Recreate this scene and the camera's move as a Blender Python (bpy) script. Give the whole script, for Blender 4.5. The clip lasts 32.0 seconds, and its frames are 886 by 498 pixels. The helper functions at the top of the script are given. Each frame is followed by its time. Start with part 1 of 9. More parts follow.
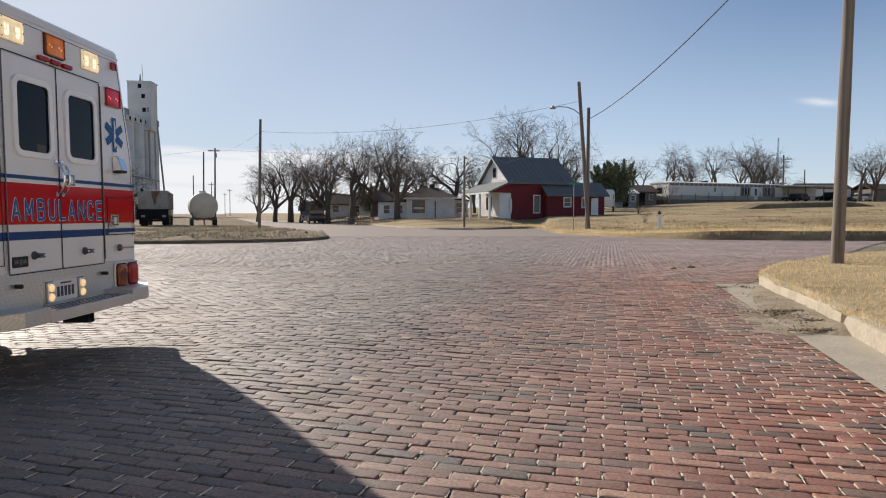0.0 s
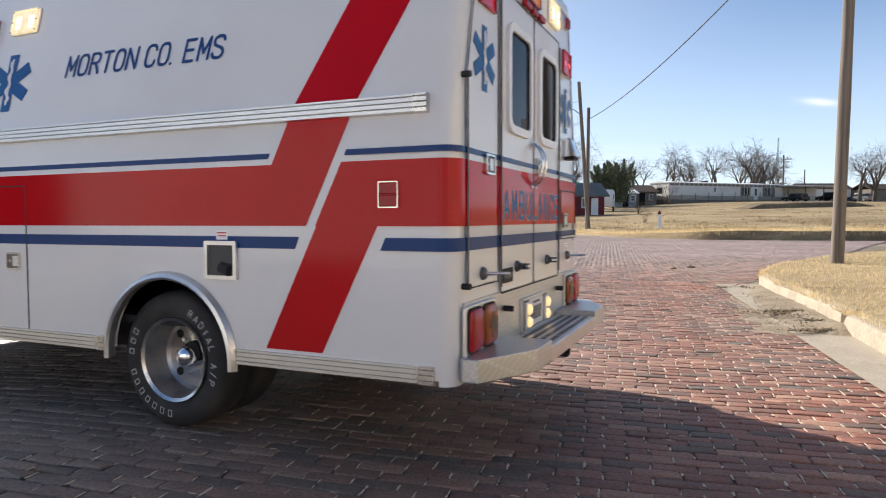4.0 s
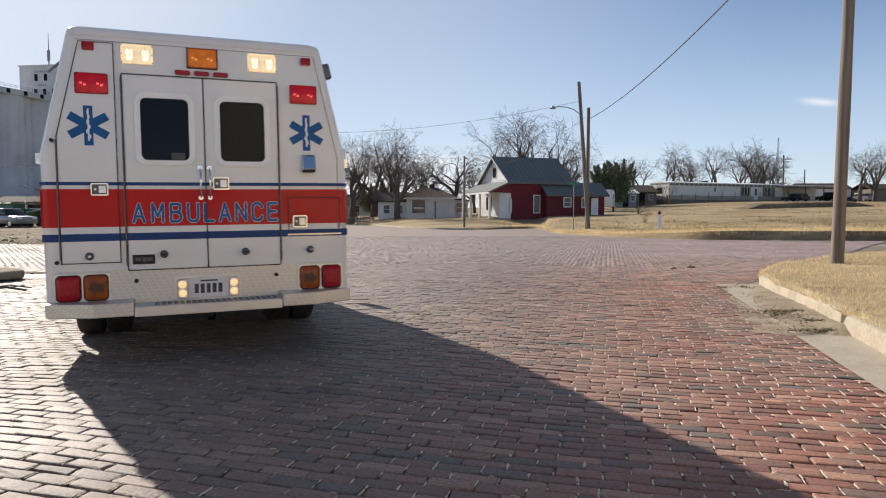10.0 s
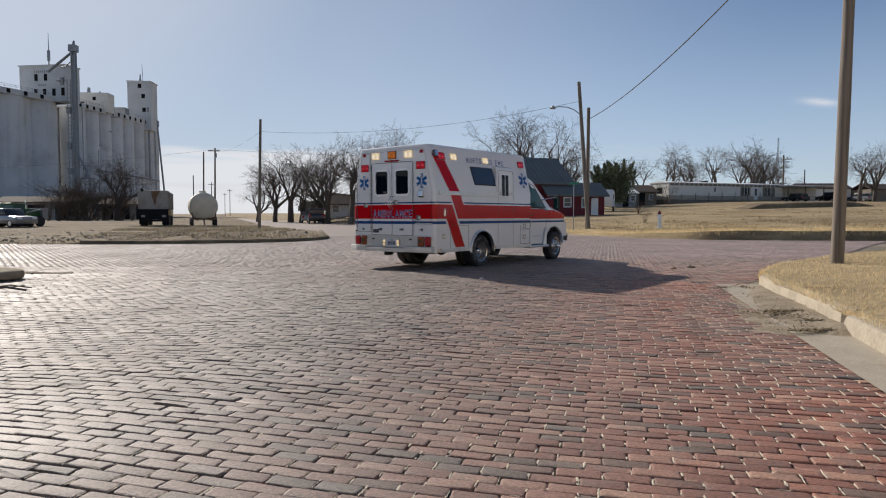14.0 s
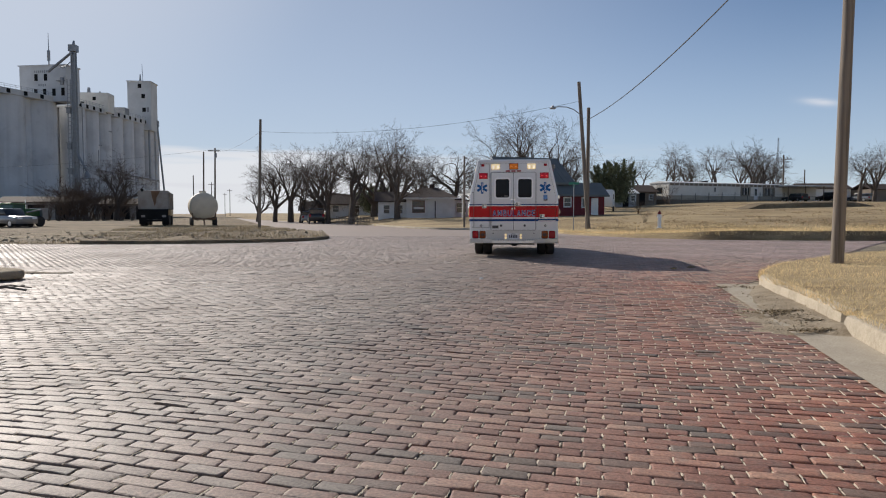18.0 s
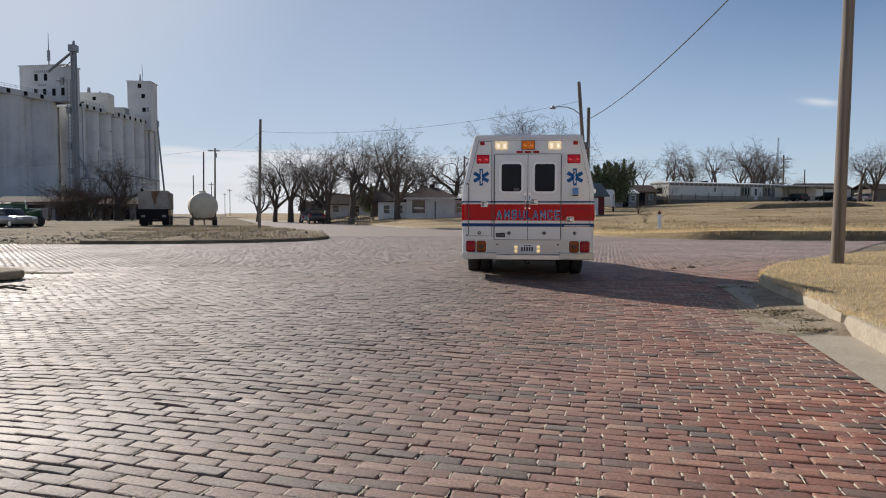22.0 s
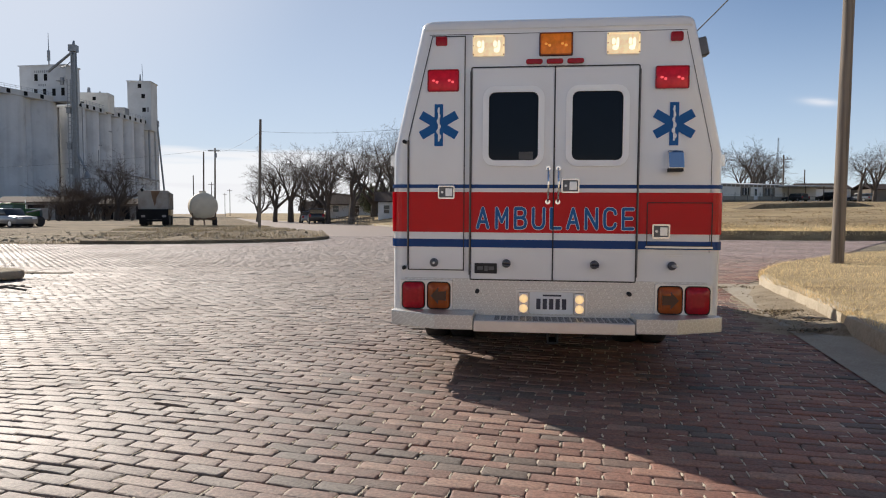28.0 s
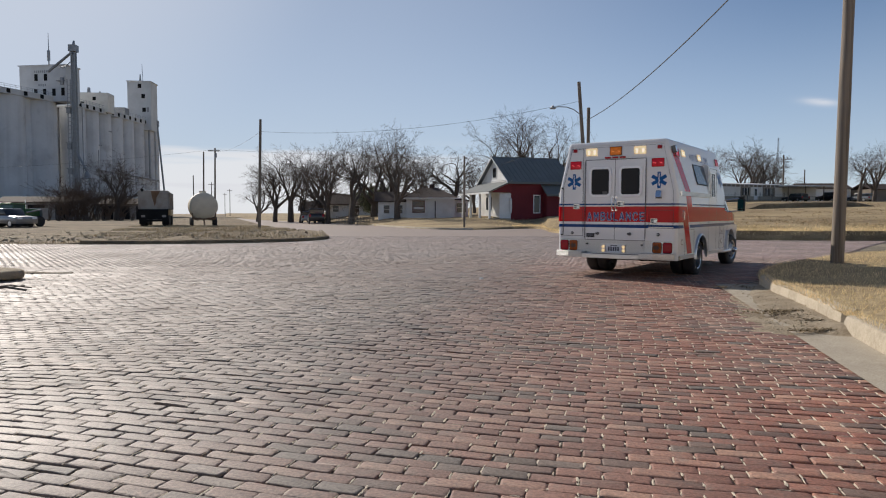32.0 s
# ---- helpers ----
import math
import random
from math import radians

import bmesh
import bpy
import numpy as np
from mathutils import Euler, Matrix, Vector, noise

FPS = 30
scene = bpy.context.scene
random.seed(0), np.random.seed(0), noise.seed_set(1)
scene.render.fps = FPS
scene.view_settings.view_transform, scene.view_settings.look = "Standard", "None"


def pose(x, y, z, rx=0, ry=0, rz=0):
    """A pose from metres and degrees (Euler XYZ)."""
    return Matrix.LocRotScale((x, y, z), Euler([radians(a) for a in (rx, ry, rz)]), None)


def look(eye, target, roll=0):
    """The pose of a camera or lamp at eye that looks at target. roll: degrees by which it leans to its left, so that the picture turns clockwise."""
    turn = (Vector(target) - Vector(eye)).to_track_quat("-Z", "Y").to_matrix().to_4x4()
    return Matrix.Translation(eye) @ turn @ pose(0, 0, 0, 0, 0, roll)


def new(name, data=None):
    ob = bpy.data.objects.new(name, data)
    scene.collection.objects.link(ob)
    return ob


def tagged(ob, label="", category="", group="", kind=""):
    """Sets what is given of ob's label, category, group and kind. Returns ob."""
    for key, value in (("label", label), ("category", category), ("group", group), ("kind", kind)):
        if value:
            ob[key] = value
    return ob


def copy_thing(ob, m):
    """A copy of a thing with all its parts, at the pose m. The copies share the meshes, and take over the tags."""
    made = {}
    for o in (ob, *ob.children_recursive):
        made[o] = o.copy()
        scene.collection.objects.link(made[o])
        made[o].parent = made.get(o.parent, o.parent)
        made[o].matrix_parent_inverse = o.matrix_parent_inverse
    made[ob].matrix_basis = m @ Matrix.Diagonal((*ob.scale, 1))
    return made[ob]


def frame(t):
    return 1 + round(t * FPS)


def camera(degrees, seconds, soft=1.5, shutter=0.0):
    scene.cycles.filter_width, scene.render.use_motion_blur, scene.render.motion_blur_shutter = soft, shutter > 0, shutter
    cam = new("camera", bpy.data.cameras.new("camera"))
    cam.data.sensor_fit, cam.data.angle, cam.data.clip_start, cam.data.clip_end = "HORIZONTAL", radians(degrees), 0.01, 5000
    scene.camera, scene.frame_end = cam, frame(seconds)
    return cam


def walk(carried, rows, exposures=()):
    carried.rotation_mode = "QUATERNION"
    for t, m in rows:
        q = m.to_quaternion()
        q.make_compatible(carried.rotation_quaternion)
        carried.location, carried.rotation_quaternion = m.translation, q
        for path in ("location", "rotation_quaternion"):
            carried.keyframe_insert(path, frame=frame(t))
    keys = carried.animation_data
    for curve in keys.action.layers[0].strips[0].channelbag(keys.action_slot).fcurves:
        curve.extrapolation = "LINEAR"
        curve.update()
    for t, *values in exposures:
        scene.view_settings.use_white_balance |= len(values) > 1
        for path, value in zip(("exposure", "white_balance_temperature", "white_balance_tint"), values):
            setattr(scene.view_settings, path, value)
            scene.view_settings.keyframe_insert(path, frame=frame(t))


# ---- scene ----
# ---------------------------------------------------------------- camera
cam = camera(67.4, 32.0, soft=1.05, shutter=0.4)
EYE = pose(0, 0, 1.148, 86.955, 0.0, 0)
walk(cam, [(0.0, EYE), (32.0, EYE)], exposures=[(0.0, 0.2, 6450, 13), (2.0, 0.38, 6550, 13), (3.5, 0.66, 6450, 13), (6.0, 0.89, 6120, 13), (7.2, 0.88, 6120, 13), (8.0, 0.76, 6350, 13), (9.0, 0.54, 6450, 13), (10.0, 0.38, 6500, 13), (11.0, 0.2, 6480, 13), (12.0, 0.05, 6400, 13), (14.0, -0.02, 6320, 13), (17.0, -0.01, 6300, 13), (22.0, 0.01, 6300, 13), (25.0, 0.14, 6400, 13), (28.0, 0.26, 6450, 13), (29.0, 0.2, 6420, 13), (30.0, 0.06, 6350, 13), (32.0, -0.01, 6330, 13)])

# ---------------------------------------------------------------- sky and sun
SUN_AZ, SUN_EL = radians(38.8), radians(29.7)      # azimuth turned left of straight ahead


def build_sky():
    world = bpy.data.worlds.new("sky")
    scene.world = world
    world.use_nodes = True
    nt = world.node_tree
    nt.nodes.clear()
    out = nt.nodes.new("ShaderNodeOutputWorld")
    bg = nt.nodes.new("ShaderNodeBackground")
    bg.inputs["Strength"].default_value = 0.083
    sky = nt.nodes.new("ShaderNodeTexSky")
    sky.sky_type = "NISHITA"
    sky.sun_disc = False
    sky.sun_elevation = SUN_EL
    sky.sun_rotation = -SUN_AZ
    sky.altitude = 1100
    sky.air_density, sky.dust_density, sky.ozone_density = 1.0, 0.12, 2.4
    # pale haze over the horizon, a low bank of thin cloud on the sunward side and one small wisp
    def calc(op, x, y=None, z=None, clamp=False):
        k = nt.nodes.new("ShaderNodeMath")
        k.operation, k.use_clamp = op, clamp
        for i, v in enumerate((x, y, z)):
            if isinstance(v, (int, float)):
                k.inputs[i].default_value = v
            elif v is not None:
                nt.links.new(v, k.inputs[i])
        return k.outputs[0]

    def ramp(v, lo, hi, top=1.0):
        r = nt.nodes.new("ShaderNodeMapRange")
        r.interpolation_type = "SMOOTHSTEP"
        r.inputs[1].default_value, r.inputs[2].default_value, r.inputs[4].default_value = lo, hi, top
        nt.links.new(v, r.inputs[0])
        return r.outputs[0]

    def over(below, fac, colour):
        mx = nt.nodes.new("ShaderNodeMixRGB")
        mx.inputs[2].default_value = (*colour, 1)
        nt.links.new(fac, mx.inputs[0])
        nt.links.new(below, mx.inputs[1])
        return mx.outputs[0]

    tc = nt.nodes.new("ShaderNodeTexCoord")
    sep = nt.nodes.new("ShaderNodeSeparateXYZ")
    nt.links.new(tc.outputs["Generated"], sep.inputs[0])
    X, Y, Z = sep.outputs
    mp = nt.nodes.new("ShaderNodeMapping")
    mp.inputs["Scale"].default_value = (2.4, 2.4, 34.0)
    nt.links.new(tc.outputs["Generated"], mp.inputs[0])
    nz = nt.nodes.new("ShaderNodeTexNoise")
    nz.inputs["Scale"].default_value = 1.6
    nz.inputs["Detail"].default_value = 6.0
    nt.links.new(mp.outputs[0], nz.inputs["Vector"])
    col = over(sky.outputs[0], ramp(Z, 0.34, 0.0, 0.56), (6.6, 7.8, 9.3))
    toward = nt.nodes.new("ShaderNodeVectorMath")
    toward.operation = "DOT_PRODUCT"
    nt.links.new(tc.outputs["Generated"], toward.inputs[0])
    toward.inputs[1].default_value = (-math.sin(SUN_AZ) * math.cos(SUN_EL), math.cos(SUN_AZ) * math.cos(SUN_EL), math.sin(SUN_EL))
    col = over(col, ramp(toward.outputs["Value"], 0.4, 0.98, 0.58), (5.9, 6.5, 7.1))
    col = over(col, ramp(toward.outputs["Value"], 0.86, 0.995, 0.55), (8.6, 8.9, 9.2))
    edge = calc("MULTIPLY_ADD", nz.outputs["Fac"], -0.06, Z)
    bank = calc("MULTIPLY", ramp(edge, 0.066, 0.044, 0.85), ramp(X, 0.16, -0.12))
    col = over(col, bank, (9.6, 9.7, 9.6))
    strip = calc("MULTIPLY", ramp(nz.outputs["Fac"], 0.5, 0.7, 0.5), ramp(Z, 0.12, 0.05))
    col = over(col, strip, (8.2, 8.3, 8.5))
    u = calc("DIVIDE", calc("SUBTRACT", calc("DIVIDE", X, Y), 0.563), 0.026)
    v = calc("DIVIDE", calc("ADD", calc("SUBTRACT", calc("DIVIDE", Z, Y), 0.1665), calc("MULTIPLY", u, 0.002)), 0.0055)
    wisp = calc("EXPONENT", calc("MULTIPLY", calc("ADD", calc("MULTIPLY", u, u), calc("MULTIPLY", v, v)), -1.0))
    wisp = calc("MULTIPLY", calc("MULTIPLY", wisp, ramp(nz.outputs["Fac"], 0.25, 0.6, 0.75)), ramp(Y, 0.0, 0.1))
    col = over(col, wisp, (9.6, 9.6, 9.6))
    nt.links.new(col, bg.inputs["Color"])
    nt.links.new(bg.outputs[0], out.inputs["Surface"])


build_sky()
sun = new("sun", bpy.data.lights.new("sun", "SUN"))
sun.data.energy = 5.0
sun.data.angle = radians(0.6)
sun.data.color = (1.0, 0.915, 0.785)
sun.matrix_world = look((0, 0, 60), (math.sin(SUN_AZ) * math.cos(SUN_EL), -math.cos(SUN_AZ) * math.cos(SUN_EL), 60 - math.sin(SUN_EL)))

# ---------------------------------------------------------------- materials
def material(name, base, rough=0.6, metal=0.0, var=0.12, scale=6.0, fine=0.0, bump=0.0, bump_scale=40.0, emit=None, power=0.0, coat=0.0, island=0.0, dirt=None, dirt_amount=0.0, dirt_scale=2.0, random_object=0.0, spec=0.5):
    """A procedural surface: base colour with variation at two scales, optional dirt, bump, glow."""
    m = bpy.data.materials.new(name)
    m.use_nodes = True
    nt = m.node_tree
    b = nt.nodes["Principled BSDF"]
    b.inputs["Roughness"].default_value = rough
    b.inputs["Metallic"].default_value = metal
    b.inputs["Coat Weight"].default_value = coat
    b.inputs["Coat Roughness"].default_value = 0.06
    b.inputs["Specular IOR Level"].default_value = spec
    tc = nt.nodes.new("ShaderNodeTexCoord")
    n1 = nt.nodes.new("ShaderNodeTexNoise")
    n1.inputs["Scale"].default_value = scale
    n1.inputs["Detail"].default_value = 4.0
    nt.links.new(tc.outputs["Object"], n1.inputs["Vector"])
    n2 = nt.nodes.new("ShaderNodeTexNoise")
    n2.inputs["Scale"].default_value = scale * 11
    n2.inputs["Detail"].default_value = 3.0
    nt.links.new(tc.outputs["Object"], n2.inputs["Vector"])
    add = nt.nodes.new("ShaderNodeMath")
    add.operation = "MULTIPLY_ADD"
    add.inputs[1].default_value = fine
    nt.links.new(n2.outputs["Fac"], add.inputs[0])
    nt.links.new(n1.outputs["Fac"], add.inputs[2])
    rng = nt.nodes.new("ShaderNodeMapRange")
    rng.inputs[1].default_value, rng.inputs[2].default_value = 0.25 + 0.25 * fine, 0.75 + 0.75 * fine
    rng.inputs[3].default_value, rng.inputs[4].default_value = 1 - var, 1 + var
    nt.links.new(add.outputs[0], rng.inputs[0])
    value = rng.outputs[0]
    if island or random_object:
        src = nt.nodes.new("ShaderNodeNewGeometry").outputs["Random Per Island"] if island else nt.nodes.new("ShaderNodeObjectInfo").outputs["Random"]
        amount = island or random_object
        r2 = nt.nodes.new("ShaderNodeMapRange")
        r2.inputs[3].default_value, r2.inputs[4].default_value = 1 - amount, 1 + amount
        nt.links.new(src, r2.inputs[0])
        mu = nt.nodes.new("ShaderNodeMath")
        mu.operation = "MULTIPLY"
        nt.links.new(value, mu.inputs[0])
        nt.links.new(r2.outputs[0], mu.inputs[1])
        value = mu.outputs[0]
    col = nt.nodes.new("ShaderNodeVectorMath")
    col.operation = "SCALE"
    col.inputs[0].default_value = base
    nt.links.new(value, col.inputs["Scale"])
    colour = col.outputs[0]
    if dirt:
        n3 = nt.nodes.new("ShaderNodeTexNoise")
        n3.inputs["Scale"].default_value = dirt_scale
        n3.inputs["Detail"].default_value = 6.0
        nt.links.new(tc.outputs["Object"], n3.inputs["Vector"])
        r3 = nt.nodes.new("ShaderNodeMapRange")
        r3.inputs[1].default_value, r3.inputs[2].default_value = 0.45, 0.7
        r3.inputs[4].default_value = dirt_amount
        nt.links.new(n3.outputs["Fac"], r3.inputs[0])
        mx = nt.nodes.new("ShaderNodeMixRGB")
        mx.inputs[2].default_value = (*dirt, 1)
        nt.links.new(r3.outputs[0], mx.inputs[0])
        nt.links.new(colour, mx.inputs[1])
        colour = mx.outputs[0]
    nt.links.new(colour, b.inputs["Base Color"])
    if bump:
        n4 = nt.nodes.new("ShaderNodeTexNoise")
        n4.inputs["Scale"].default_value = bump_scale
        n4.inputs["Detail"].default_value = 5.0
        nt.links.new(tc.outputs["Object"], n4.inputs["Vector"])
        bp = nt.nodes.new("ShaderNodeBump")
        bp.inputs["Strength"].default_value = 0.6
        bp.inputs["Distance"].default_value = bump
        nt.links.new(n4.outputs["Fac"], bp.inputs["Height"])
        nt.links.new(bp.outputs[0], b.inputs["Normal"])
    if emit:
        b.inputs["Emission Color"].default_value = (*emit, 1)
        b.inputs["Emission Strength"].default_value = power
    return m


def ground_material(name, tones, rough=0.9, scale=0.35, bump=0.03, streak=(1, 1)):
    """Earth or turf in three tones, patchy at three scales."""
    m = bpy.data.materials.new(name)
    m.use_nodes = True
    nt = m.node_tree
    b = nt.nodes["Principled BSDF"]
    b.inputs["Roughness"].default_value = rough
    b.inputs["Specular IOR Level"].default_value = 0.15
    geo = nt.nodes.new("ShaderNodeNewGeometry")
    mp = nt.nodes.new("ShaderNodeMapping")
    mp.inputs["Scale"].default_value = (*streak, 1)
    nt.links.new(geo.outputs["Position"], mp.inputs[0])
    prev = None
    for k, (s, det) in enumerate(((scale, 6), (scale * 9, 5), (scale * 70, 3))):
        n = nt.nodes.new("ShaderNodeTexNoise")
        n.inputs["Scale"].default_value = s
        n.inputs["Detail"].default_value = det
        nt.links.new(mp.outputs[0] if k < 2 else geo.outputs["Position"], n.inputs["Vector"])
        r = nt.nodes.new("ShaderNodeMapRange")
        r.inputs[1].default_value, r.inputs[2].default_value = ((0.43, 0.6) if k == 0 else (0.36, 0.66))
        nt.links.new(n.outputs["Fac"], r.inputs[0])
        mx = nt.nodes.new("ShaderNodeMixRGB")
        mx.inputs[2].default_value = (*tones[k + 1], 1)
        if prev:
            nt.links.new(prev, mx.inputs[1])
            f = nt.nodes.new("ShaderNodeMath")
            f.operation = "MULTIPLY"
            f.inputs[1].default_value = 0.6
            nt.links.new(r.outputs[0], f.inputs[0])
            nt.links.new(f.outputs[0], mx.inputs[0])
        else:
            mx.inputs[1].default_value = (*tones[0], 1)
            nt.links.new(r.outputs[0], mx.inputs[0])
        prev = mx.outputs[0]
        last = n
    nt.links.new(prev, b.inputs["Base Color"])
    bp = nt.nodes.new("ShaderNodeBump")
    bp.inputs["Strength"].default_value = 0.8
    bp.inputs["Distance"].default_value = bump
    nt.links.new(last.outputs["Fac"], bp.inputs["Height"])
    nt.links.new(bp.outputs[0], b.inputs["Normal"])
    return m


BRICK_TURN = -13.9


def brick_material(name, island):
    """Worn vitrified paving brick; single bricks vary between purple-red, tan and near black."""
    m = bpy.data.materials.new(name)
    m.use_nodes = True
    nt = m.node_tree
    b = nt.nodes["Principled BSDF"]
    geo = nt.nodes.new("ShaderNodeNewGeometry")
    rnd = geo.outputs["Random Per Island"] if island else nt.nodes.new("ShaderNodeObjectInfo").outputs["Random"]
    ramp = nt.nodes.new("ShaderNodeValToRGB")
    e = ramp.color_ramp.elements
    e[0].position, e[0].color = 0.0, (0.17, 0.135, 0.108, 1)
    e[1].position, e[1].color = 1.0, (0.41, 0.22, 0.14, 1)
    for p, c in ((0.05, (0.19, 0.125, 0.09, 1)), (0.25, (0.272, 0.1, 0.06, 1)), (0.75, (0.33, 0.126, 0.074, 1))):
        x = e.new(p)
        x.color = c
    nt.links.new(rnd, ramp.inputs[0])
    n = nt.nodes.new("ShaderNodeTexNoise")
    n.inputs["Scale"].default_value = 0.45
    n.inputs["Detail"].default_value = 5
    nt.links.new(geo.outputs["Position"], n.inputs["Vector"])
    r = nt.nodes.new("ShaderNodeMapRange")
    r.inputs[1].default_value, r.inputs[2].default_value, r.inputs[4].default_value = 0.42, 0.7, 0.6
    nt.links.new(n.outputs["Fac"], r.inputs[0])
    mx = nt.nodes.new("ShaderNodeMixRGB")
    mx.inputs[2].default_value = (0.2, 0.176, 0.15, 1)
    # the wheel-worn lane is greyer than the sheltered side by the kerb
    sp = nt.nodes.new("ShaderNodeSeparateXYZ")
    nt.links.new(geo.outputs["Position"], sp.inputs[0])
    lane = nt.nodes.new("ShaderNodeMath")
    lane.operation = "MULTIPLY_ADD"
    lane.inputs[1].default_value = -0.24
    nt.links.new(sp.outputs["Y"], lane.inputs[0])
    nt.links.new(sp.outputs["X"], lane.inputs[2])
    lr = nt.nodes.new("ShaderNodeMapRange")
    lr.inputs[1].default_value, lr.inputs[2].default_value, lr.inputs[4].default_value = 1.6, -2.4, 0.88
    nt.links.new(lane.outputs[0], lr.inputs[0])
    # past the lane's mouth the traffic spreads out
    fade = nt.nodes.new("ShaderNodeMapRange")
    fade.inputs[1].default_value, fade.inputs[2].default_value, fade.inputs[3].default_value, fade.inputs[4].default_value = 9.0, 26.0, 1.0, 0.6
    nt.links.new(sp.outputs["Y"], fade.inputs[0])
    worn = nt.nodes.new("ShaderNodeMath")
    worn.operation = "MULTIPLY"
    nt.links.new(lr.outputs[0], worn.inputs[0])
    nt.links.new(fade.outputs[0], worn.inputs[1])
    big = nt.nodes.new("ShaderNodeMath")
    big.operation = "MAXIMUM"
    nt.links.new(r.outputs[0], big.inputs[0])
    nt.links.new(worn.outputs[0], big.inputs[1])
    nt.links.new(big.outputs[0], mx.inputs[0])
    # bricks turn paler over the junction beyond the wheel-worn lane, from y = 11 on
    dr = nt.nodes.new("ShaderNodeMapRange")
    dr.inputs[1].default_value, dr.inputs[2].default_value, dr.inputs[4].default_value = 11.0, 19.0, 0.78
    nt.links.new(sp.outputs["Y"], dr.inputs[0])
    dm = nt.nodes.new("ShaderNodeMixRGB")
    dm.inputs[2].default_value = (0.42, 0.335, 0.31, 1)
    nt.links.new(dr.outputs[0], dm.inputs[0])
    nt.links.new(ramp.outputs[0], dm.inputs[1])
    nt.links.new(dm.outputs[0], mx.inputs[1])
    g = nt.nodes.new("ShaderNodeTexNoise")
    g.inputs["Scale"].default_value = 62
    g.inputs["Detail"].default_value = 6
    g.inputs["Roughness"].default_value = 0.6
    nt.links.new(geo.outputs["Position"], g.inputs["Vector"])
    gr = nt.nodes.new("ShaderNodeMapRange")
    gr.inputs[1].default_value, gr.inputs[2].default_value, gr.inputs[3].default_value, gr.inputs[4].default_value = 0.34, 0.66, 0.68, 1.22
    nt.links.new(g.outputs["Fac"], gr.inputs[0])
    # smudges of dust and dark film on single bricks
    sm = nt.nodes.new("ShaderNodeTexNoise")
    sm.inputs["Scale"].default_value = 11
    sm.inputs["Detail"].default_value = 4
    nt.links.new(geo.outputs["Position"], sm.inputs["Vector"])
    sr = nt.nodes.new("ShaderNodeMapRange")
    sr.inputs[1].default_value, sr.inputs[2].default_value, sr.inputs[4].default_value = 0.48, 0.72, 0.5
    nt.links.new(sm.outputs["Fac"], sr.inputs[0])
    mx2 = nt.nodes.new("ShaderNodeMixRGB")
    mx2.inputs[2].default_value = (0.19, 0.155, 0.125, 1)
    nt.links.new(sr.outputs[0], mx2.inputs[0])
    nt.links.new(mx.outputs[0], mx2.inputs[1])
    sc = nt.nodes.new("ShaderNodeVectorMath")
    sc.operation = "SCALE"
    nt.links.new(mx2.outputs[0], sc.inputs[0])
    # single bricks are burnt lighter or darker
    shade = nt.nodes.new("ShaderNodeMapRange")
    shade.inputs[3].default_value, shade.inputs[4].default_value = 0.78, 1.08
    nt.links.new(rnd, shade.inputs[0])
    both = nt.nodes.new("ShaderNodeMath")
    both.operation = "MULTIPLY"
    nt.links.new(gr.outputs[0], both.inputs[0])
    nt.links.new(shade.outputs[0], both.inputs[1])
    nt.links.new(both.outputs[0], sc.inputs["Scale"])
    nt.links.new(sc.outputs[0], b.inputs["Base Color"])
    rr = nt.nodes.new("ShaderNodeMapRange")
    rr.inputs[1].default_value, rr.inputs[2].default_value, rr.inputs[3].default_value, rr.inputs[4].default_value = 0.3, 0.7, 0.64, 0.82
    nt.links.new(n.outputs["Fac"], rr.inputs[0])
    # tyres have polished the lane
    wear = nt.nodes.new("ShaderNodeMath")
    wear.operation = "MULTIPLY_ADD"
    wear.inputs[1].default_value = -0.07
    nt.links.new(lr.outputs[0], wear.inputs[0])
    nt.links.new(rr.outputs[0], wear.inputs[2])
    nt.links.new(wear.outputs[0], b.inputs["Roughness"])
    b.inputs["Specular IOR Level"].default_value = 0.68
    bp = nt.nodes.new("ShaderNodeBump")
    bp.inputs["Strength"].default_value = 0.6
    bp.inputs["Distance"].default_value = 0.009
    nt.links.new(g.outputs["Fac"], bp.inputs["Height"])
    nt.links.new(bp.outputs[0], b.inputs["Normal"])
    return m


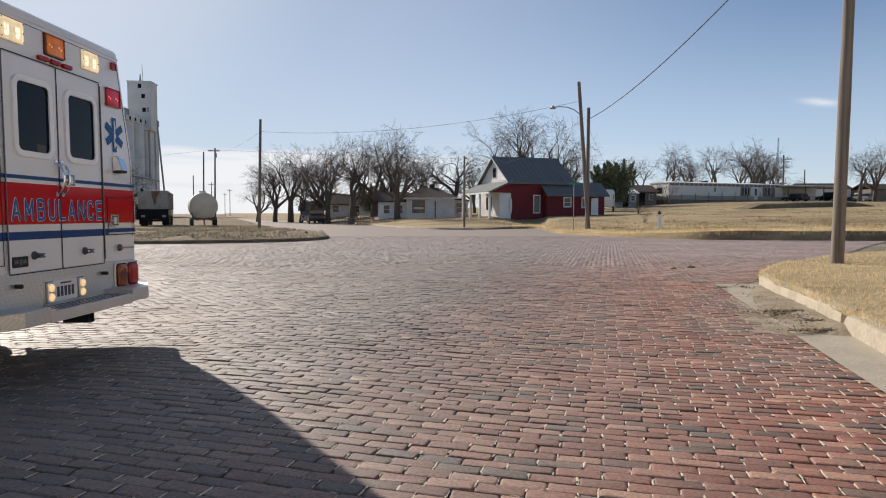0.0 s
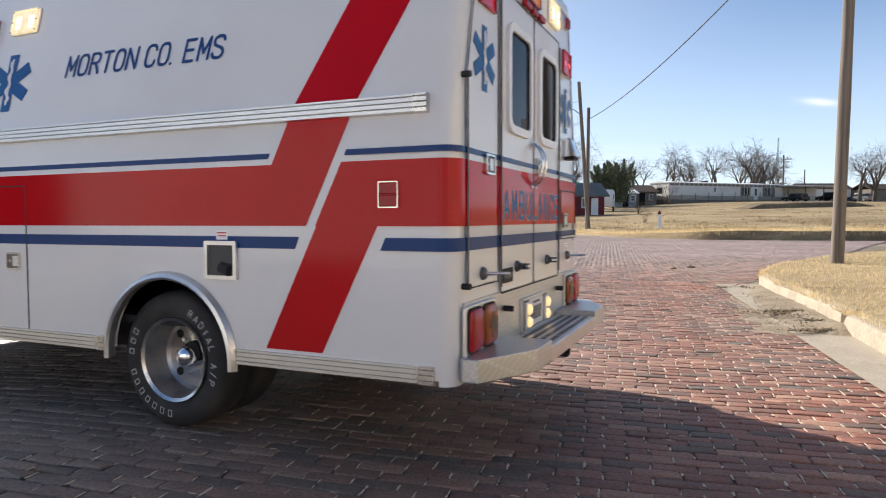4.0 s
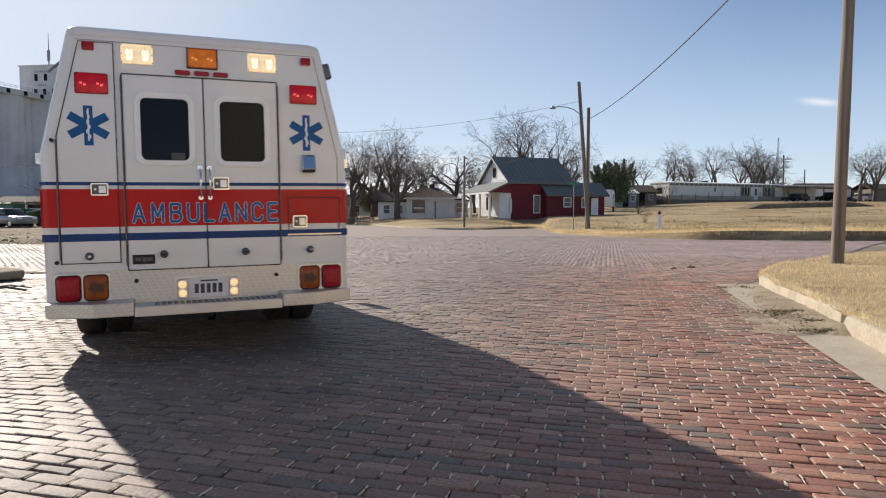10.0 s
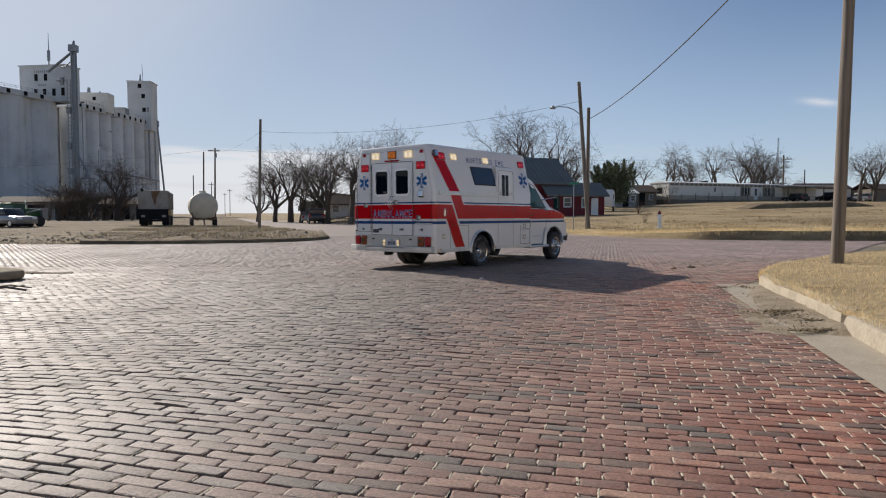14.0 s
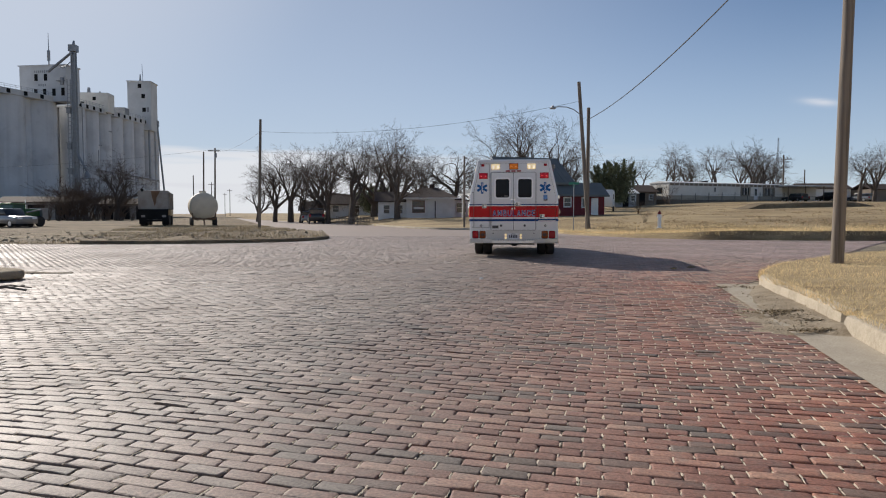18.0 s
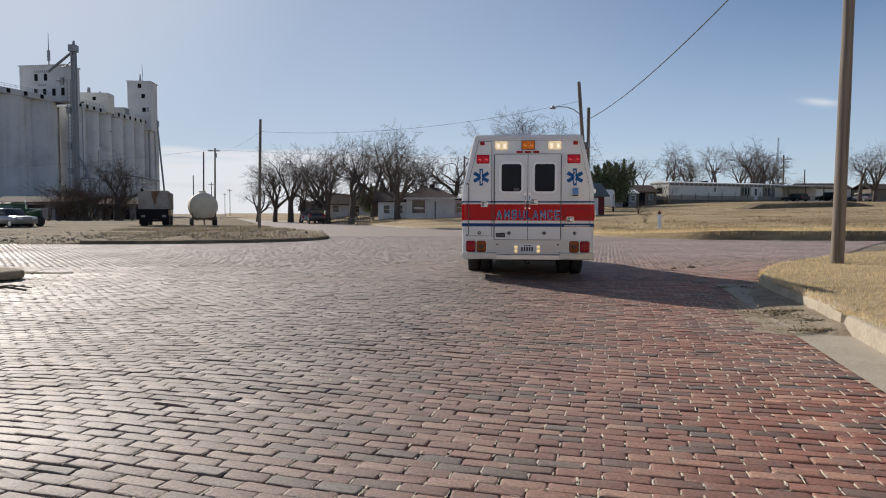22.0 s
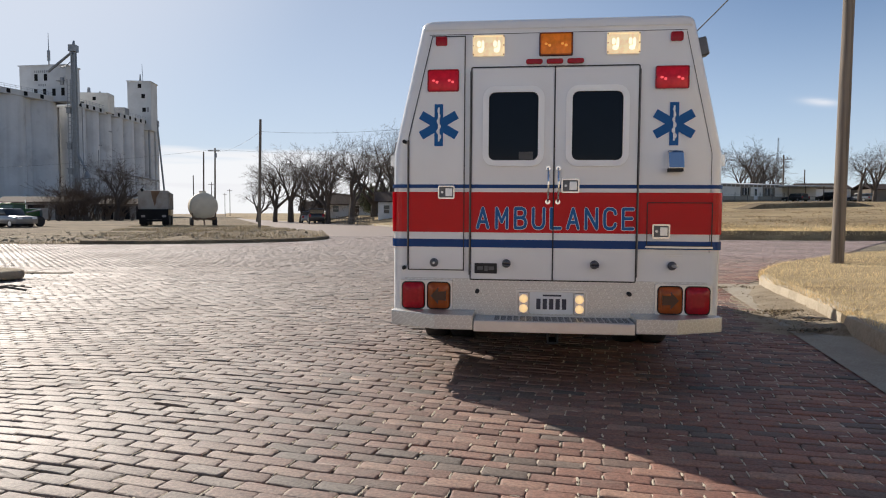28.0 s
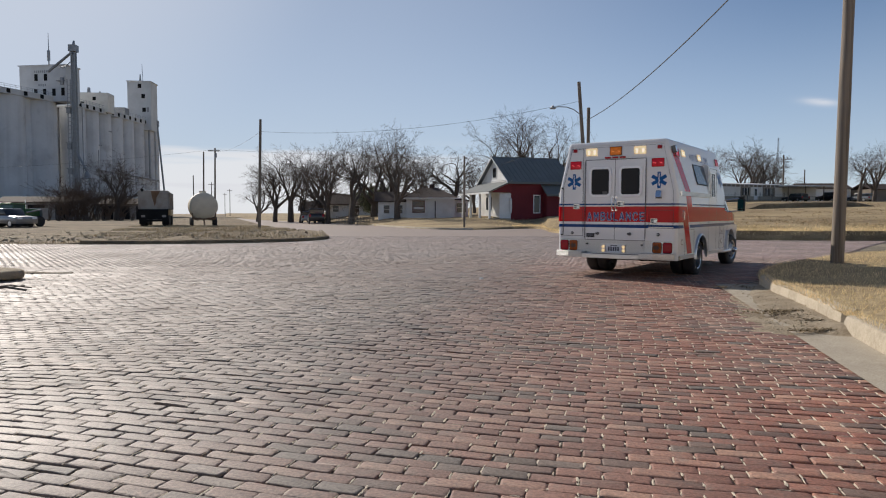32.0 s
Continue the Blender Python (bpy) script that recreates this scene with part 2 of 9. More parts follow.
def far_brick_material(name):
    """The same paving farther off, where single bricks are too small to see."""
    m = bpy.data.materials.new(name)
    m.use_nodes = True
    nt = m.node_tree
    b = nt.nodes["Principled BSDF"]
    geo = nt.nodes.new("ShaderNodeNewGeometry")
    mp = nt.nodes.new("ShaderNodeMapping")
    mp.inputs["Rotation"].default_value = (0, 0, radians(-BRICK_TURN))
    nt.links.new(geo.outputs["Position"], mp.inputs[0])
    br = nt.nodes.new("ShaderNodeTexBrick")
    br.inputs["Scale"].default_value = 1.0
    br.inputs["Color1"].default_value = (0.32, 0.225, 0.19, 1)
    br.inputs["Color2"].default_value = (0.37, 0.26, 0.215, 1)
    br.inputs["Mortar"].default_value = (0.2, 0.16, 0.13, 1)
    br.inputs["Mortar Size"].default_value = 0.008
    br.inputs["Brick Width"].default_value = 0.212
    br.inputs["Row Height"].default_value = 0.092
    nt.links.new(mp.outputs[0], br.inputs["Vector"])
    n = nt.nodes.new("ShaderNodeTexNoise")
    n.inputs["Scale"].default_value = 0.45
    n.inputs["Detail"].default_value = 5
    nt.links.new(geo.outputs["Position"], n.inputs["Vector"])
    r = nt.nodes.new("ShaderNodeMapRange")
    r.inputs[1].default_value, r.inputs[2].default_value, r.inputs[4].default_value = 0.42, 0.7, 0.6
    nt.links.new(n.outputs["Fac"], r.inputs[0])
    mx = nt.nodes.new("ShaderNodeMixRGB")
    mx.inputs[2].default_value = (0.2, 0.176, 0.15, 1)
    # the wheel-worn lane is greyer than the sheltered side by the kerb
    sp = nt.nodes.new("ShaderNodeSeparateXYZ")
    nt.links.new(geo.outputs["Position"], sp.inputs[0])
    lane = nt.nodes.new("ShaderNodeMath")
    lane.operation = "MULTIPLY_ADD"
    lane.inputs[1].default_value = -0.24
    nt.links.new(sp.outputs["Y"], lane.inputs[0])
    nt.links.new(sp.outputs["X"], lane.inputs[2])
    lr = nt.nodes.new("ShaderNodeMapRange")
    lr.inputs[1].default_value, lr.inputs[2].default_value, lr.inputs[4].default_value = 1.6, -2.4, 0.88
    nt.links.new(lane.outputs[0], lr.inputs[0])
    # past the lane's mouth the traffic spreads out
    fade = nt.nodes.new("ShaderNodeMapRange")
    fade.inputs[1].default_value, fade.inputs[2].default_value, fade.inputs[3].default_value, fade.inputs[4].default_value = 9.0, 26.0, 1.0, 0.6
    nt.links.new(sp.outputs["Y"], fade.inputs[0])
    worn = nt.nodes.new("ShaderNodeMath")
    worn.operation = "MULTIPLY"
    nt.links.new(lr.outputs[0], worn.inputs[0])
    nt.links.new(fade.outputs[0], worn.inputs[1])
    big = nt.nodes.new("ShaderNodeMath")
    big.operation = "MAXIMUM"
    nt.links.new(r.outputs[0], big.inputs[0])
    nt.links.new(worn.outputs[0], big.inputs[1])
    nt.links.new(big.outputs[0], mx.inputs[0])
    nt.links.new(br.outputs[0], mx.inputs[1])
    nt.links.new(mx.outputs[0], b.inputs["Base Color"])
    b.inputs["Roughness"].default_value = 0.7
    b.inputs["Specular IOR Level"].default_value = 0.55
    bp = nt.nodes.new("ShaderNodeBump")
    bp.inputs["Strength"].default_value = 0.7
    bp.inputs["Distance"].default_value = 0.006
    n5 = nt.nodes.new("ShaderNodeTexNoise")
    n5.inputs["Scale"].default_value = 24
    nt.links.new(geo.outputs["Position"], n5.inputs["Vector"])
    nt.links.new(n5.outputs["Fac"], bp.inputs["Height"])
    nt.links.new(bp.outputs[0], b.inputs["Normal"])
    return m


def tread_plate_material(name):
    """Aluminium tread plate with crossed raised bars."""
    m = bpy.data.materials.new(name)
    m.use_nodes = True
    nt = m.node_tree
    b = nt.nodes["Principled BSDF"]
    b.inputs["Base Color"].default_value = (0.62, 0.62, 0.6, 1)
    b.inputs["Metallic"].default_value = 0.85
    b.inputs["Roughness"].default_value = 0.42
    tc = nt.nodes.new("ShaderNodeTexCoord")
    sp = nt.nodes.new("ShaderNodeSeparateXYZ")
    nt.links.new(tc.outputs["Object"], sp.inputs[0])

    def calc(op, a, c=None, d=None):
        k = nt.nodes.new("ShaderNodeMath")
        k.operation = op
        for i, v in enumerate((a, c, d)):
            if v is None:
                continue
            if isinstance(v, (int, float)):
                k.inputs[i].default_value = v
            else:
                nt.links.new(v, k.inputs[i])
        return k.outputs[0]

    cell = 1 / 0.026
    u = calc("MULTIPLY", calc("ADD", sp.outputs["X"], calc("MULTIPLY", calc("SUBTRACT", sp.outputs["Y"], sp.outputs["Z"]), 0.5)), cell)
    v = calc("MULTIPLY", calc("ADD", sp.outputs["Y"], sp.outputs["Z"]), cell)
    odd = calc("PINGPONG", calc("ADD", calc("FLOOR", u), calc("FLOOR", v)), 1.0)
    fu, fv = calc("SUBTRACT", calc("FRACT", u), 0.5), calc("SUBTRACT", calc("FRACT", v), 0.5)
    a, c = calc("ABSOLUTE", calc("ADD", fu, fv)), calc("ABSOLUTE", calc("SUBTRACT", fu, fv))
    one = calc("MULTIPLY", calc("LESS_THAN", a, 0.2), calc("LESS_THAN", c, 0.72))
    two = calc("MULTIPLY", calc("LESS_THAN", c, 0.2), calc("LESS_THAN", a, 0.72))
    bar = calc("ADD", calc("MULTIPLY", one, odd), calc("MULTIPLY", two, calc("SUBTRACT", 1.0, odd)))
    # bars lighter in base colour, standing for the light they catch
    tone = nt.nodes.new("ShaderNodeMixRGB")
    tone.inputs[1].default_value, tone.inputs[2].default_value = (0.6, 0.59, 0.57, 1), (0.7, 0.7, 0.68, 1)
    nt.links.new(bar, tone.inputs[0])
    nt.links.new(tone.outputs[0], b.inputs["Base Color"])
    bp = nt.nodes.new("ShaderNodeBump")
    bp.inputs["Strength"].default_value = 1.0
    bp.inputs["Distance"].default_value = 0.01
    nt.links.new(bar, bp.inputs["Height"])
    nt.links.new(bp.outputs[0], b.inputs["Normal"])
    return m


BRICK_ONE = brick_material("brick_single", False)
BRICK_MANY = brick_material("brick_field", True)
BRICK_FAR = far_brick_material("brick_far")
JOINT = ground_material("joint_grit", ((0.045, 0.04, 0.032), (0.3, 0.255, 0.19), (0.06, 0.05, 0.04), (0.4, 0.34, 0.25)), scale=0.4, bump=0.006)
STRAW = ground_material("dormant_grass", ((0.44, 0.345, 0.2), (0.19, 0.138, 0.08), (0.53, 0.42, 0.25), (0.15, 0.108, 0.062)), scale=0.26, bump=0.05, streak=(0.35, 1.2))
DIRT = ground_material("packed_dirt", ((0.21, 0.165, 0.11), (0.35, 0.28, 0.18), (0.11, 0.086, 0.058), (0.29, 0.228, 0.148)), scale=0.3, bump=0.12)
CONCRETE = ground_material("kerb_concrete", ((0.54, 0.475, 0.37), (0.4, 0.345, 0.26), (0.6, 0.53, 0.42), (0.28, 0.235, 0.175)), rough=0.85, scale=2.2, bump=0.01)
APRON = ground_material("gutter_concrete", ((0.43, 0.38, 0.3), (0.36, 0.315, 0.245), (0.48, 0.43, 0.345), (0.27, 0.23, 0.175)), rough=0.85, scale=1.1, bump=0.006)
BLADE = material("straw_blades", (0.76, 0.6, 0.34), 0.85, var=0.35, scale=0.9, fine=0.4, island=0.45)


def let_light_through(m, share):
    """Thin dry blades glow with the light behind them."""
    nt = m.node_tree
    b, out = nt.nodes["Principled BSDF"], nt.nodes["Material Output"]
    tr, mix = nt.nodes.new("ShaderNodeBsdfTranslucent"), nt.nodes.new("ShaderNodeMixShader")
    nt.links.new(b.inputs["Base Color"].links[0].from_socket, tr.inputs["Color"])
    mix.inputs[0].default_value = share
    nt.links.new(b.outputs[0], mix.inputs[1])
    nt.links.new(tr.outputs[0], mix.inputs[2])
    nt.links.new(mix.outputs[0], out.inputs["Surface"])


let_light_through(BLADE, 0.42)
LITTER = material("leaf_litter", (0.2, 0.15, 0.085), 0.9, var=0.3, scale=9, island=0.6)
WEED = material("dry_weeds", (0.56, 0.44, 0.26), 0.9, var=0.25, scale=3, island=0.4)
SAND = ground_material("joint_sand", ((0.68, 0.59, 0.46), (0.56, 0.48, 0.36), (0.74, 0.66, 0.53), (0.45, 0.38, 0.28)), scale=3, bump=0.004)
SILT = ground_material("gutter_silt", ((0.44, 0.37, 0.27), (0.3, 0.24, 0.165), (0.48, 0.41, 0.31), (0.21, 0.165, 0.11)), scale=2.6, bump=0.02)
WHITE = material("white_gloss_paint", (0.78, 0.785, 0.79), 0.22, var=0.03, scale=1.2, coat=0.5, dirt=(0.62, 0.6, 0.56), dirt_amount=0.22, dirt_scale=1.3)
RED = material("red_vinyl", (0.53, 0.003, 0.009), 0.1, var=0.06, scale=1.5, spec=0.2)
BLUE = material("blue_vinyl", (0.005, 0.046, 0.185), 0.26, var=0.06, scale=1.5, spec=0.22)
BLUE2 = material("blue_emblem", (0.01, 0.105, 0.31), 0.35, var=0.08, scale=3, spec=0.2)
NAVY = material("navy_lettering", (0.016, 0.065, 0.21), 0.35, var=0.08, scale=3, spec=0.2)
VENTGREY = material("vent_grey", (0.09, 0.09, 0.09), 0.7, var=0.2)
PALE = material("white_vinyl", (0.88, 0.89, 0.89), 0.3, var=0.03)
BLACK = material("black_rubber", (0.018, 0.018, 0.018), 0.7, var=0.2, scale=8)
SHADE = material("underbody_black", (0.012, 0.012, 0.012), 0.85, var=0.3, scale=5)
TYRE = material("tyre_rubber", (0.019, 0.019, 0.02), 0.72, var=0.25, scale=9, fine=0.4, bump=0.002, bump_scale=60, dirt=(0.1, 0.085, 0.07), dirt_amount=0.3, dirt_scale=6)
LETTER = material("tyre_white_letter", (0.55, 0.55, 0.54), 0.7, var=0.15, scale=20)
CHROME = material("chrome", (0.8, 0.8, 0.8), 0.09, 1.0, var=0.04)
ALU = material("brushed_aluminium", (0.68, 0.68, 0.67), 0.32, 0.9, var=0.1, scale=7, fine=0.4)
TREAD = tread_plate_material("tread_plate")
TINT = material("dark_tinted_glass", (0.003, 0.006, 0.013), 0.02, var=0.1, spec=0.14)
# darker steel for the rim's inside: the shade of the recess put into colour
DULLRIM = material("shaded_steel_rim", (0.48, 0.465, 0.45), 0.34, 0.95, var=0.3, scale=9, fine=0.4)
STEELRIM = material("satin_steel_rim", (0.66, 0.64, 0.61), 0.2, 1.0, var=0.25, scale=9, fine=0.4)
CABGLASS = material("cab_glass", (0.05, 0.12, 0.11), 0.04, var=0.1)
LENS_RED = material("red_lens_dark", (0.36, 0.008, 0.014), 0.25, var=0.2, scale=40, spec=0.35)
LENS_LIT = material("red_lens_lit", (0.5, 0.008, 0.02), 0.22, var=0.25, scale=30, spec=0.35, emit=(1.0, 0.006, 0.02), power=0.06)
SPOT_RED = material("red_lens_spot", (0.8, 0.05, 0.05), 0.3, emit=(1.0, 0.1, 0.12), power=0.8)
LENS_AMBER = material("amber_lens", (0.3, 0.065, 0.008), 0.22, var=0.25, scale=18, spec=0.4)
LENS_GLOW = material("amber_lens_lit", (0.62, 0.17, 0.012), 0.25, var=0.3, scale=25, emit=(1.0, 0.22, 0.008), power=0.1, spec=0.35)
SPOT_AMBER = material("amber_lens_spot", (0.9, 0.4, 0.05), 0.3, emit=(1.0, 0.36, 0.03), power=0.4)
LENS_CLEAR = material("clear_lens_lit", (0.78, 0.66, 0.45), 0.25, var=0.3, scale=25, emit=(1.0, 0.76, 0.42), power=0.4)
SPOT_CLEAR = material("clear_lens_spot", (0.95, 0.9, 0.8), 0.3, emit=(1.0, 0.88, 0.6), power=0.75)
GUNMETAL = material("dark_cast_metal", (0.12, 0.12, 0.125), 0.4, 0.5, var=0.2, scale=20)
BULB = material("warm_bulb_lens", (0.9, 0.7, 0.4), 0.3, emit=(1.0, 0.66, 0.3), power=0.6)


def wood_material(name, tones, stretch):
    """Weathered wood with grain and checks that run along z."""
    m = bpy.data.materials.new(name)
    m.use_nodes = True
    nt = m.node_tree
    b = nt.nodes["Principled BSDF"]
    b.inputs["Roughness"].default_value = 0.9
    tc = nt.nodes.new("ShaderNodeTexCoord")
    mp = nt.nodes.new("ShaderNodeMapping")
    mp.inputs["Scale"].default_value = (22, 22, stretch)
    nt.links.new(tc.outputs["Object"], mp.inputs[0])
    n = nt.nodes.new("ShaderNodeTexNoise")
    n.inputs["Scale"].default_value = 1.0
    n.inputs["Detail"].default_value = 6
    nt.links.new(mp.outputs[0], n.inputs["Vector"])
    ramp = nt.nodes.new("ShaderNodeValToRGB")
    e = ramp.color_ramp.elements
    e[0].position, e[0].color = 0.34, (*tones[0], 1)
    e[1].position, e[1].color = 0.68, (*tones[2], 1)
    x = e.new(0.48)
    x.color = (*tones[1], 1)
    nt.links.new(n.outputs["Fac"], ramp.inputs[0])
    nt.links.new(ramp.outputs[0], b.inputs["Base Color"])
    bp = nt.nodes.new("ShaderNodeBump")
    bp.inputs["Strength"].default_value = 0.9
    bp.inputs["Distance"].default_value = 0.012
    nt.links.new(n.outputs["Fac"], bp.inputs["Height"])
    nt.links.new(bp.outputs[0], b.inputs["Normal"])
    return m


POLEWOOD = wood_material("weathered_pole_wood", ((0.115, 0.095, 0.078), (0.185, 0.155, 0.125), (0.25, 0.21, 0.172)), 0.5)

# ---------------------------------------------------------------- mesh helpers
class Shape:
    """Gathers vertices and faces for one mesh."""

    def __init__(self):
        self.v, self.f = [], []

    def quad_box(self, x0, x1, y0, y1, z0, z1):
        n = len(self.v)
        self.v += [(x, y, z) for x in (x0, x1) for y in (y0, y1) for z in (z0, z1)]
        self.f += [tuple(n + i for i in q) for q in ((0, 1, 3, 2), (4, 6, 7, 5), (0, 4, 5, 1), (2, 3, 7, 6), (0, 2, 6, 4), (1, 5, 7, 3))]
        return self

    def prism(self, pts, axis, a, b):
        """A flat outline in the two other axes (in their order x, y, z), drawn out along axis from a to b."""
        n, k = len(self.v), len(pts)
        for w in (a, b):
            for p in pts:
                c = list(p)
                c.insert(axis, w)
                self.v.append(tuple(c))
        self.f.append(tuple(range(n, n + k)))
        self.f.append(tuple(range(n + 2 * k - 1, n + k - 1, -1)))
        self.f += [(n + i, n + k + i, n + k + (i + 1) % k, n + (i + 1) % k) for i in range(k)]
        return self

    def rod(self, p, q, r0, r1=None, sides=8, caps=True):
        r1 = r0 if r1 is None else r1
        p, q = Vector(p), Vector(q)
        d = (q - p).normalized()
        u = d.orthogonal().normalized()
        w = d.cross(u)
        n = len(self.v)
        for c, r in ((p, r0), (q, r1)):
            for i in range(sides):
                a = 2 * math.pi * i / sides
                self.v.append(tuple(c + r * (math.cos(a) * u + math.sin(a) * w)))
        self.f += [(n + i, n + (i + 1) % sides, n + sides + (i + 1) % sides, n + sides + i) for i in range(sides)]
        if caps:
            self.f.append(tuple(range(n + sides - 1, n - 1, -1)))
            self.f.append(tuple(range(n + sides, n + 2 * sides)))
        return self

    def tube(self, pts, r, sides=8):
        for a, b in zip(pts, pts[1:]):
            self.rod(a, b, r, r, sides)
        return self

    def lathe(self, profile, axis=0, centre=(0, 0, 0), sides=40):
        """Turns (radius, along) pairs round an axis."""
        n, k = len(self.v), len(profile)
        for i in range(sides):
            a = 2 * math.pi * i / sides
            for r, h in profile:
                c = [r * math.cos(a), r * math.sin(a)]
                c.insert(axis, h)
                self.v.append(tuple(c[j] + centre[j] for j in range(3)))
        for i in range(sides):
            j = (i + 1) % sides
            for m in range(k - 1):
                self.f.append((n + i * k + m, n + j * k + m, n + j * k + m + 1, n + i * k + m + 1))
        return self

    def grid(self, rows):
        """Faces between rows of equal length."""
        n, k = len(self.v), len(rows[0])
        for r in rows:
            self.v += [tuple(p) for p in r]
        self.f += [(n + i * k + j, n + i * k + j + 1, n + (i + 1) * k + j + 1, n + (i + 1) * k + j) for i in range(len(rows) - 1) for j in range(k - 1)]
        return self

    def face(self, pts):
        n = len(self.v)
        self.v += [tuple(p) for p in pts]
        self.f.append(tuple(range(n, n + len(pts))))
        return self

    def moved(self, m):
        self.v = [tuple(m @ Vector(p)) for p in self.v]
        return self

    def mesh(self, name, mat, smooth=False, bevel=0.0, fix=True):
        me = bpy.data.meshes.new(name)
        me.from_pydata(self.v, [], self.f)
        if fix or bevel:
            bm = bmesh.new()
            bm.from_mesh(me)
            if bevel:
                bmesh.ops.remove_doubles(bm, verts=bm.verts, dist=1e-5)
                sharp = [e for e in bm.edges if len(e.link_faces) == 2 and e.calc_face_angle(0) > 0.6]
                bmesh.ops.bevel(bm, geom=sharp, offset=bevel, segments=2, affect="EDGES", profile=0.5, clamp_overlap=True)
            if fix:
                bmesh.ops.recalc_face_normals(bm, faces=bm.faces)
            bm.to_mesh(me)
            bm.free()
        me.materials.append(mat)
        if smooth:
            me.polygons.foreach_set("use_smooth", [True] * len(me.polygons))
            me.set_sharp_from_angle(angle=radians(35))
        me.update()
        return me


def part(name, shape, mat, parent=None, label="", smooth=False, bevel=0.0, at=None, fix=True):
    """One mesh object, under a thing where a parent is given."""
    ob = new(name, shape.mesh(name, mat, smooth, bevel, fix) if isinstance(shape, Shape) else shape)
    ob.parent = parent
    if at is not None:
        ob.matrix_basis = at
    if label:
        ob["label"] = label
    return ob


def thing(name, label, category, at=None, group="", kind=""):
    ob = new(name)
    ob.empty_display_size = 0.2
    if at is not None:
        ob.matrix_basis = at
    return tagged(ob, label, category, group, kind)


def rounded(x0, x1, y0, y1, r, n=4):
    """The outline of a rectangle with rounded corners."""
    pts = []
    for cx, cy, a0 in ((x1 - r, y1 - r, 0), (x0 + r, y1 - r, 90), (x0 + r, y0 + r, 180), (x1 - r, y0 + r, 270)):
        for i in range(n + 1):
            a = radians(a0 + 90 * i / n)
            pts.append((cx + r * math.cos(a), cy + r * math.sin(a)))
    return pts


def smooth01(a, b, x):
    t = min(1.0, max(0.0, (x - a) / (b - a)))
    return t * t * (3 - 2 * t)


def resample(pts, step):
    """Points along a polyline, about step apart, rounded off at its corners."""
    for _ in range(2):
        q = [pts[0]]
        for a, b in zip(pts, pts[1:]):
            q += [tuple(0.75 * u + 0.25 * w for u, w in zip(a, b)), tuple(0.25 * u + 0.75 * w for u, w in zip(a, b))]
        pts = q + [pts[-1]]
    out = [pts[0]]
    for a, b in zip(pts, pts[1:]):
        n = max(1, int(math.dist(a, b) / step))
        out += [tuple(u + (w - u) * i / n for u, w in zip(a, b)) for i in range(1, n + 1)]
    return out


# ---------------------------------------------------------------- the ground
def far_height(x, y):
    """The raised lots across the junction, which climb to one side."""
    r = 0.4 + 0.01 * max(0.0, y - 40) + 0.05 * min(34.0, max(0.0, x - 8)) * smooth01(30, 105, y) + 0.28 * smooth01(0, 5, x) * smooth01(45, 53, y)
    if y > 60:
        r *= 0.12 + 0.88 * smooth01(-0.2, -0.135, x / y)
    return min(r, 5.0) + 0.05 * noise.noise((x * 0.3, y * 0.3, 0))


def near_height(x, y):
    return 0.13 + 0.06 * smooth01(0.3, 5, x - (3.66 + 0.26 * (y - 5.5))) + 0.03 * noise.noise((x * 0.7, y * 0.7, 3))


def left_height(x, y):
    return 0.12 + 0.05 * noise.noise((x * 0.25, y * 0.25, 7)) + (0.15 * noise.noise((x * 1.1, y * 0.9, 8)) + 0.1 * noise.noise((x * 2.6, y * 2.2, 5))) * smooth01(-20, -13, x) * smooth01(42, 34, y) * smooth01(25.2, 26.8, y) + 0.16 * smooth01(0, 3, 4 - math.hypot((x + 9.5) / 2, y - 33))


def road_z(x, y):
    """The crowned road in front of the camera; the junction beyond is level."""
    s = x * 0.971 - y * 0.24
    return (-0.05 + 0.07 * math.exp(-((s + 3.0) / 1.9) ** 2)) * smooth01(25, 14, y)


def tufts(rows, inside, density, height, width, name, label, seed, mat=BLADE):
    """Dry grass blades strewn over a stretch of sloping ground given by rows of points."""
    rng = np.random.default_rng(seed)
    v = []
    for r0, r1 in zip(rows, rows[1:]):
        for a, b, c, d in zip(r0, r0[1:], r1, r1[1:]):
            if not inside((a[0] + d[0]) / 2, (a[1] + d[1]) / 2):
                continue
            area = abs((b[0] - c[0]) * (a[1] - d[1]) - (b[1] - c[1]) * (a[0] - d[0])) / 2
            for _ in range(rng.poisson(area * density)):
                f, g = rng.random(), rng.random()
                p = [a[i] * (1 - f) * (1 - g) + b[i] * f * (1 - g) + c[i] * (1 - f) * g + d[i] * f * g for i in range(3)]
                h, t, q = rng.uniform(*height), rng.uniform(0, 6.283), rng.uniform(0, 6.283)
                lean = h * rng.uniform(0.2, 1.1)
                dx, dy = math.cos(t) * width * 0.5, math.sin(t) * width * 0.5
                v += [(p[0] - dx, p[1] - dy, p[2] - 0.01), (p[0] + dx, p[1] + dy, p[2] - 0.01), (p[0] + lean * math.cos(q), p[1] + lean * math.sin(q), p[2] + h)]
    me = bpy.data.meshes.new(name)
    me.from_pydata(v, [], [(i, i + 1, i + 2) for i in range(0, len(v), 3)])
    me.materials.append(mat)
    tagged(part(name, me, None), label, "grass", kind="stuff")


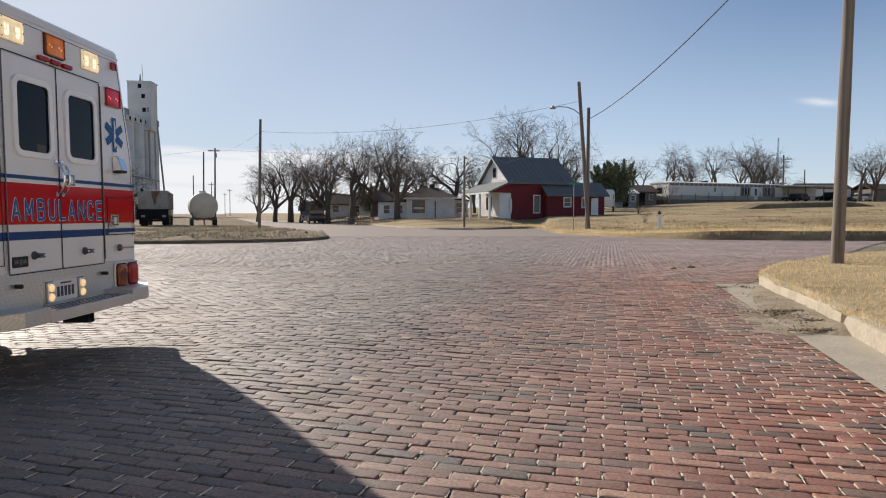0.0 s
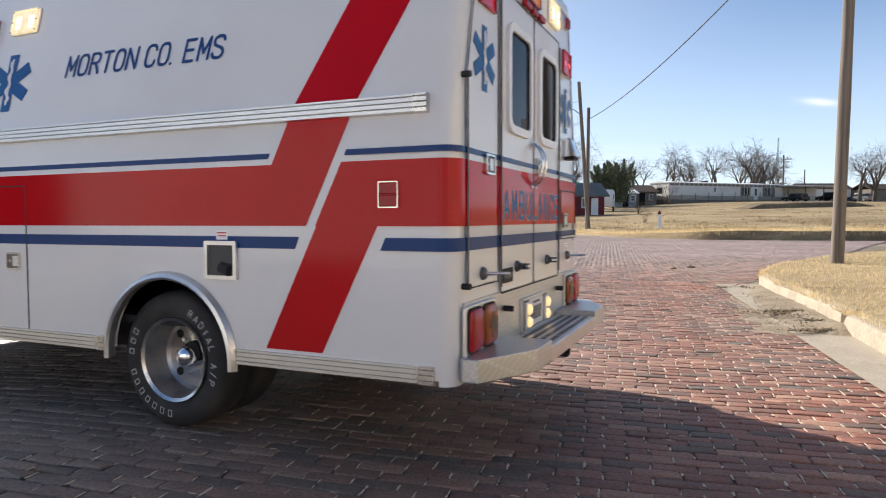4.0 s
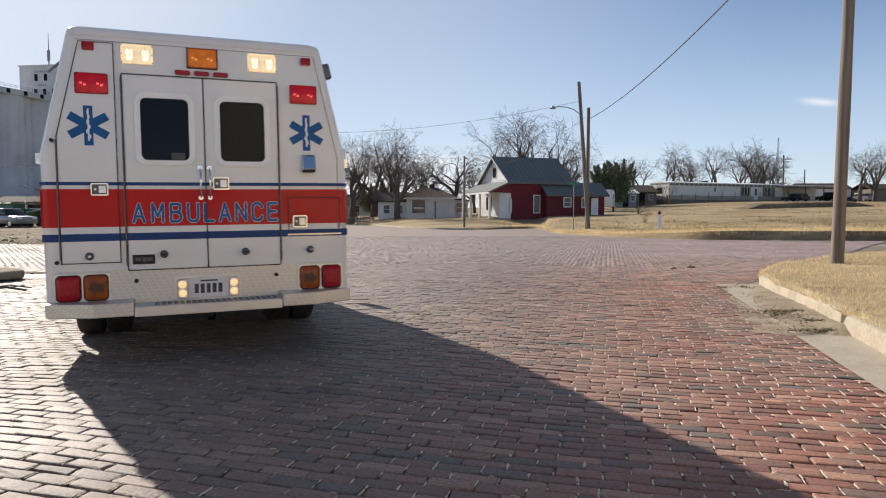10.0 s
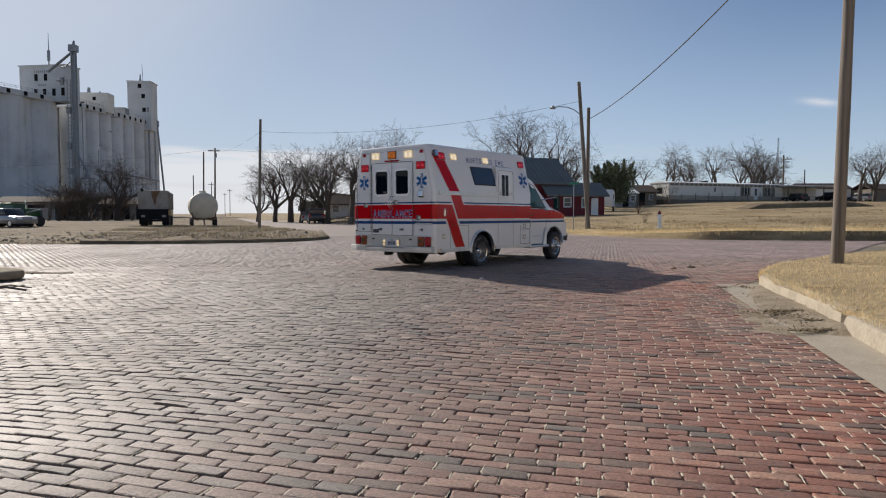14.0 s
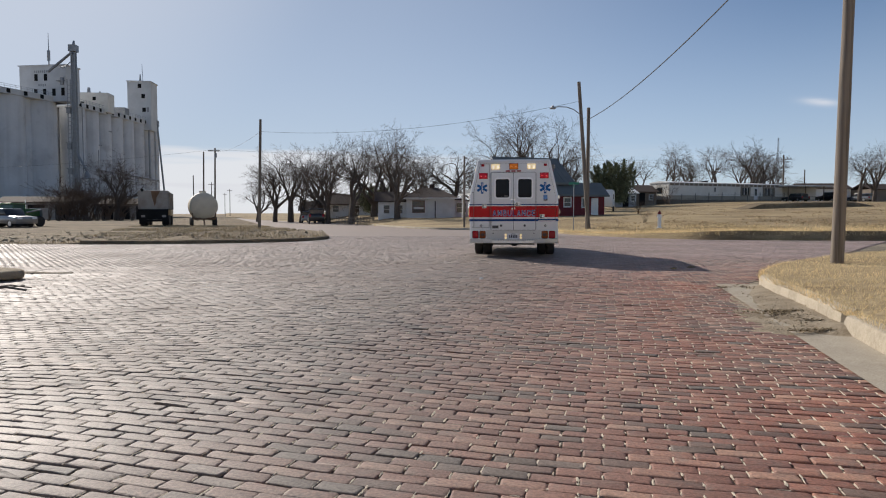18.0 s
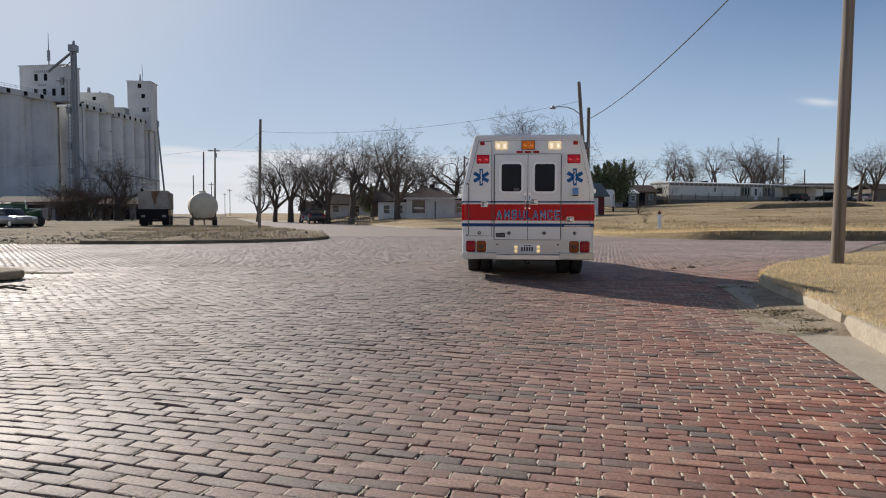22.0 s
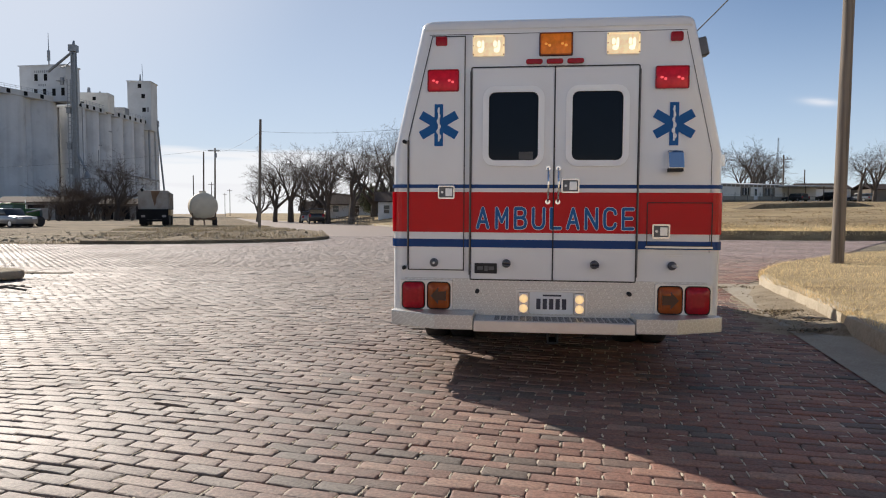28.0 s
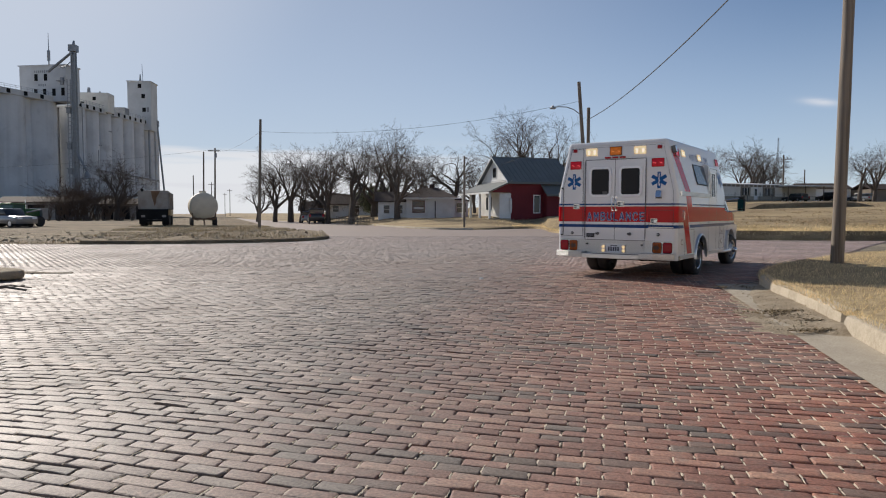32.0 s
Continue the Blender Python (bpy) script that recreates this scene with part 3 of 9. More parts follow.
def build_silt():
    """Washed-up silt and leaf litter in the gutter by the broken kerb."""
    s = Shape()
    rows = []
    for i in range(46):
        y = 6.1 + i * 0.1
        kx = 3.7 + (y - 5.51) * 0.262
        w = 0.95 * (0.35 + 0.65 * smooth01(6.1, 6.9, y)) * (1 - 0.35 * smooth01(8.2, 10.4, y)) + 0.16 * noise.noise((y * 1.7, 0, 2))
        rows.append([(kx + 0.1 - w * f, y - 0.05, -0.022 - 0.03 * f + (0.03 * math.sin(3.14159 * min(1, f + 0.35)) + 0.014 * noise.noise((f * 5, y * 4, 1)) + (0.06 * math.exp(-((y - 6.58) / 0.2) ** 2) if f < 0.2 else 0)) * (1 - f ** 4) * smooth01(6.0, 6.5, y) - 0.035 * smooth01(6.45, 6.1, y)) for f in np.linspace(0, 1, 12)])
    s.grid(rows)
    tagged(part("gutter_silt", s, SILT, smooth=True), "pale silt washed into the gutter", "silt", kind="structure")
    rng = np.random.default_rng(8)
    v = []
    for x, y, rx, ry, n in ((4.08, 7.85, 0.15, 0.035, 620), (3.85, 7.7, 0.08, 0.03, 160), (4.04, 7.12, 0.09, 0.03, 420), (3.8, 6.55, 0.17, 0.03, 640), (3.55, 6.5, 0.1, 0.05, 160), (4.4, 10.4, 0.09, 0.04, 260), (4.75, 10.5, 0.05, 0.12, 160), (3.95, 7.3, 0.28, 0.5, 700), (3.9, 7.75, 0.25, 0.12, 500), (4.15, 7.35, 0.12, 0.2, 420), (4.2, 9.2, 0.25, 0.5, 160)):
        for _ in range(int(n * 0.7)):
            p = Vector((x + rng.normal(0, rx), y + rng.normal(0, ry), -0.012 + abs(rng.normal(0, 0.01))))
            a, l = rng.uniform(0, 6.283), rng.uniform(0.006, 0.026)
            d = Vector((math.cos(a), math.sin(a), rng.normal(0, 0.4))) * l
            w = Vector((-math.sin(a), math.cos(a), rng.normal(0, 0.4))) * l * 0.3
            v += [tuple(p - d - w), tuple(p + d), tuple(p + w * 1.5)]
    me = bpy.data.meshes.new("leaf_litter")
    me.from_pydata(v, [], [(i, i + 1, i + 2) for i in range(0, len(v), 3)])
    me.materials.append(LITTER)
    tagged(part("leaf_litter", me, None), "dead leaves and twigs lying in the gutter", "litter", kind="stuff")


def build_ground():
    base = Shape()
    base.grid([[(x, y, -0.1) for x in (-3000, -300, -80, 0, 80, 300, 3000)] for y in (-3000, -300, -60, 0, 150, 600, 4000)])
    tagged(part("ground", base, STRAW), "flat dry plain reaching the horizon", "ground", kind="structure")
    road = Shape()
    road.grid([[(x, y, -0.012) for x in (-70, 0, 70)] for y in (34, 70, 170)])
    road.grid([[(x, y, -0.012 + road_z(x, y)) for x in (-70, -24)] for y in np.linspace(-40, 34, 38)])
    road.grid([[(x, y, -0.012 + road_z(x, y)) for x in (24, 70)] for y in np.linspace(-40, 34, 38)])
    road.grid([[(x, y, -0.012 + road_z(x, y)) for x in np.linspace(-24, 24, 97)] for y in (-40, -20, -8, -4, -2, -1, 0, 1, 1.6)])
    tagged(part("road", road, BRICK_FAR), "worn brick-paved street junction", "road", kind="structure")
    bed = Shape()
    bed.grid([[(x, y, -0.0125 + 0.002 * noise.noise((x * 1.4, y * 1.4, 6)) + 0.006 * smooth01(14, 26, y) + road_z(x, y)) for x in np.linspace(-24, 24, 193)] for y in np.linspace(1.6, 34, 82)])
    tagged(part("road_bed", bed, JOINT), "sandy grit between the paving bricks", "road", kind="structure")

    # lots across the junction: one sheet that starts with a grassy bank
    edge = resample([(-75, 230), (-30, 112), (-16.5, 88), (-10.8, 77), (-6.2, 63), (-2.2, 51), (0.4, 47.6), (3.2, 48), (6.6, 52), (7.6, 50), (6.5, 40.5), (7.4, 35), (10.3, 29.6), (14, 28.5), (18.7, 28.1), (30, 27.6), (90, 26)], 0.7)
    s = Shape()
    rows = []
    for k, g in enumerate([0, 0.15, 0.35, 0.6, 1.0, 1.6, 2.4, 3.5, 5, 7, 9.5, 12.5, 16, 20, 25, 31, 38, 46, 56, 68, 82, 100, 125, 160, 220, 330, 520, 900, 1600]):
        row = []
        for i, (x, y) in enumerate(edge):
            d = math.hypot(x, y)
            px, py = x * (d + g) / d, y * (d + g) / d
            j = 0.22 * noise.noise((x * 1.3, y * 1.3, 1)) if k < 3 else 0
            px, py = px * (1 + j / d), py * (1 + j / d)
            bank = 0.22 + 0.78 * smooth01(7.0, 13.0, x) if y < 60 else 0.3
            z = -0.02 if k == 0 else far_height(px, py) * smooth01(-0.03, 0.36, g) * (bank + (1 - bank) * smooth01(1, 16, g))
            row.append((px, py, z))
        rows.append(row)
    s.grid(rows)
    tagged(part("lawn", s, STRAW, smooth=True), "straw-coloured dormant lawn on a low bank", "ground", kind="structure")
    tufts(rows[1:7], lambda x, y: 5.5 < x < 46 and y < 62, 330, (0.05, 0.18), 0.014, "bank_grass", "shaggy straw grass along the lawn bank", 3)
    tufts(rows[6:12], lambda x, y: 4 < x < 34 and y < 62, 26, (0.06, 0.16), 0.016, "field_grass", "sparse straw grass on the lawn", 4)

    kerb_along([(x, y) for x, y in edge if 46 < y < 66 and x < 2.6], 0.12, "kerb_across", "low pale kerb along the far lawn", -1)

    # the dirt lot with its kerbed tip
    edge = resample([(-60, 24.6), (-13.4, 24.9), (-10.3, 25.0), (-6.6, 26.6), (-5.0, 29.3), (-6.0, 34), (-9.5, 43), (-15, 57), (-28, 96), (-75, 235), (-330, 1000)], 0.8)
    s = Shape()
    rows = []
    for k, g in enumerate([0.0, 0.1, 0.3, 0.7, 1.1, 1.5, 1.9, 2.4, 2.9, 3.5, 4.1, 4.8, 5.6, 6.5, 7.5, 9, 12, 18, 26, 38, 55, 80, 120, 200, 400, 900]):
        row = []
        for i, (x, y) in enumerate(edge):
            px = x - g
            kerb = smooth01(-16.0, -11.5, px)
            z = left_height(px, y) * (0.3 + 0.7 * kerb) * (kerb + (1 - kerb) * smooth01(24.7, 29, y)) if k else 0.1 * kerb - 0.02
            row.append((px, y + 0.0006 * i, z))
        rows.append(row)
    s.grid(rows)
    tagged(part("dirt_lot", s, DIRT, smooth=True), "bare dirt lot with patchy dry grass", "ground", kind="structure")
    tufts(rows[1:17], lambda x, y: x > -30 and y < 62 and noise.noise((x * 0.35, y * 0.35, 11)) > -0.08, 60, (0.04, 0.15), 0.022, "lot_grass", "dry weeds and clods on the dirt lot", 5, WEED)
    kerb_along(resample([(-13.6, 24.85), (-10.3, 24.95), (-6.6, 26.55), (-4.95, 29.3), (-5.9, 34), (-9, 41.8)], 0.5), 0.14, "kerb_of_dirt_lot", "dark worn concrete kerb", -1, DIRT)
    # a kerbed corner beside the camera
    s = Shape()
    out = resample([(-30, 10.0), (-9.5, 10.9), (-8.0, 11.3), (-7.5, 12.0), (-8.1, 12.6), (-10, 13.1), (-30, 14.2)], 0.3)
    s.prism([(x, y) for x, y in out], 2, -0.03, 0.13)
    tagged(part("corner_kerb", s, SILT, bevel=0.05), "rounded dirt-stained concrete kerb corner", "kerb", kind="structure")
    s = Shape()
    rows = []
    for i in range(40):
        x = -26 + i * 0.475
        f = smooth01(-7.2, -11.0, x)
        m = 13.35 + 0.12 * (-7.5 - x) * 0.3 + 0.12 * noise.noise((x * 0.8, 0, 4))
        rows.append([(x, m + (v - 0.5) * (0.08 + 1.5 * f), 0.012 + 0.05 * f * math.sin(3.1416 * v) * (1 + 0.5 * noise.noise((x * 2, v * 3, 2))) - (0.04 if v in (0.0, 1.0) else 0) + road_z(x, m)) for v in np.linspace(0, 1, 7)])
    s.grid(rows)
    tagged(part("verge", s, DIRT, smooth=True), "strip of dirt washed out past a kerb corner", "ground", kind="structure")

    # corner lot with the utility pole, gutter apron and broken kerb
    KERB = [(0.94, -5.74), (2.45, 0.42), (3.7, 5.51), (4.05, 6.62), (4.5, 8.16), (4.86, 9.8), (5.2, 11.0), (5.95, 12.45), (8.1, 15.0), (11.8, 17.8), (22, 21.5), (70, 23)]
    edge = resample(KERB, 0.3)
    s = Shape()
    rows = []
    for k, g in enumerate([0.02, 0.1, 0.25, 0.5, 0.9, 1.5, 2.4, 3.6, 5.5, 8, 12, 18, 30, 60]):
        row = []
        for x, y in edge:
            t = smooth01(9.5, 13.5, y)
            ux, uy = (1 - t) * 0.967 + t * 0.77, (1 - t) * -0.255 + t * -0.63
            px, py = x + ux * g * (1 - 0.9 * smooth01(13, 23, y) * (1 if g > 9 else 0)), y + uy * g
            z = near_height(px, py) + (0.02 * noise.noise((px * 5, py * 5, 5)) if k else -0.01)
            row.append((px, py, z * (1 if k or y < 10.5 else 0.3)))
        rows.append(row)
    s.grid(rows)
    tagged(part("corner_lawn", s, STRAW, smooth=True), "dormant straw lawn behind a broken kerb", "ground", kind="structure")
    tufts(rows[0:10], lambda x, y: 2 < y < 17 and x < 14, 480, (0.02, 0.06), 0.006, "corner_grass", "dense dry straw grass of the corner lawn", 6)
    tufts(rows[0:2], lambda x, y: 2 < y < 14, 2600, (0.04, 0.1), 0.007, "kerb_grass", "straw grass hanging over the kerb", 7)
    k1 = [(4.235, 6.83), (4.165, 6.92)] + [p for p in edge if 7.05 < p[1] < 10.9]
    k2 = [(p[0] - 0.035, p[1]) for p in edge if -4 < p[1] < 6.4] + [(3.94, 6.5)]
    s = Shape()
    s.grid([[(4.0 + 0.26 * f + 0.06 * g + 0.02 * noise.noise((f * 9, g * 7, 2)), 6.42 + 0.62 * f - 0.02 * g, -0.04 + 0.175 * g + 0.012 * noise.noise((f * 8, g * 8, 5))) for g in np.linspace(0, 1, 7)] for f in np.linspace(0, 1, 14)])
    tagged(part("kerb_gap_soil", s, DIRT, smooth=True), "dark soil showing in the gap of a broken kerb", "soil", kind="structure")
    kerb_along(k1, 0.145, "kerb_of_corner", "pale concrete kerb, chipped at its end", 1)
    kerb_along(k2, 0.145, "kerb_of_corner_near", "pale concrete kerb with a broken end", 1)
    s = Shape()
    rows = []
    for f in (0, 0.33, 0.66, 1.0):
        row = []
        for i in range(41):
            y = -5 + 16.2 * i / 40
            gx = 2.94 + (y - 4.37) * 0.2435
            kx = 3.7 + (y - 5.51) * 0.262
            row.append((gx + (kx - gx + 0.02) * f, y - 0.25 * f, -0.039 + 0.02 * f + 0.003 * noise.noise((gx * 3, y * 3, f))))
        rows.append(row)
    s.grid(rows)
    tagged(part("gutter", s, APRON, smooth=True), "cracked concrete gutter apron", "gutter", kind="structure")


def kerb_along(path, height, name, label, side, mat=CONCRETE):
    """A kerb with a rounded top edge along a path; side says where the ground behind lies."""
    prof = [(0.0, -0.05), (0.012, height * 0.6), (0.03, height * 0.9), (0.06, height), (0.16, height + 0.006), (0.17, -0.05)]
    rows = []
    for i, p in enumerate(path):
        a, b = path[max(0, i - 1)], path[min(len(path) - 1, i + 1)]
        d = Vector((b[0] - a[0], b[1] - a[1])).normalized()
        nx, ny = d.y * side, -d.x * side
        w = 0.01 * noise.noise((p[0] * 2.5, p[1] * 2.5, 2))
        rows.append([(p[0] + nx * (u + w), p[1] + ny * (u + w), h + 0.012 * noise.noise((p[0] * 4, p[1] * 4, u * 9)) * (h > 0)) for u, h in prof])
    s = Shape().grid(rows)
    s.face(rows[0])
    s.face(rows[-1][::-1])
    return tagged(part(name, s, mat, smooth=True), label, "kerb", kind="structure")


build_ground()
build_silt()

# ---------------------------------------------------------------- the ambulance (rear at y = 0, front towards +y)
HW, KNEE, ROOF, BOX = 1.152, 1.605, 2.545, 3.585
LEAN = 0.225
RAX, FAX, TR = 1.60, 4.97, 0.362
DROP = 0.022          # the wheels hang this much below the centre of their arches


# letters drawn in strokes, in a box 0.6 wide and 1 high
GLYPH = {}
GLYPH["A"] = (((0, 0), (0.3, 1), (0.6, 0)), ((0.11, 0.31), (0.49, 0.31)))
GLYPH["M"] = (((0, 0), (0, 1), (0.3, 0.3), (0.6, 1), (0.6, 0)),)
GLYPH["B"] = (((0, 0), (0, 1), (0.38, 1), (0.52, 0.93), (0.56, 0.77), (0.5, 0.6), (0.38, 0.53), (0, 0.53)), ((0.38, 0.53), (0.54, 0.44), (0.6, 0.27), (0.54, 0.08), (0.38, 0), (0, 0)))
GLYPH["U"] = (((0, 1), (0, 0.22), (0.08, 0.06), (0.2, 0), (0.4, 0), (0.52, 0.06), (0.6, 0.22), (0.6, 1)),)
GLYPH["L"] = (((0, 1), (0, 0), (0.52, 0)),)
GLYPH["N"] = (((0, 0), (0, 1), (0.6, 0), (0.6, 1)),)
GLYPH["C"] = (((0.6, 0.76), (0.56, 0.9), (0.42, 1), (0.18, 1), (0.05, 0.9), (0, 0.74), (0, 0.26), (0.05, 0.1), (0.18, 0), (0.42, 0), (0.56, 0.1), (0.6, 0.24)),)
GLYPH["E"] = (((0.55, 1), (0, 1), (0, 0), (0.55, 0)), ((0, 0.52), (0.48, 0.52)))
GLYPH["R"] = (((0, 0), (0, 1), (0.38, 1), (0.55, 0.92), (0.58, 0.76), (0.52, 0.6), (0.38, 0.52), (0, 0.52)), ((0.34, 0.52), (0.6, 0)))
GLYPH["D"] = (((0, 0), (0, 1), (0.34, 1), (0.53, 0.9), (0.6, 0.72), (0.6, 0.28), (0.53, 0.1), (0.34, 0), (0, 0)),)
GLYPH["O"] = (((0.18, 0), (0.06, 0.08), (0, 0.26), (0, 0.74), (0.06, 0.92), (0.18, 1), (0.42, 1), (0.54, 0.92), (0.6, 0.74), (0.6, 0.26), (0.54, 0.08), (0.42, 0), (0.18, 0)),)
GLYPH["T"] = (((0, 1), (0.6, 1)), ((0.3, 1), (0.3, 0)))
GLYPH["S"] = (((0.58, 0.8), (0.52, 0.94), (0.4, 1), (0.18, 1), (0.05, 0.92), (0, 0.76), (0.06, 0.6), (0.5, 0.42), (0.6, 0.25), (0.54, 0.08), (0.42, 0), (0.18, 0), (0.06, 0.06), (0, 0.2)),)
GLYPH["."] = (((0.02, 0), (0.05, 0)),)
GLYPH["I"] = (((0.3, 0), (0.3, 1)),)
GLYPH["P"] = (((0, 0), (0, 1), (0.4, 1), (0.56, 0.92), (0.6, 0.74), (0.56, 0.56), (0.4, 0.48), (0, 0.48)),)
GLYPH["/"] = (((0.1, -0.05), (0.5, 1.05)),)


def stroke_letter(s, ch, place, size, stroke):
    """Adds one letter; place turns a point of its box (centred, in metres, with a small height) into the thing's space."""
    lift = 0
    for line in GLYPH[ch]:
        pts = [Vector(((x - 0.3) * size, (y - 0.5) * size)) for x, y in line]
        for a, b in zip(pts, pts[1:]):
            d = (b - a).normalized()
            w = Vector((-d.y, d.x)) * stroke / 2
            lift += 1
            s.face([place(p.x, p.y, lift * 0.00006) for p in (a - w, b - w, b + w, a + w)])
        for p in pts:
            lift += 1
            s.face([place(p.x + stroke / 2 * math.cos(radians(45 * k + 22.5)), p.y + stroke / 2 * math.sin(radians(45 * k + 22.5)), lift * 0.00006) for k in range(8)])


def plan(w, y0, y1, r, r2=0.03, n=5):
    """The box's outline from above, anticlockwise, with round rear corners."""
    pts = []
    for cx, cy, a0, rr in ((w - r2, y1 - r2, 0, r2), (-w + r2, y1 - r2, 90, r2), (-w + r, y0 + r, 180, r), (w - r, y0 + r, 270, r)):
        for i in range(n + 1):
            a = radians(a0 + 90 * i / n)
            pts.append((cx + rr * math.cos(a), cy + rr * math.sin(a)))
    return pts


def side_m(sd, y, z, off=0.0):
    """A pose on a side wall: x along the wall as one looks at it, y up, z outwards. sd: -1 driver's side, 1 kerb side."""
    up = Vector((-sd * LEAN if z > KNEE else 0, 0, 1)).normalized()
    xd = Vector((0, sd, 0))
    nd = xd.cross(up)
    x = sd * (HW - max(0.0, z - KNEE) * LEAN)
    m = Matrix((xd, up, nd)).transposed().to_4x4()
    m.translation = Vector((x, y, z)) + nd * off
    return m


def rear_m(x, z, off=0.0):
    return Matrix(((1, 0, 0, x), (0, 0, -1, -off), (0, 1, 0, z), (0, 0, 0, 1)))


def local_box(w, h, d, z0=0.0):
    return Shape().quad_box(-w / 2, w / 2, -h / 2, h / 2, z0, z0 + d)


def rounded_plate(w, h, r, z0, z1):
    return Shape().prism(rounded(-w / 2, w / 2, -h / 2, h / 2, r), 2, z0, z1)


def ring(w, h, r, wd, z0, z1):
    """A rounded frame."""
    s = Shape()
    a, b = rounded(-w / 2, w / 2, -h / 2, h / 2, r), rounded(-w / 2 + wd, w / 2 - wd, -h / 2 + wd, h / 2 - wd, max(0.004, r - wd))
    k = len(a)
    s.v += [(x, y, z) for z in (z0, z1) for o in (a, b) for x, y in o]
    for i in range(k):
        j = (i + 1) % k
        s.f += [(2 * k + i, 2 * k + j, 3 * k + j, 3 * k + i), (i, j, 2 * k + j, 2 * k + i), (k + i, 3 * k + i, 3 * k + j, k + j)]
    return s


def star(parent, m):
    """The six-armed emblem with its staff."""
    s = Shape()
    pts = []
    for k in range(6):
        a = radians(90 + 60 * k)
        u, w = Vector((math.cos(a), math.sin(a))), Vector((-math.sin(a), math.cos(a)))
        inner = 0.031 / math.tan(radians(30))
        for p in (u * inner - w * 0.031, u * 0.148 - w * 0.031, u * 0.148 + w * 0.031):
            pts.append((p.x, p.y))
    s.prism(pts, 2, 0.0, 0.002)
    e = part("emblem", s, BLUE2, parent, "blue six-armed emblem decal", at=m)
    t = Shape().quad_box(-0.006, 0.006, -0.115, 0.125, 0.002, 0.0035)
    wig = [(0.016 * math.sin(i * 0.9) * (1 - i / 26), -0.1 + i * 0.0105, 0.0045) for i in range(21)]
    t.tube(wig, 0.0062, 5)
    part("emblem_staff", t, PALE, e, "white staff on the emblem")


def side_text(parent, m, size, width):
    """The county's name in slanted block letters along a side wall."""
    text = "MORTON CO. EMS"
    steps = [0.45 if ch in " ." else 1.0 for ch in text]
    x, k = 0.0, width / (sum(steps) - steps[-1] * 0.25)
    for ch, st in zip(text, steps):
        if ch != " ":
            s = Shape()
            c = x + st * 0.36 + (0.12 if ch == "." else 0)
            stroke_letter(s, ch, lambda u, v, h, c=c: tuple(m @ Vector((c * k - width / 2 + u * 0.95 + 0.1 * v, v, h))), size, size * 0.15)
            part("letter", s.mesh("letter", NAVY, fix=False), None, parent, "blue slanted letter")
        x += st


def light_box(parent, m, w, h, lens, name, bezel=CHROME, cells=2, label=""):
    """A warning light: moulded lens with a rim, screws and the lit spots of its lamps."""
    b = part(name, ring(w, h, 0.012, 0.008, 0.0, 0.02), {LENS_LIT: LENS_RED, LENS_GLOW: LENS_AMBER}.get(lens, lens), parent, label, at=m, smooth=True)
    part("lens", rounded_plate(w - 0.014, h - 0.014, 0.008, 0.002, 0.016), lens, b, bevel=0.005, smooth=True)
    part("lamp_gasket", rounded_plate(w + 0.008, h + 0.008, 0.012, -0.002, 0.005), ALU if bezel is CHROME else bezel, b)
    spot = {LENS_LIT: SPOT_RED, LENS_GLOW: SPOT_AMBER, LENS_CLEAR: SPOT_CLEAR}.get(lens)
    if spot:
        for i in range(cells):
            x = -w / 2 + w * (i + 0.5) / cells
            # the bulb's image broken up by the moulded lens
            for dx, dy, k, kw in ((-0.05, 0.1, 0.16, 0.06), (0.07, 0.04, 0.24, 0.05), (0.0, -0.2, 0.12, 0.1)) if lens is LENS_CLEAR else ((-0.06, 0.02, 0.05, 0.05), (0.05, -0.05, 0.06, 0.05)):
                part("lamp_spot", Shape().prism([(x + w * (dx + kw * math.cos(a)), h * (dy + k * math.sin(a) - 0.02)) for a in (0.55, 1.2, 1.95, 2.6, 3.7, 4.4, 5.05, 5.75)], 2, 0.0165, 0.0172), spot, b)
        for sx in (-1, 1):
            for sy in (-1, 0, 1):
                part("screw", Shape().rod((sx * (w / 2 - 0.006), sy * (h / 2 - 0.01), 0.018), (sx * (w / 2 - 0.006), sy * (h / 2 - 0.01), 0.0225), 0.0045, sides=6), SHADE, b)
    return b


def latch(parent, m, w=0.11, h=0.095):
    p = part("latch", ring(w, h, 0.012, 0.01, 0.0, 0.012), STEELRIM, parent, "chrome paddle latch", at=m, smooth=True)
    part("latch_recess", rounded_plate(w - 0.02, h - 0.02, 0.006, 0.001, 0.003), GUNMETAL, p)
    part("paddle", Shape().quad_box(-0.006, w * 0.36, -h * 0.3, h * 0.3, 0.003, 0.009), ALU, p, bevel=0.002)
    part("lock", Shape().rod((-w * 0.25, 0, 0.003), (-w * 0.25, 0, 0.009), 0.009, sides=12), ALU, p)


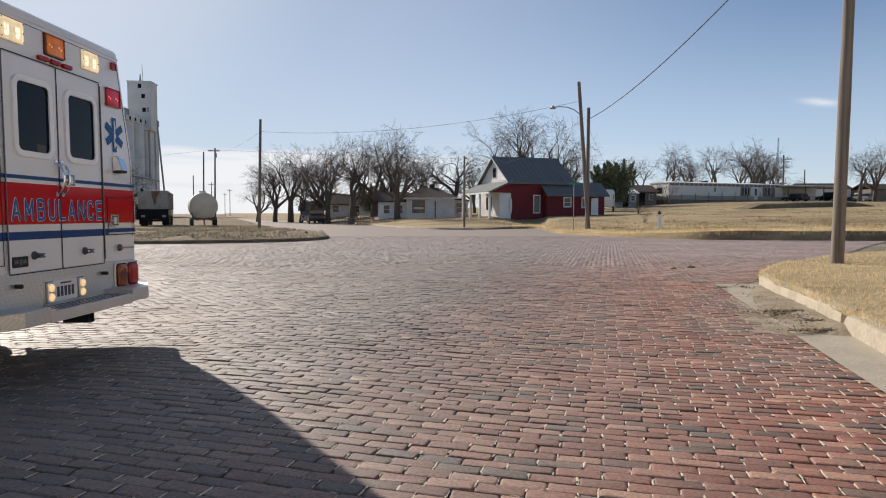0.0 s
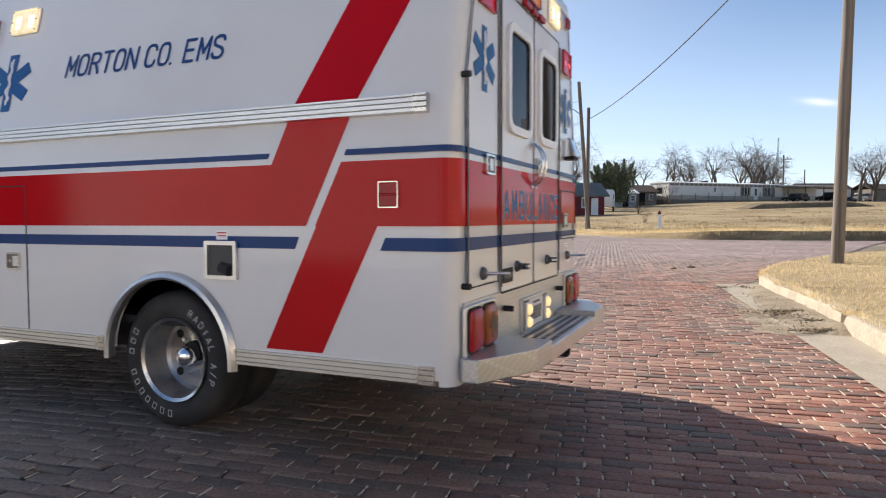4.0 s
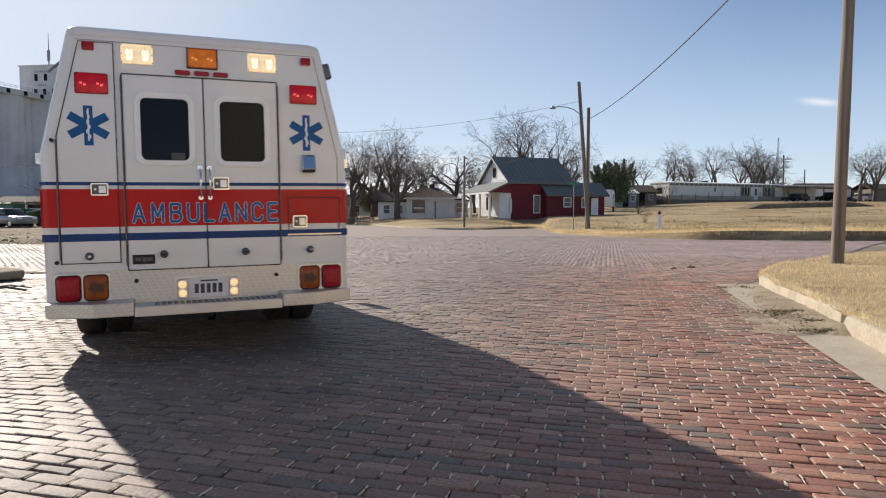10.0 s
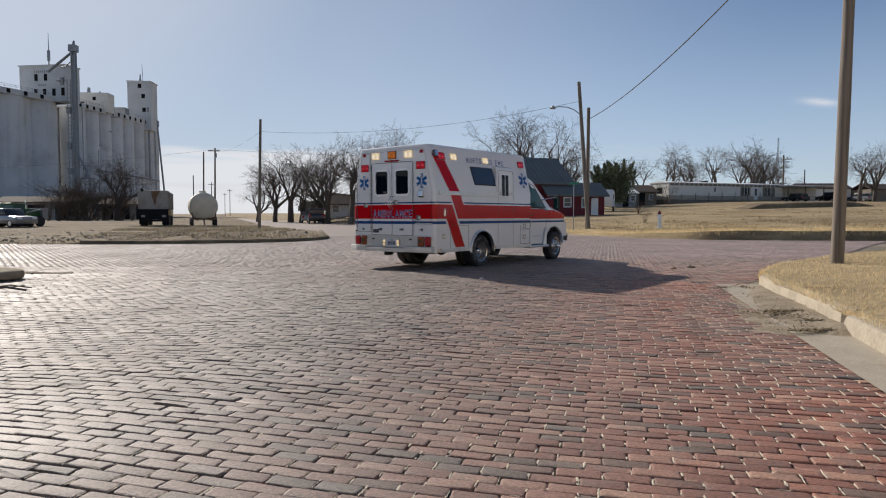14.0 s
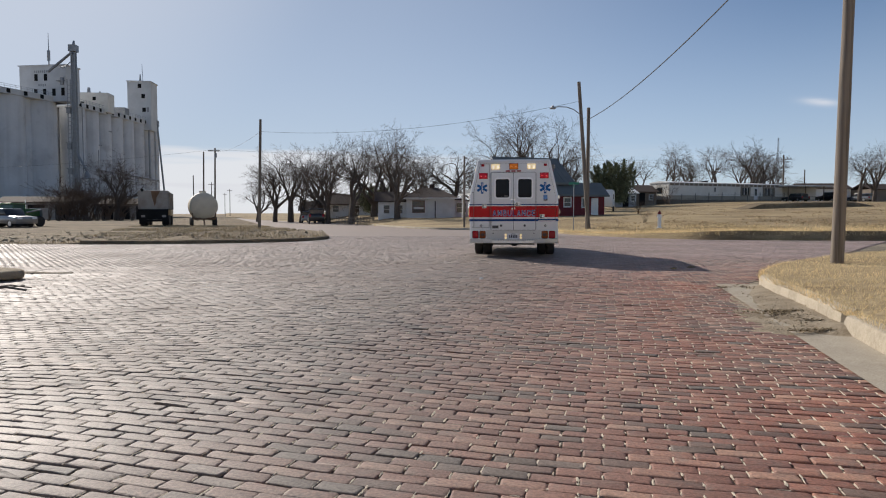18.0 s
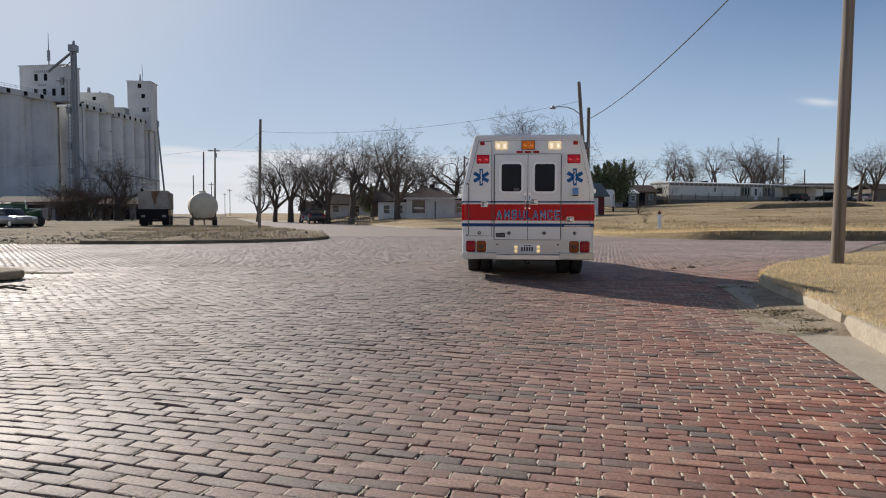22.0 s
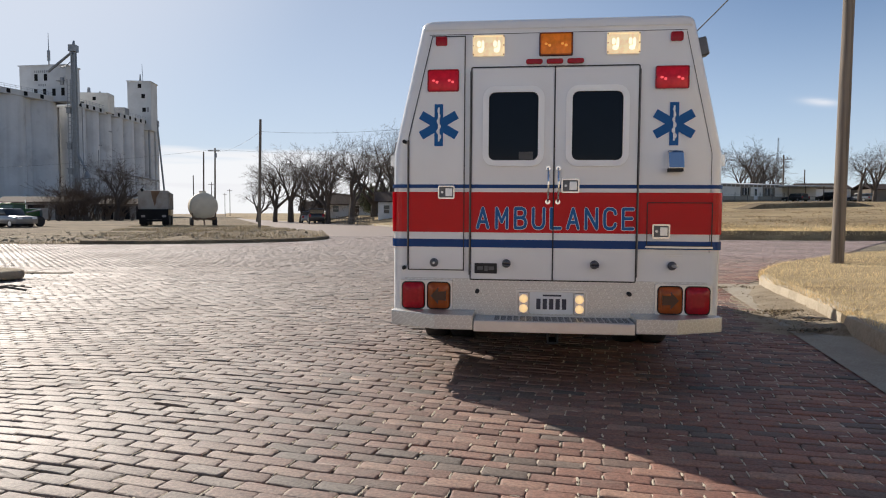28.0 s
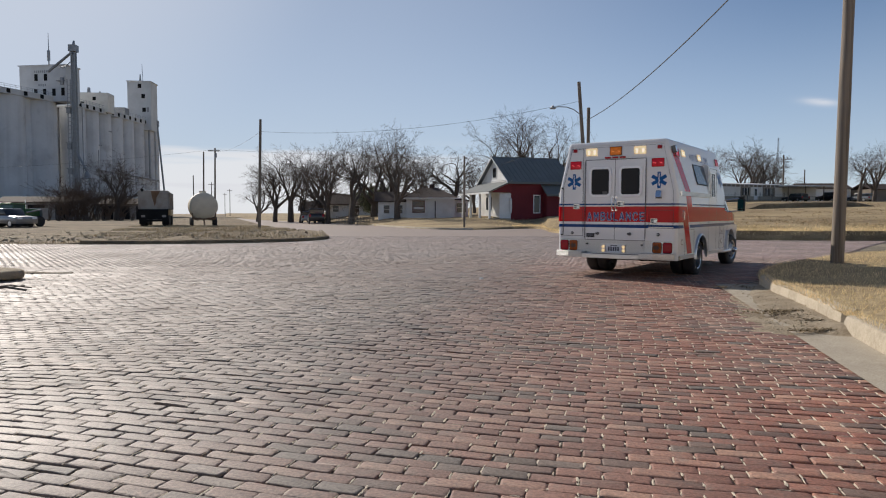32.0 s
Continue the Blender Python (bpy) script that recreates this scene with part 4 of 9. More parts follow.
def knob(parent, m, lever=0):
    p = part("turn_latch", Shape().lathe([(0.0, 0.0), (0.03, 0.0), (0.031, 0.008), (0.024, 0.02), (0.016, 0.024), (0.0, 0.024)], 2, sides=20), GUNMETAL, parent, "round dark door holder", at=m, smooth=True)
    if lever:
        part("catch", Shape().rod((0, 0, 0.02), (0.012, 0.004, 0.13), 0.009, 0.007, 10), ALU, p, "long chrome holder pin", smooth=True)
    else:
        part("catch", Shape().quad_box(-0.026, 0.026, 0.006, 0.016, 0.02, 0.07).quad_box(-0.026, 0.026, -0.016, -0.006, 0.02, 0.07).quad_box(-0.03, 0.03, -0.006, 0.006, 0.02, 0.04), GUNMETAL, p, bevel=0.003)
        part("catch_roller", Shape().rod((-0.026, 0, 0.052), (0.026, 0, 0.052), 0.008, sides=8), CHROME, p)


def wrap_band(z0, z1, ends, off):
    """A band round the back of the box; ends: how far it runs along each side at its lower and upper edge."""
    r = 0.07
    rows = []
    for z, ye in ((z0, ends[0]), (z1, ends[1])):
        path = [(-HW - off, ye + (0.08 - ye) * i / 4) for i in range(5)]
        path += [(-HW + r - (r + off) * math.cos(radians(a)), r - (r + off) * math.sin(radians(a))) for a in range(0, 91, 15)]
        path += [(-HW + r + (2 * HW - 2 * r) * i / 8, -off) for i in range(1, 8)]
        path += [(HW - r + (r + off) * math.sin(radians(a)), r - (r + off) * math.cos(radians(a))) for a in range(0, 91, 15)]
        path += [(HW + off, 0.08 + (ye - 0.08) * i / 4) for i in range(1, 5)]
        rows.append([(x, y, z) for x, y in path])
    return Shape().grid(rows)


def side_decal(sd, pts, off=0.0025):
    """A flat decal on a side wall from (y, z) corners; it follows the lean above the knee."""
    s = Shape()
    for a, o in ((off, 1),):
        s.face([(sd * (HW + a - max(0.0, z - KNEE) * LEAN), y, z) for y, z in pts])
    return s


def arch_panel(y0, y1, z0, z1, c, r, n=18):
    """Outline of a side panel with a wheel arch cut in its lower edge."""
    a0 = math.asin((z0 - TR) / r)
    pts = [(y0, z0)]
    for i in range(n + 1):
        a = math.pi - a0 - (math.pi - 2 * a0) * i / n
        pts.append((c + r * math.cos(a), TR + r * math.sin(a)))
    return pts + [(y1, z0), (y1, z1), (y0, z1)]


def build_wheel(parent, x, y, side, front):
    """Tyre (with rim, hub and raised white marks as sub-parts); its own axis is x."""
    w = 0.116
    prof = [(0.215, -w * 0.78), (0.25, -w * 0.98), (0.305, -w * 1.0), (0.338, -w * 0.88), (0.354, -w * 0.72), (0.362, -w * 0.4), (0.362, w * 0.4), (0.354, w * 0.72), (0.338, w * 0.88), (0.305, w * 1.0), (0.25, w * 0.98), (0.215, w * 0.78)]
    s = Shape().lathe(prof, 0, sides=56)
    tyre = part("wheel", s, TYRE, parent, "black all-terrain tyre on a polished steel rim", smooth=True, at=pose(x, y, TR - DROP))
    o = side
    dish = [(0.218, o * w * 0.86), (0.226, o * w * 0.9), (0.222, o * w * 0.98), (0.205, o * w * 0.9)]
    if front:
        dish += [(0.19, o * 0.05), (0.17, o * 0.06), (0.13, o * 0.1), (0.09, o * 0.125), (0.075, o * 0.128), (0.0, o * 0.128)]
    else:
        dish += [(0.2, o * 0.05), (0.19, o * -0.03), (0.175, o * -0.045), (0.12, o * -0.05), (0.1, o * -0.045), (0.0, o * -0.045)]
    # the recessed part takes the darker steel for shade, the lip stays bright
    part("rim", Shape().lathe(dish[3:], 0, sides=44), DULLRIM, tyre, "recessed steel rim with shade in its colour", smooth=True)
    part("rim_lip", Shape().lathe(dish[:4], 0, sides=44), STEELRIM, tyre, "polished rim lip", smooth=True)
    h = 0.128 if front else -0.045
    hub = [(0.062, o * h), (0.06, o * (h + 0.05)), (0.05, o * (h + 0.085)), (0.03, o * (h + 0.1)), (0.0, o * (h + 0.102))]
    part("hub_cap", Shape().lathe(hub, 0, sides=24), CHROME, tyre, "chrome hub cap", smooth=True)
    nut = Shape().rod((o * (h - 0.004), 0, 0), (o * (h + 0.024), 0, 0), 0.011, sides=6).mesh("lug_nut", CHROME)
    for i in range(8):
        a = 2 * math.pi * i / 8
        part("lug_nut", nut, None, tyre, at=pose(0, 0.098 * math.cos(a), 0.098 * math.sin(a)))
    b = h - 0.012 if not front else 0.078
    hole = Shape().rod((o * (b - 0.01), 0, 0), (o * (b + 0.012), 0, 0), 0.024, sides=12).mesh("hand_hole", SHADE)
    for i in range(4):
        a = 2 * math.pi * (i + 0.4) / 4
        part("hand_hole", hole, None, tyre, at=pose(0, 0.148 * math.cos(a), 0.148 * math.sin(a)))
    if not front:
        part("inner_tyre", Shape().lathe(prof, 0, centre=(-o * 0.243, 0, 0), sides=40), TYRE, tyre, smooth=True)
        # raised white letters on the sidewall; the maker's side is plain bars
        def on_wall(theta):
            c, n = math.cos(radians(theta)), math.sin(radians(theta))
            def place(u, v, k):
                a, r = u, 0.284 + v
                return (o * (w * 1.0 + 0.002 + k), o * (r * c + a * n), r * n - a * c)
            return place
        for ch, th in zip("RADIAL A/P", range(252, 160, -9)):
            if ch != " ":
                s = Shape()
                stroke_letter(s, ch, on_wall(th), 0.036, 0.0045)
                part("sidewall_letter", s.mesh("sidewall_letter", LETTER, fix=False), None, tyre)
        for i in range(11):
            if i == 7:
                continue
            place = on_wall(97 - i * 11.5)
            s = Shape()
            q = [(-0.014, -0.018), (0.014, -0.018), (0.014, 0.018), (-0.014, 0.018)]
            n = len(s.v)
            s.v += [place(u, v, 0) for u, v in q] + [place(u * 0.7, v * 0.77, 0) for u, v in q]
            s.f += [(n + j, n + (j + 1) % 4, n + 4 + (j + 1) % 4, n + 4 + j) for j in range(4)]
            part("sidewall_bar", s.mesh("sidewall_bar", LETTER, fix=False), None, tyre)
    return tyre


def build_ambulance():
    amb = thing("ambulance", "white box ambulance with red and blue stripes and lit warning lights", "ambulance")
    # --- box shell
    s = Shape()
    levels = [(0.86, HW), (1.2, HW), (KNEE, HW), (2.4, HW - 0.795 * LEAN), (2.49, HW - 0.885 * LEAN), (2.518, HW - 0.912 * LEAN - 0.002), (2.534, HW - 0.912 * LEAN - 0.014), (ROOF, HW - 0.912 * LEAN - 0.04)]
    rows = []
    for z, w in levels:
        inset = max(0.0, HW - 0.914 * LEAN - w)
        o = plan(w, inset * 0.7, BOX - inset, 0.07)
        rows.append([(x, y, z) for x, y in o] + [(o[0][0], o[0][1], z)])
    s.grid(rows)
    s.face([p for p in rows[-1][:-1]])
    part("box_body", s, WHITE, amb, "white painted box body with chamfered sides", smooth=True)
    s = Shape()
    for sd in (-1, 1):
        s.prism(arch_panel(0.07, BOX, 0.385, 0.86, RAX, 0.425), 0, sd * (HW - 0.04), sd * HW)
    r = 0.07
    path = [(-HW, 0.072)] + [(-HW + r - r * math.cos(radians(a)), r - r * math.sin(radians(a))) for a in range(0, 91, 15)]
    path = path + [(-x, y) for x, y in path[::-1]]
    s.grid([[(x, y, z) for x, y in path] for z in (0.36, 0.86)])
    s.quad_box(-HW + 0.03, HW - 0.03, BOX - 0.05, BOX - 0.001, 0.45, 0.86)
    part("lower_body", s, WHITE, amb, "white lower body panels", smooth=True)
    s = Shape()
    s.quad_box(-HW + 0.05, HW - 0.05, 0.03, BOX - 0.05, 0.52, 0.56)
    s.quad_box(-0.42, -0.32, 0.05, 5.5, 0.36, 0.52)
    s.quad_box(0.32, 0.42, 0.05, 5.5, 0.36, 0.52)
    for sd in (-1, 1):
        s.prism([(RAX - 0.52, 0.45), (RAX - 0.52, 0.9), (RAX + 0.52, 0.9), (RAX + 0.52, 0.45)], 0, sd * 0.55, sd * 0.6)
        s.quad_box(sd * 0.6, sd * (HW - 0.045), RAX - 0.52, RAX + 0.52, 0.88, 0.9)
    s.rod((-1.0, RAX, TR), (1.0, RAX, TR), 0.06, sides=12)
    s.rod((-0.95, FAX, TR), (0.95, FAX, TR), 0.05, sides=10)
    s.rod((0, RAX, TR), (0, 3.9, 0.5), 0.05, sides=10)
    s.lathe([(0.0, -0.16), (0.1, -0.14), (0.15, 0), (0.1, 0.14), (0.0, 0.16)], 1, (0.0, RAX, TR), 16)
    s.quad_box(-0.75, -0.35, 2.1, 3.0, 0.3, 0.5)
    s.quad_box(-0.55, 0.55, 0.55, 1.1, 0.3, 0.5)
    for sd in (-1, 1):
        s.prism([(0.85, 0.47), (RAX, 0.3), (2.35, 0.47), (2.35, 0.5), (RAX, 0.38), (0.85, 0.5)], 0, sd * 0.5, sd * 0.57)
    s.rod((0.55, 0.5, 0.4), (0.55, 3.0, 0.42), 0.035, sides=10)
    part("chassis", s, SHADE, amb, "dark chassis frame and axles")
    # --- stripes
    B1, RD, B2 = (1.36, 1.386), (1.045, 1.332), (0.938, 0.995)
    gapy = lambda z: 0.538 - 0.5 * (z - 1.337)
    bx = amb
    part("stripe", wrap_band(B1[0], B1[1], (gapy(B1[0]), gapy(B1[1])), 0.0125), BLUE, bx, "thin blue stripe round the rear")
    part("stripe", wrap_band(RD[0], RD[1], (gapy(RD[0]), gapy(RD[1])), 0.0125), RED, bx, "broad red band round the rear")
    part("stripe", wrap_band(B2[0], B2[1], (0.345, 0.32), 0.0125), BLUE, bx, "blue stripe round the rear")
    for sd in (-1, 1):
        fy = lambda z: gapy(z) + 0.056
        part("stripe", side_decal(sd, [(0.95, B1[0]), (BOX, B1[0]), (BOX, B1[1]), (0.938, B1[1])]), BLUE, bx)
        part("stripe", side_decal(sd, [(fy(RD[0]), RD[0]), (BOX, RD[0]), (BOX, RD[1]), (fy(RD[1]) + 0.335, RD[1]), (fy(1.525) + 0.335, 1.525), (fy(1.525), 1.525)]), RED, bx, "red band with a slanted arm")
        part("stripe", side_decal(sd, [(0.802, B2[0]), (BOX, B2[0]), (BOX, B2[1]), (0.778, B2[1])]), BLUE, bx)
        part("stripe", side_decal(sd, [(gapy(0.46) - 0.32, 0.46), (gapy(0.46), 0.46), (gapy(RD[1]), RD[1]), (gapy(RD[1]) - 0.3, RD[1]), (gapy(1.06) - 0.32, 1.06)]), RED, bx, "slanted red band")
        part("stripe", side_decal(sd, [(fy(1.605), 1.605), (fy(1.605) + 0.335, 1.605), (fy(2.36) + 0.335, 2.36), (fy(2.36), 2.36)]), RED, bx, "slanted red band")
    # --- side rails, skirts, arches
    for sd in (-1, 1):
        ribs = [(0.0, 0.0), (0.034, 0.004), (0.034, 0.018), (0.027, 0.021), (0.034, 0.024), (0.034, 0.04), (0.027, 0.043), (0.034, 0.046), (0.034, 0.062), (0.027, 0.065), (0.034, 0.068), (0.034, 0.076), (0.0, 0.08)]
        end = BOX if sd < 0 else 2.16
        part("side_rail", Shape().prism([(sd * (HW + a), 1.524 + b) for a, b in ribs], 1, 0.175, end), ALU, amb, "ribbed aluminium rub rail", smooth=False)
        cap = [(sd * (HW + a * 1.12), 1.522 + b * 1.05) for a, b in ribs]
        part("rail_cap", Shape().prism(cap, 1, 0.11, 0.175), STEELRIM, amb)
        for y0, y1 in ((0.165, 1.15), (2.06, BOX + 0.02)):
            part("skirt_rail", Shape().prism([(sd * (HW - 0.02 + a), 0.366 + b) for a, b in [(0, 0)] + ribs[1:]], 1, y0, y1), ALU, amb, "ribbed aluminium skirt rail")
        part("skirt_cap", Shape().prism([(sd * (HW - 0.02 + a * 1.1), 0.363 + b * 1.06) for a, b in ribs], 1, 0.09, 0.165), STEELRIM, amb)
        part("skirt_cap", Shape().prism([(sd * (HW - 0.02 + a * 1.1), 0.363 + b * 1.06) for a, b in ribs], 1, 2.06, 2.11), STEELRIM, amb)
        rows = []
        for i in range(25):
            a = radians(-4 + 188 * i / 24)
            rows.append([(sd * (HW + dx), RAX + (0.408 + dr) * math.cos(a), TR + (0.408 + dr) * math.sin(a)) for dx, dr in ((-0.012, 0.0), (0.03, 0.0), (0.04, 0.012), (0.034, 0.03), (0.004, 0.042))])
        part("wheel_arch", Shape().grid(rows), ALU, amb, "aluminium wheel arch trim", smooth=True)
    # --- rear wall: doors, seams, windows
    part("compartment_door", Shape().prism([(-1.028, 0.776), (-0.636, 0.776), (-0.636, 2.424), (-0.862, 2.424), (-1.028, 1.722)], 2, 0.004, 0.01), WHITE, amb, "tall white compartment door with a slanted edge", at=rear_m(0, 0), bevel=0.002)
    for x in (-0.29, 0.29):
        d = part("rear_door", rounded_plate(0.572, 1.49, 0.015, 0.0, 0.006), WHITE, amb, "white rear door with a dark window", at=rear_m(x, 1.457, 0.004), bevel=0.002)
        # frame whiter than the door, for the light its rounded profile catches
        g = part("window", ring(0.43, 0.56, 0.085, 0.042, 0.006, 0.026), PALE, d, "rounded white window frame", at=pose(0.003, 0.337, 0), smooth=True)
        part("pane", rounded_plate(0.352, 0.482, 0.05, 0.006, 0.011), TINT, g, "dark tinted glass")
        part("gasket", ring(0.355, 0.485, 0.05, 0.008, 0.01, 0.016), BLACK, g)
        if x < 0:
            part("window_card", local_box(0.1, 0.055, 0.0006, 0.0112), VENTGREY, g, "grey card inside the glass", at=pose(0.09, -0.205, 0))
    part("door_seam", ring(1.165, 1.51, 0.015, 0.008, 0.0, 0.002), BLACK, amb, at=rear_m(-0.005, 1.457, 0.0135))
    part("door_seam", Shape().quad_box(-0.004, 0.004, -0.75, 0.75, 0, 0.002), BLACK, amb, at=rear_m(0.0, 1.457, 0.0135))
    left_seam = [(-0.632, 0.772), (-0.632, 2.428), (-0.864, 2.428), (-1.032, 1.724), (-1.032, 0.772)]
    sm = Shape()
    for a, b in zip(left_seam, left_seam[1:] + left_seam[:1]):
        v = Vector((b[0] - a[0], b[1] - a[1])).normalized() * 0.003
        w = Vector((-v.y, v.x))
        sm.prism([(a[0] - v.x - w.x, a[1] - v.y - w.y), (b[0] + v.x - w.x, b[1] + v.y - w.y), (b[0] + v.x + w.x, b[1] + v.y + w.y), (a[0] - v.x + w.x, a[1] - v.y + w.y)], 1, -0.0155, -0.0135)
    part("door_seam", sm, BLACK, amb)
    for x, z0, z1 in ((-0.59, 0.74, 2.18), (0.58, 0.74, 2.18), (-1.038, 0.8, 1.7)):
        part("hinge", Shape().rod((x, -0.018, z0), (x, -0.018, z1), 0.0048, sides=8), GUNMETAL, amb, "dark piano hinge")
    for z in (0.785, 1.69):
        part("hinge_stop", Shape().rod((-1.062, -0.0, z), (-1.062, -0.04, z), 0.014, sides=10), BLACK, amb)
    # fuel or storage flap
    part("storage_flap", ring(0.44, 0.305, 0.008, 0.006, 0.0, 0.004), BLACK, amb, "red flap with a dark seam and a steel edge", at=rear_m(0.862, 1.113, 0.0125))
    part("flap_edge", Shape().quad_box(-0.225, 0.225, -0.165, -0.152, 0, 0.014), ALU, amb, at=rear_m(0.862, 1.113, 0.0125))
    latch(amb, rear_m(-0.759, 1.33, 0.014), 0.12, 0.095)
    latch(amb, rear_m(0.115, 1.378, 0.014), 0.125, 0.1)
    latch(amb, rear_m(0.739, 1.064, 0.014), 0.12, 0.1)
    for x in (-0.04, 0.03):
        h = Shape().tube([(x, -0.014 - 0.062 * math.sin(math.pi * i / 10) ** 0.6, 1.5 - 0.0235 * i) for i in range(11)], 0.008, 8)
        h.rod((x, -0.012, 1.5), (x, -0.02, 1.5), 0.018, sides=10).rod((x, -0.012, 1.265), (x, -0.02, 1.265), 0.018, sides=10)
        part("grab_handle", h, CHROME, amb, "chrome grab handle", smooth=True)
    for x, lever in ((-0.845, 1), (-0.325, 0), (0.29, 0), (0.82, 1)):
        knob(amb, rear_m(x, 0.825, 0.011), lever)
    part("badge", rounded_plate(0.16, 0.074, 0.005, 0, 0.004), BLACK, amb, "small dark maker's badge", at=rear_m(-0.472, 0.788, 0.011))
    part("badge_mark", Shape().quad_box(-0.06, -0.02, -0.012, 0.014, 0.004, 0.005).quad_box(-0.01, 0.015, -0.018, 0.018, 0.004, 0.005).quad_box(0.02, 0.06, -0.012, 0.014, 0.004, 0.005), GUNMETAL, amb, at=rear_m(-0.472, 0.788, 0.011))
    part("notice", Shape().quad_box(-0.05, 0.07, 0.008, 0.014, 0, 0.001).quad_box(-0.03, 0.07, -0.008, -0.003, 0, 0.001), ALU, amb, at=rear_m(0.82, 0.895, 0.004))
    hood = Shape().prism([(-0.055, 0), (0.07, 0), (0.072, 0.03), (0.055, 0.05), (-0.055, 0.085)], 0, -0.052, 0.052)
    hood = part("vent_hood", hood, CHROME, amb, "chrome vent hood", at=rear_m(0.82, 1.55, 0.003), bevel=0.006)
    part("vent_mouth", Shape().quad_box(-0.046, 0.046, -0.075, -0.056, 0.0, 0.075), BLACK, hood)
    crease = Shape()
    for z0, z1, x0, x1 in ((2.441, 2.444, -0.885, 0.885),):
        crease.quad_box(x0, x1, -0.003, 0.001, z0, z1)
    lean_x = lambda z: HW - LEAN * max(0.0, z - KNEE) - 0.082
    for z0, z1 in ((2.43, KNEE), (KNEE, 0.92)):
        a, b = lean_x(z0), lean_x(z1)
        crease.prism([(a - 0.002, z0), (a + 0.001, z0), (b + 0.001, z1), (b - 0.002, z1)], 1, -0.003, 0.001)
    part("panel_joint", crease, SHADE, amb, "fine joint along the edge of the rear panel")
    # lights
    for x in (-0.467, 0.46):
        light_box(amb, rear_m(x, 2.358, 0.003), 0.225, 0.145, LENS_CLEAR, "load_light", label="lit white load light")
    light_box(amb, rear_m(0.002, 2.361, 0.003), 0.225, 0.155, LENS_GLOW, "amber_light", BLACK, label="lit amber warning light")
    for x in (-0.786, 0.79):
        light_box(amb, rear_m(x, 2.12, 0.003), 0.225, 0.155, LENS_LIT, "warning_light", label="red warning light with a chrome bezel")
    for x in (-0.8, 0.815):
        light_box(amb, rear_m(x, 2.395, 0.003), 0.082, 0.062, LENS_RED, "marker_light", ALU, 1)
    for x in (-0.142, 0.0, 0.142):
        part("clearance_light", rounded_plate(0.115, 0.034, 0.015, 0, 0.028), LENS_RED, amb, "small red clearance light", at=rear_m(x - 0.005, 2.242, 0.003), bevel=0.006)
    star(amb, rear_m(-0.817, 1.807, 0.0115))
    star(amb, rear_m(0.812, 1.805, 0.004))
    for mat, stroke, off, nm, lab in ((PALE, 0.0285, 0.0130, "letter_edge", ""), (BLUE2, 0.0215, 0.0146, "letter", "blue letter with a pale edge")):
        for ch, x in zip("AMBULANCE", (-0.488, -0.353, -0.22, -0.094, 0.032, 0.146, 0.273, 0.4, 0.527)):
            tx = Shape()
            stroke_letter(tx, ch, lambda u, v, k, x=x: (x + u * 0.9 - 0.008, -off - k, 1.148 + v), 0.137, stroke)
            part(nm, tx.mesh(nm, mat, fix=False), None, amb, lab)
    # lower rear: tread plate, lamps, plate, step
    part("tread_panel", Shape().quad_box(-1.06, 1.06, -0.012, 0.0, 0.42, 0.712), TREAD, amb, "diamond tread plate panel")
    for sx in (-1, 1):
        f = part("tail_lamp", rounded_plate(0.385, 0.225, 0.012, 0.0, 0.018), ALU, amb, "tail lamp pair in a steel housing", at=rear_m(sx * 0.9, 0.588, 0.012), bevel=0.004)
        for nm, mat, dx, lab in (("brake_lens", LENS_RED, sx * 0.092, "red brake lens"), ("turn_lens", LENS_AMBER, -sx * 0.092, "amber arrow lens")):
            rows = []
            for r0, zz in ((1.0, 0.017), (0.97, 0.03), (0.86, 0.039), (0.5, 0.044)):
                rows.append([(x * r0, y * r0, zz) for x, y in rounded(-0.08, 0.08, -0.094, 0.094, 0.03)])
            sh = Shape().grid([r + r[:1] for r in rows])
            sh.face(rows[-1])
            lens = part(nm, sh, mat, f, lab, at=pose(dx, 0, 0), smooth=True)
            part("lens_rim", ring(0.172, 0.2, 0.034, 0.008, 0.018, 0.024), SHADE, lens)
        arr = Shape().prism([(0.055 * sx, 0), (0.0, 0.062), (0.0, 0.03), (-0.055 * sx, 0.034), (-0.055 * sx, -0.034), (0.0, -0.03), (0.0, -0.062)], 2, 0.036, 0.0452)
        part("arrow", arr, material("arrow_shade", (0.07, 0.025, 0.008), 0.4), f, at=pose(-sx * 0.092, 0, 0))
        part("buffer", Shape().rod((sx * 0.53, -0.01, 0.625), (sx * 0.53, -0.06, 0.625), 0.015, sides=12), BLACK, amb, "black rubber door buffer")
    fr = part("number_plate", rounded_plate(0.305, 0.155, 0.015, 0.0, 0.004), material("plate_white", (0.7, 0.72, 0.74), 0.4, var=0.08), amb, "white number plate", at=rear_m(-0.005, 0.549, 0.026))
    bars = Shape()
    for i in range(5):
        bars.quad_box(-0.105 + i * 0.045, -0.075 + i * 0.045, -0.045, 0.03, 0.004, 0.0055)
    bars.quad_box(-0.06, 0.07, 0.048, 0.06, 0.004, 0.0052)
    part("plate_bars", bars, material("plate_ink", (0.05, 0.05, 0.07), 0.5), fr)
    part("plate_holder", ring(0.5, 0.19, 0.01, 0.012, 0, 0.016), ALU, amb, at=rear_m(-0.005, 0.545, 0.012))
    for sx in (-1, 1):
        b = part("plate_light", rounded_plate(0.07, 0.155, 0.012, 0, 0.035), ALU, amb, "lit plate light", at=rear_m(-0.005 + sx * 0.195, 0.545, 0.012), bevel=0.006)
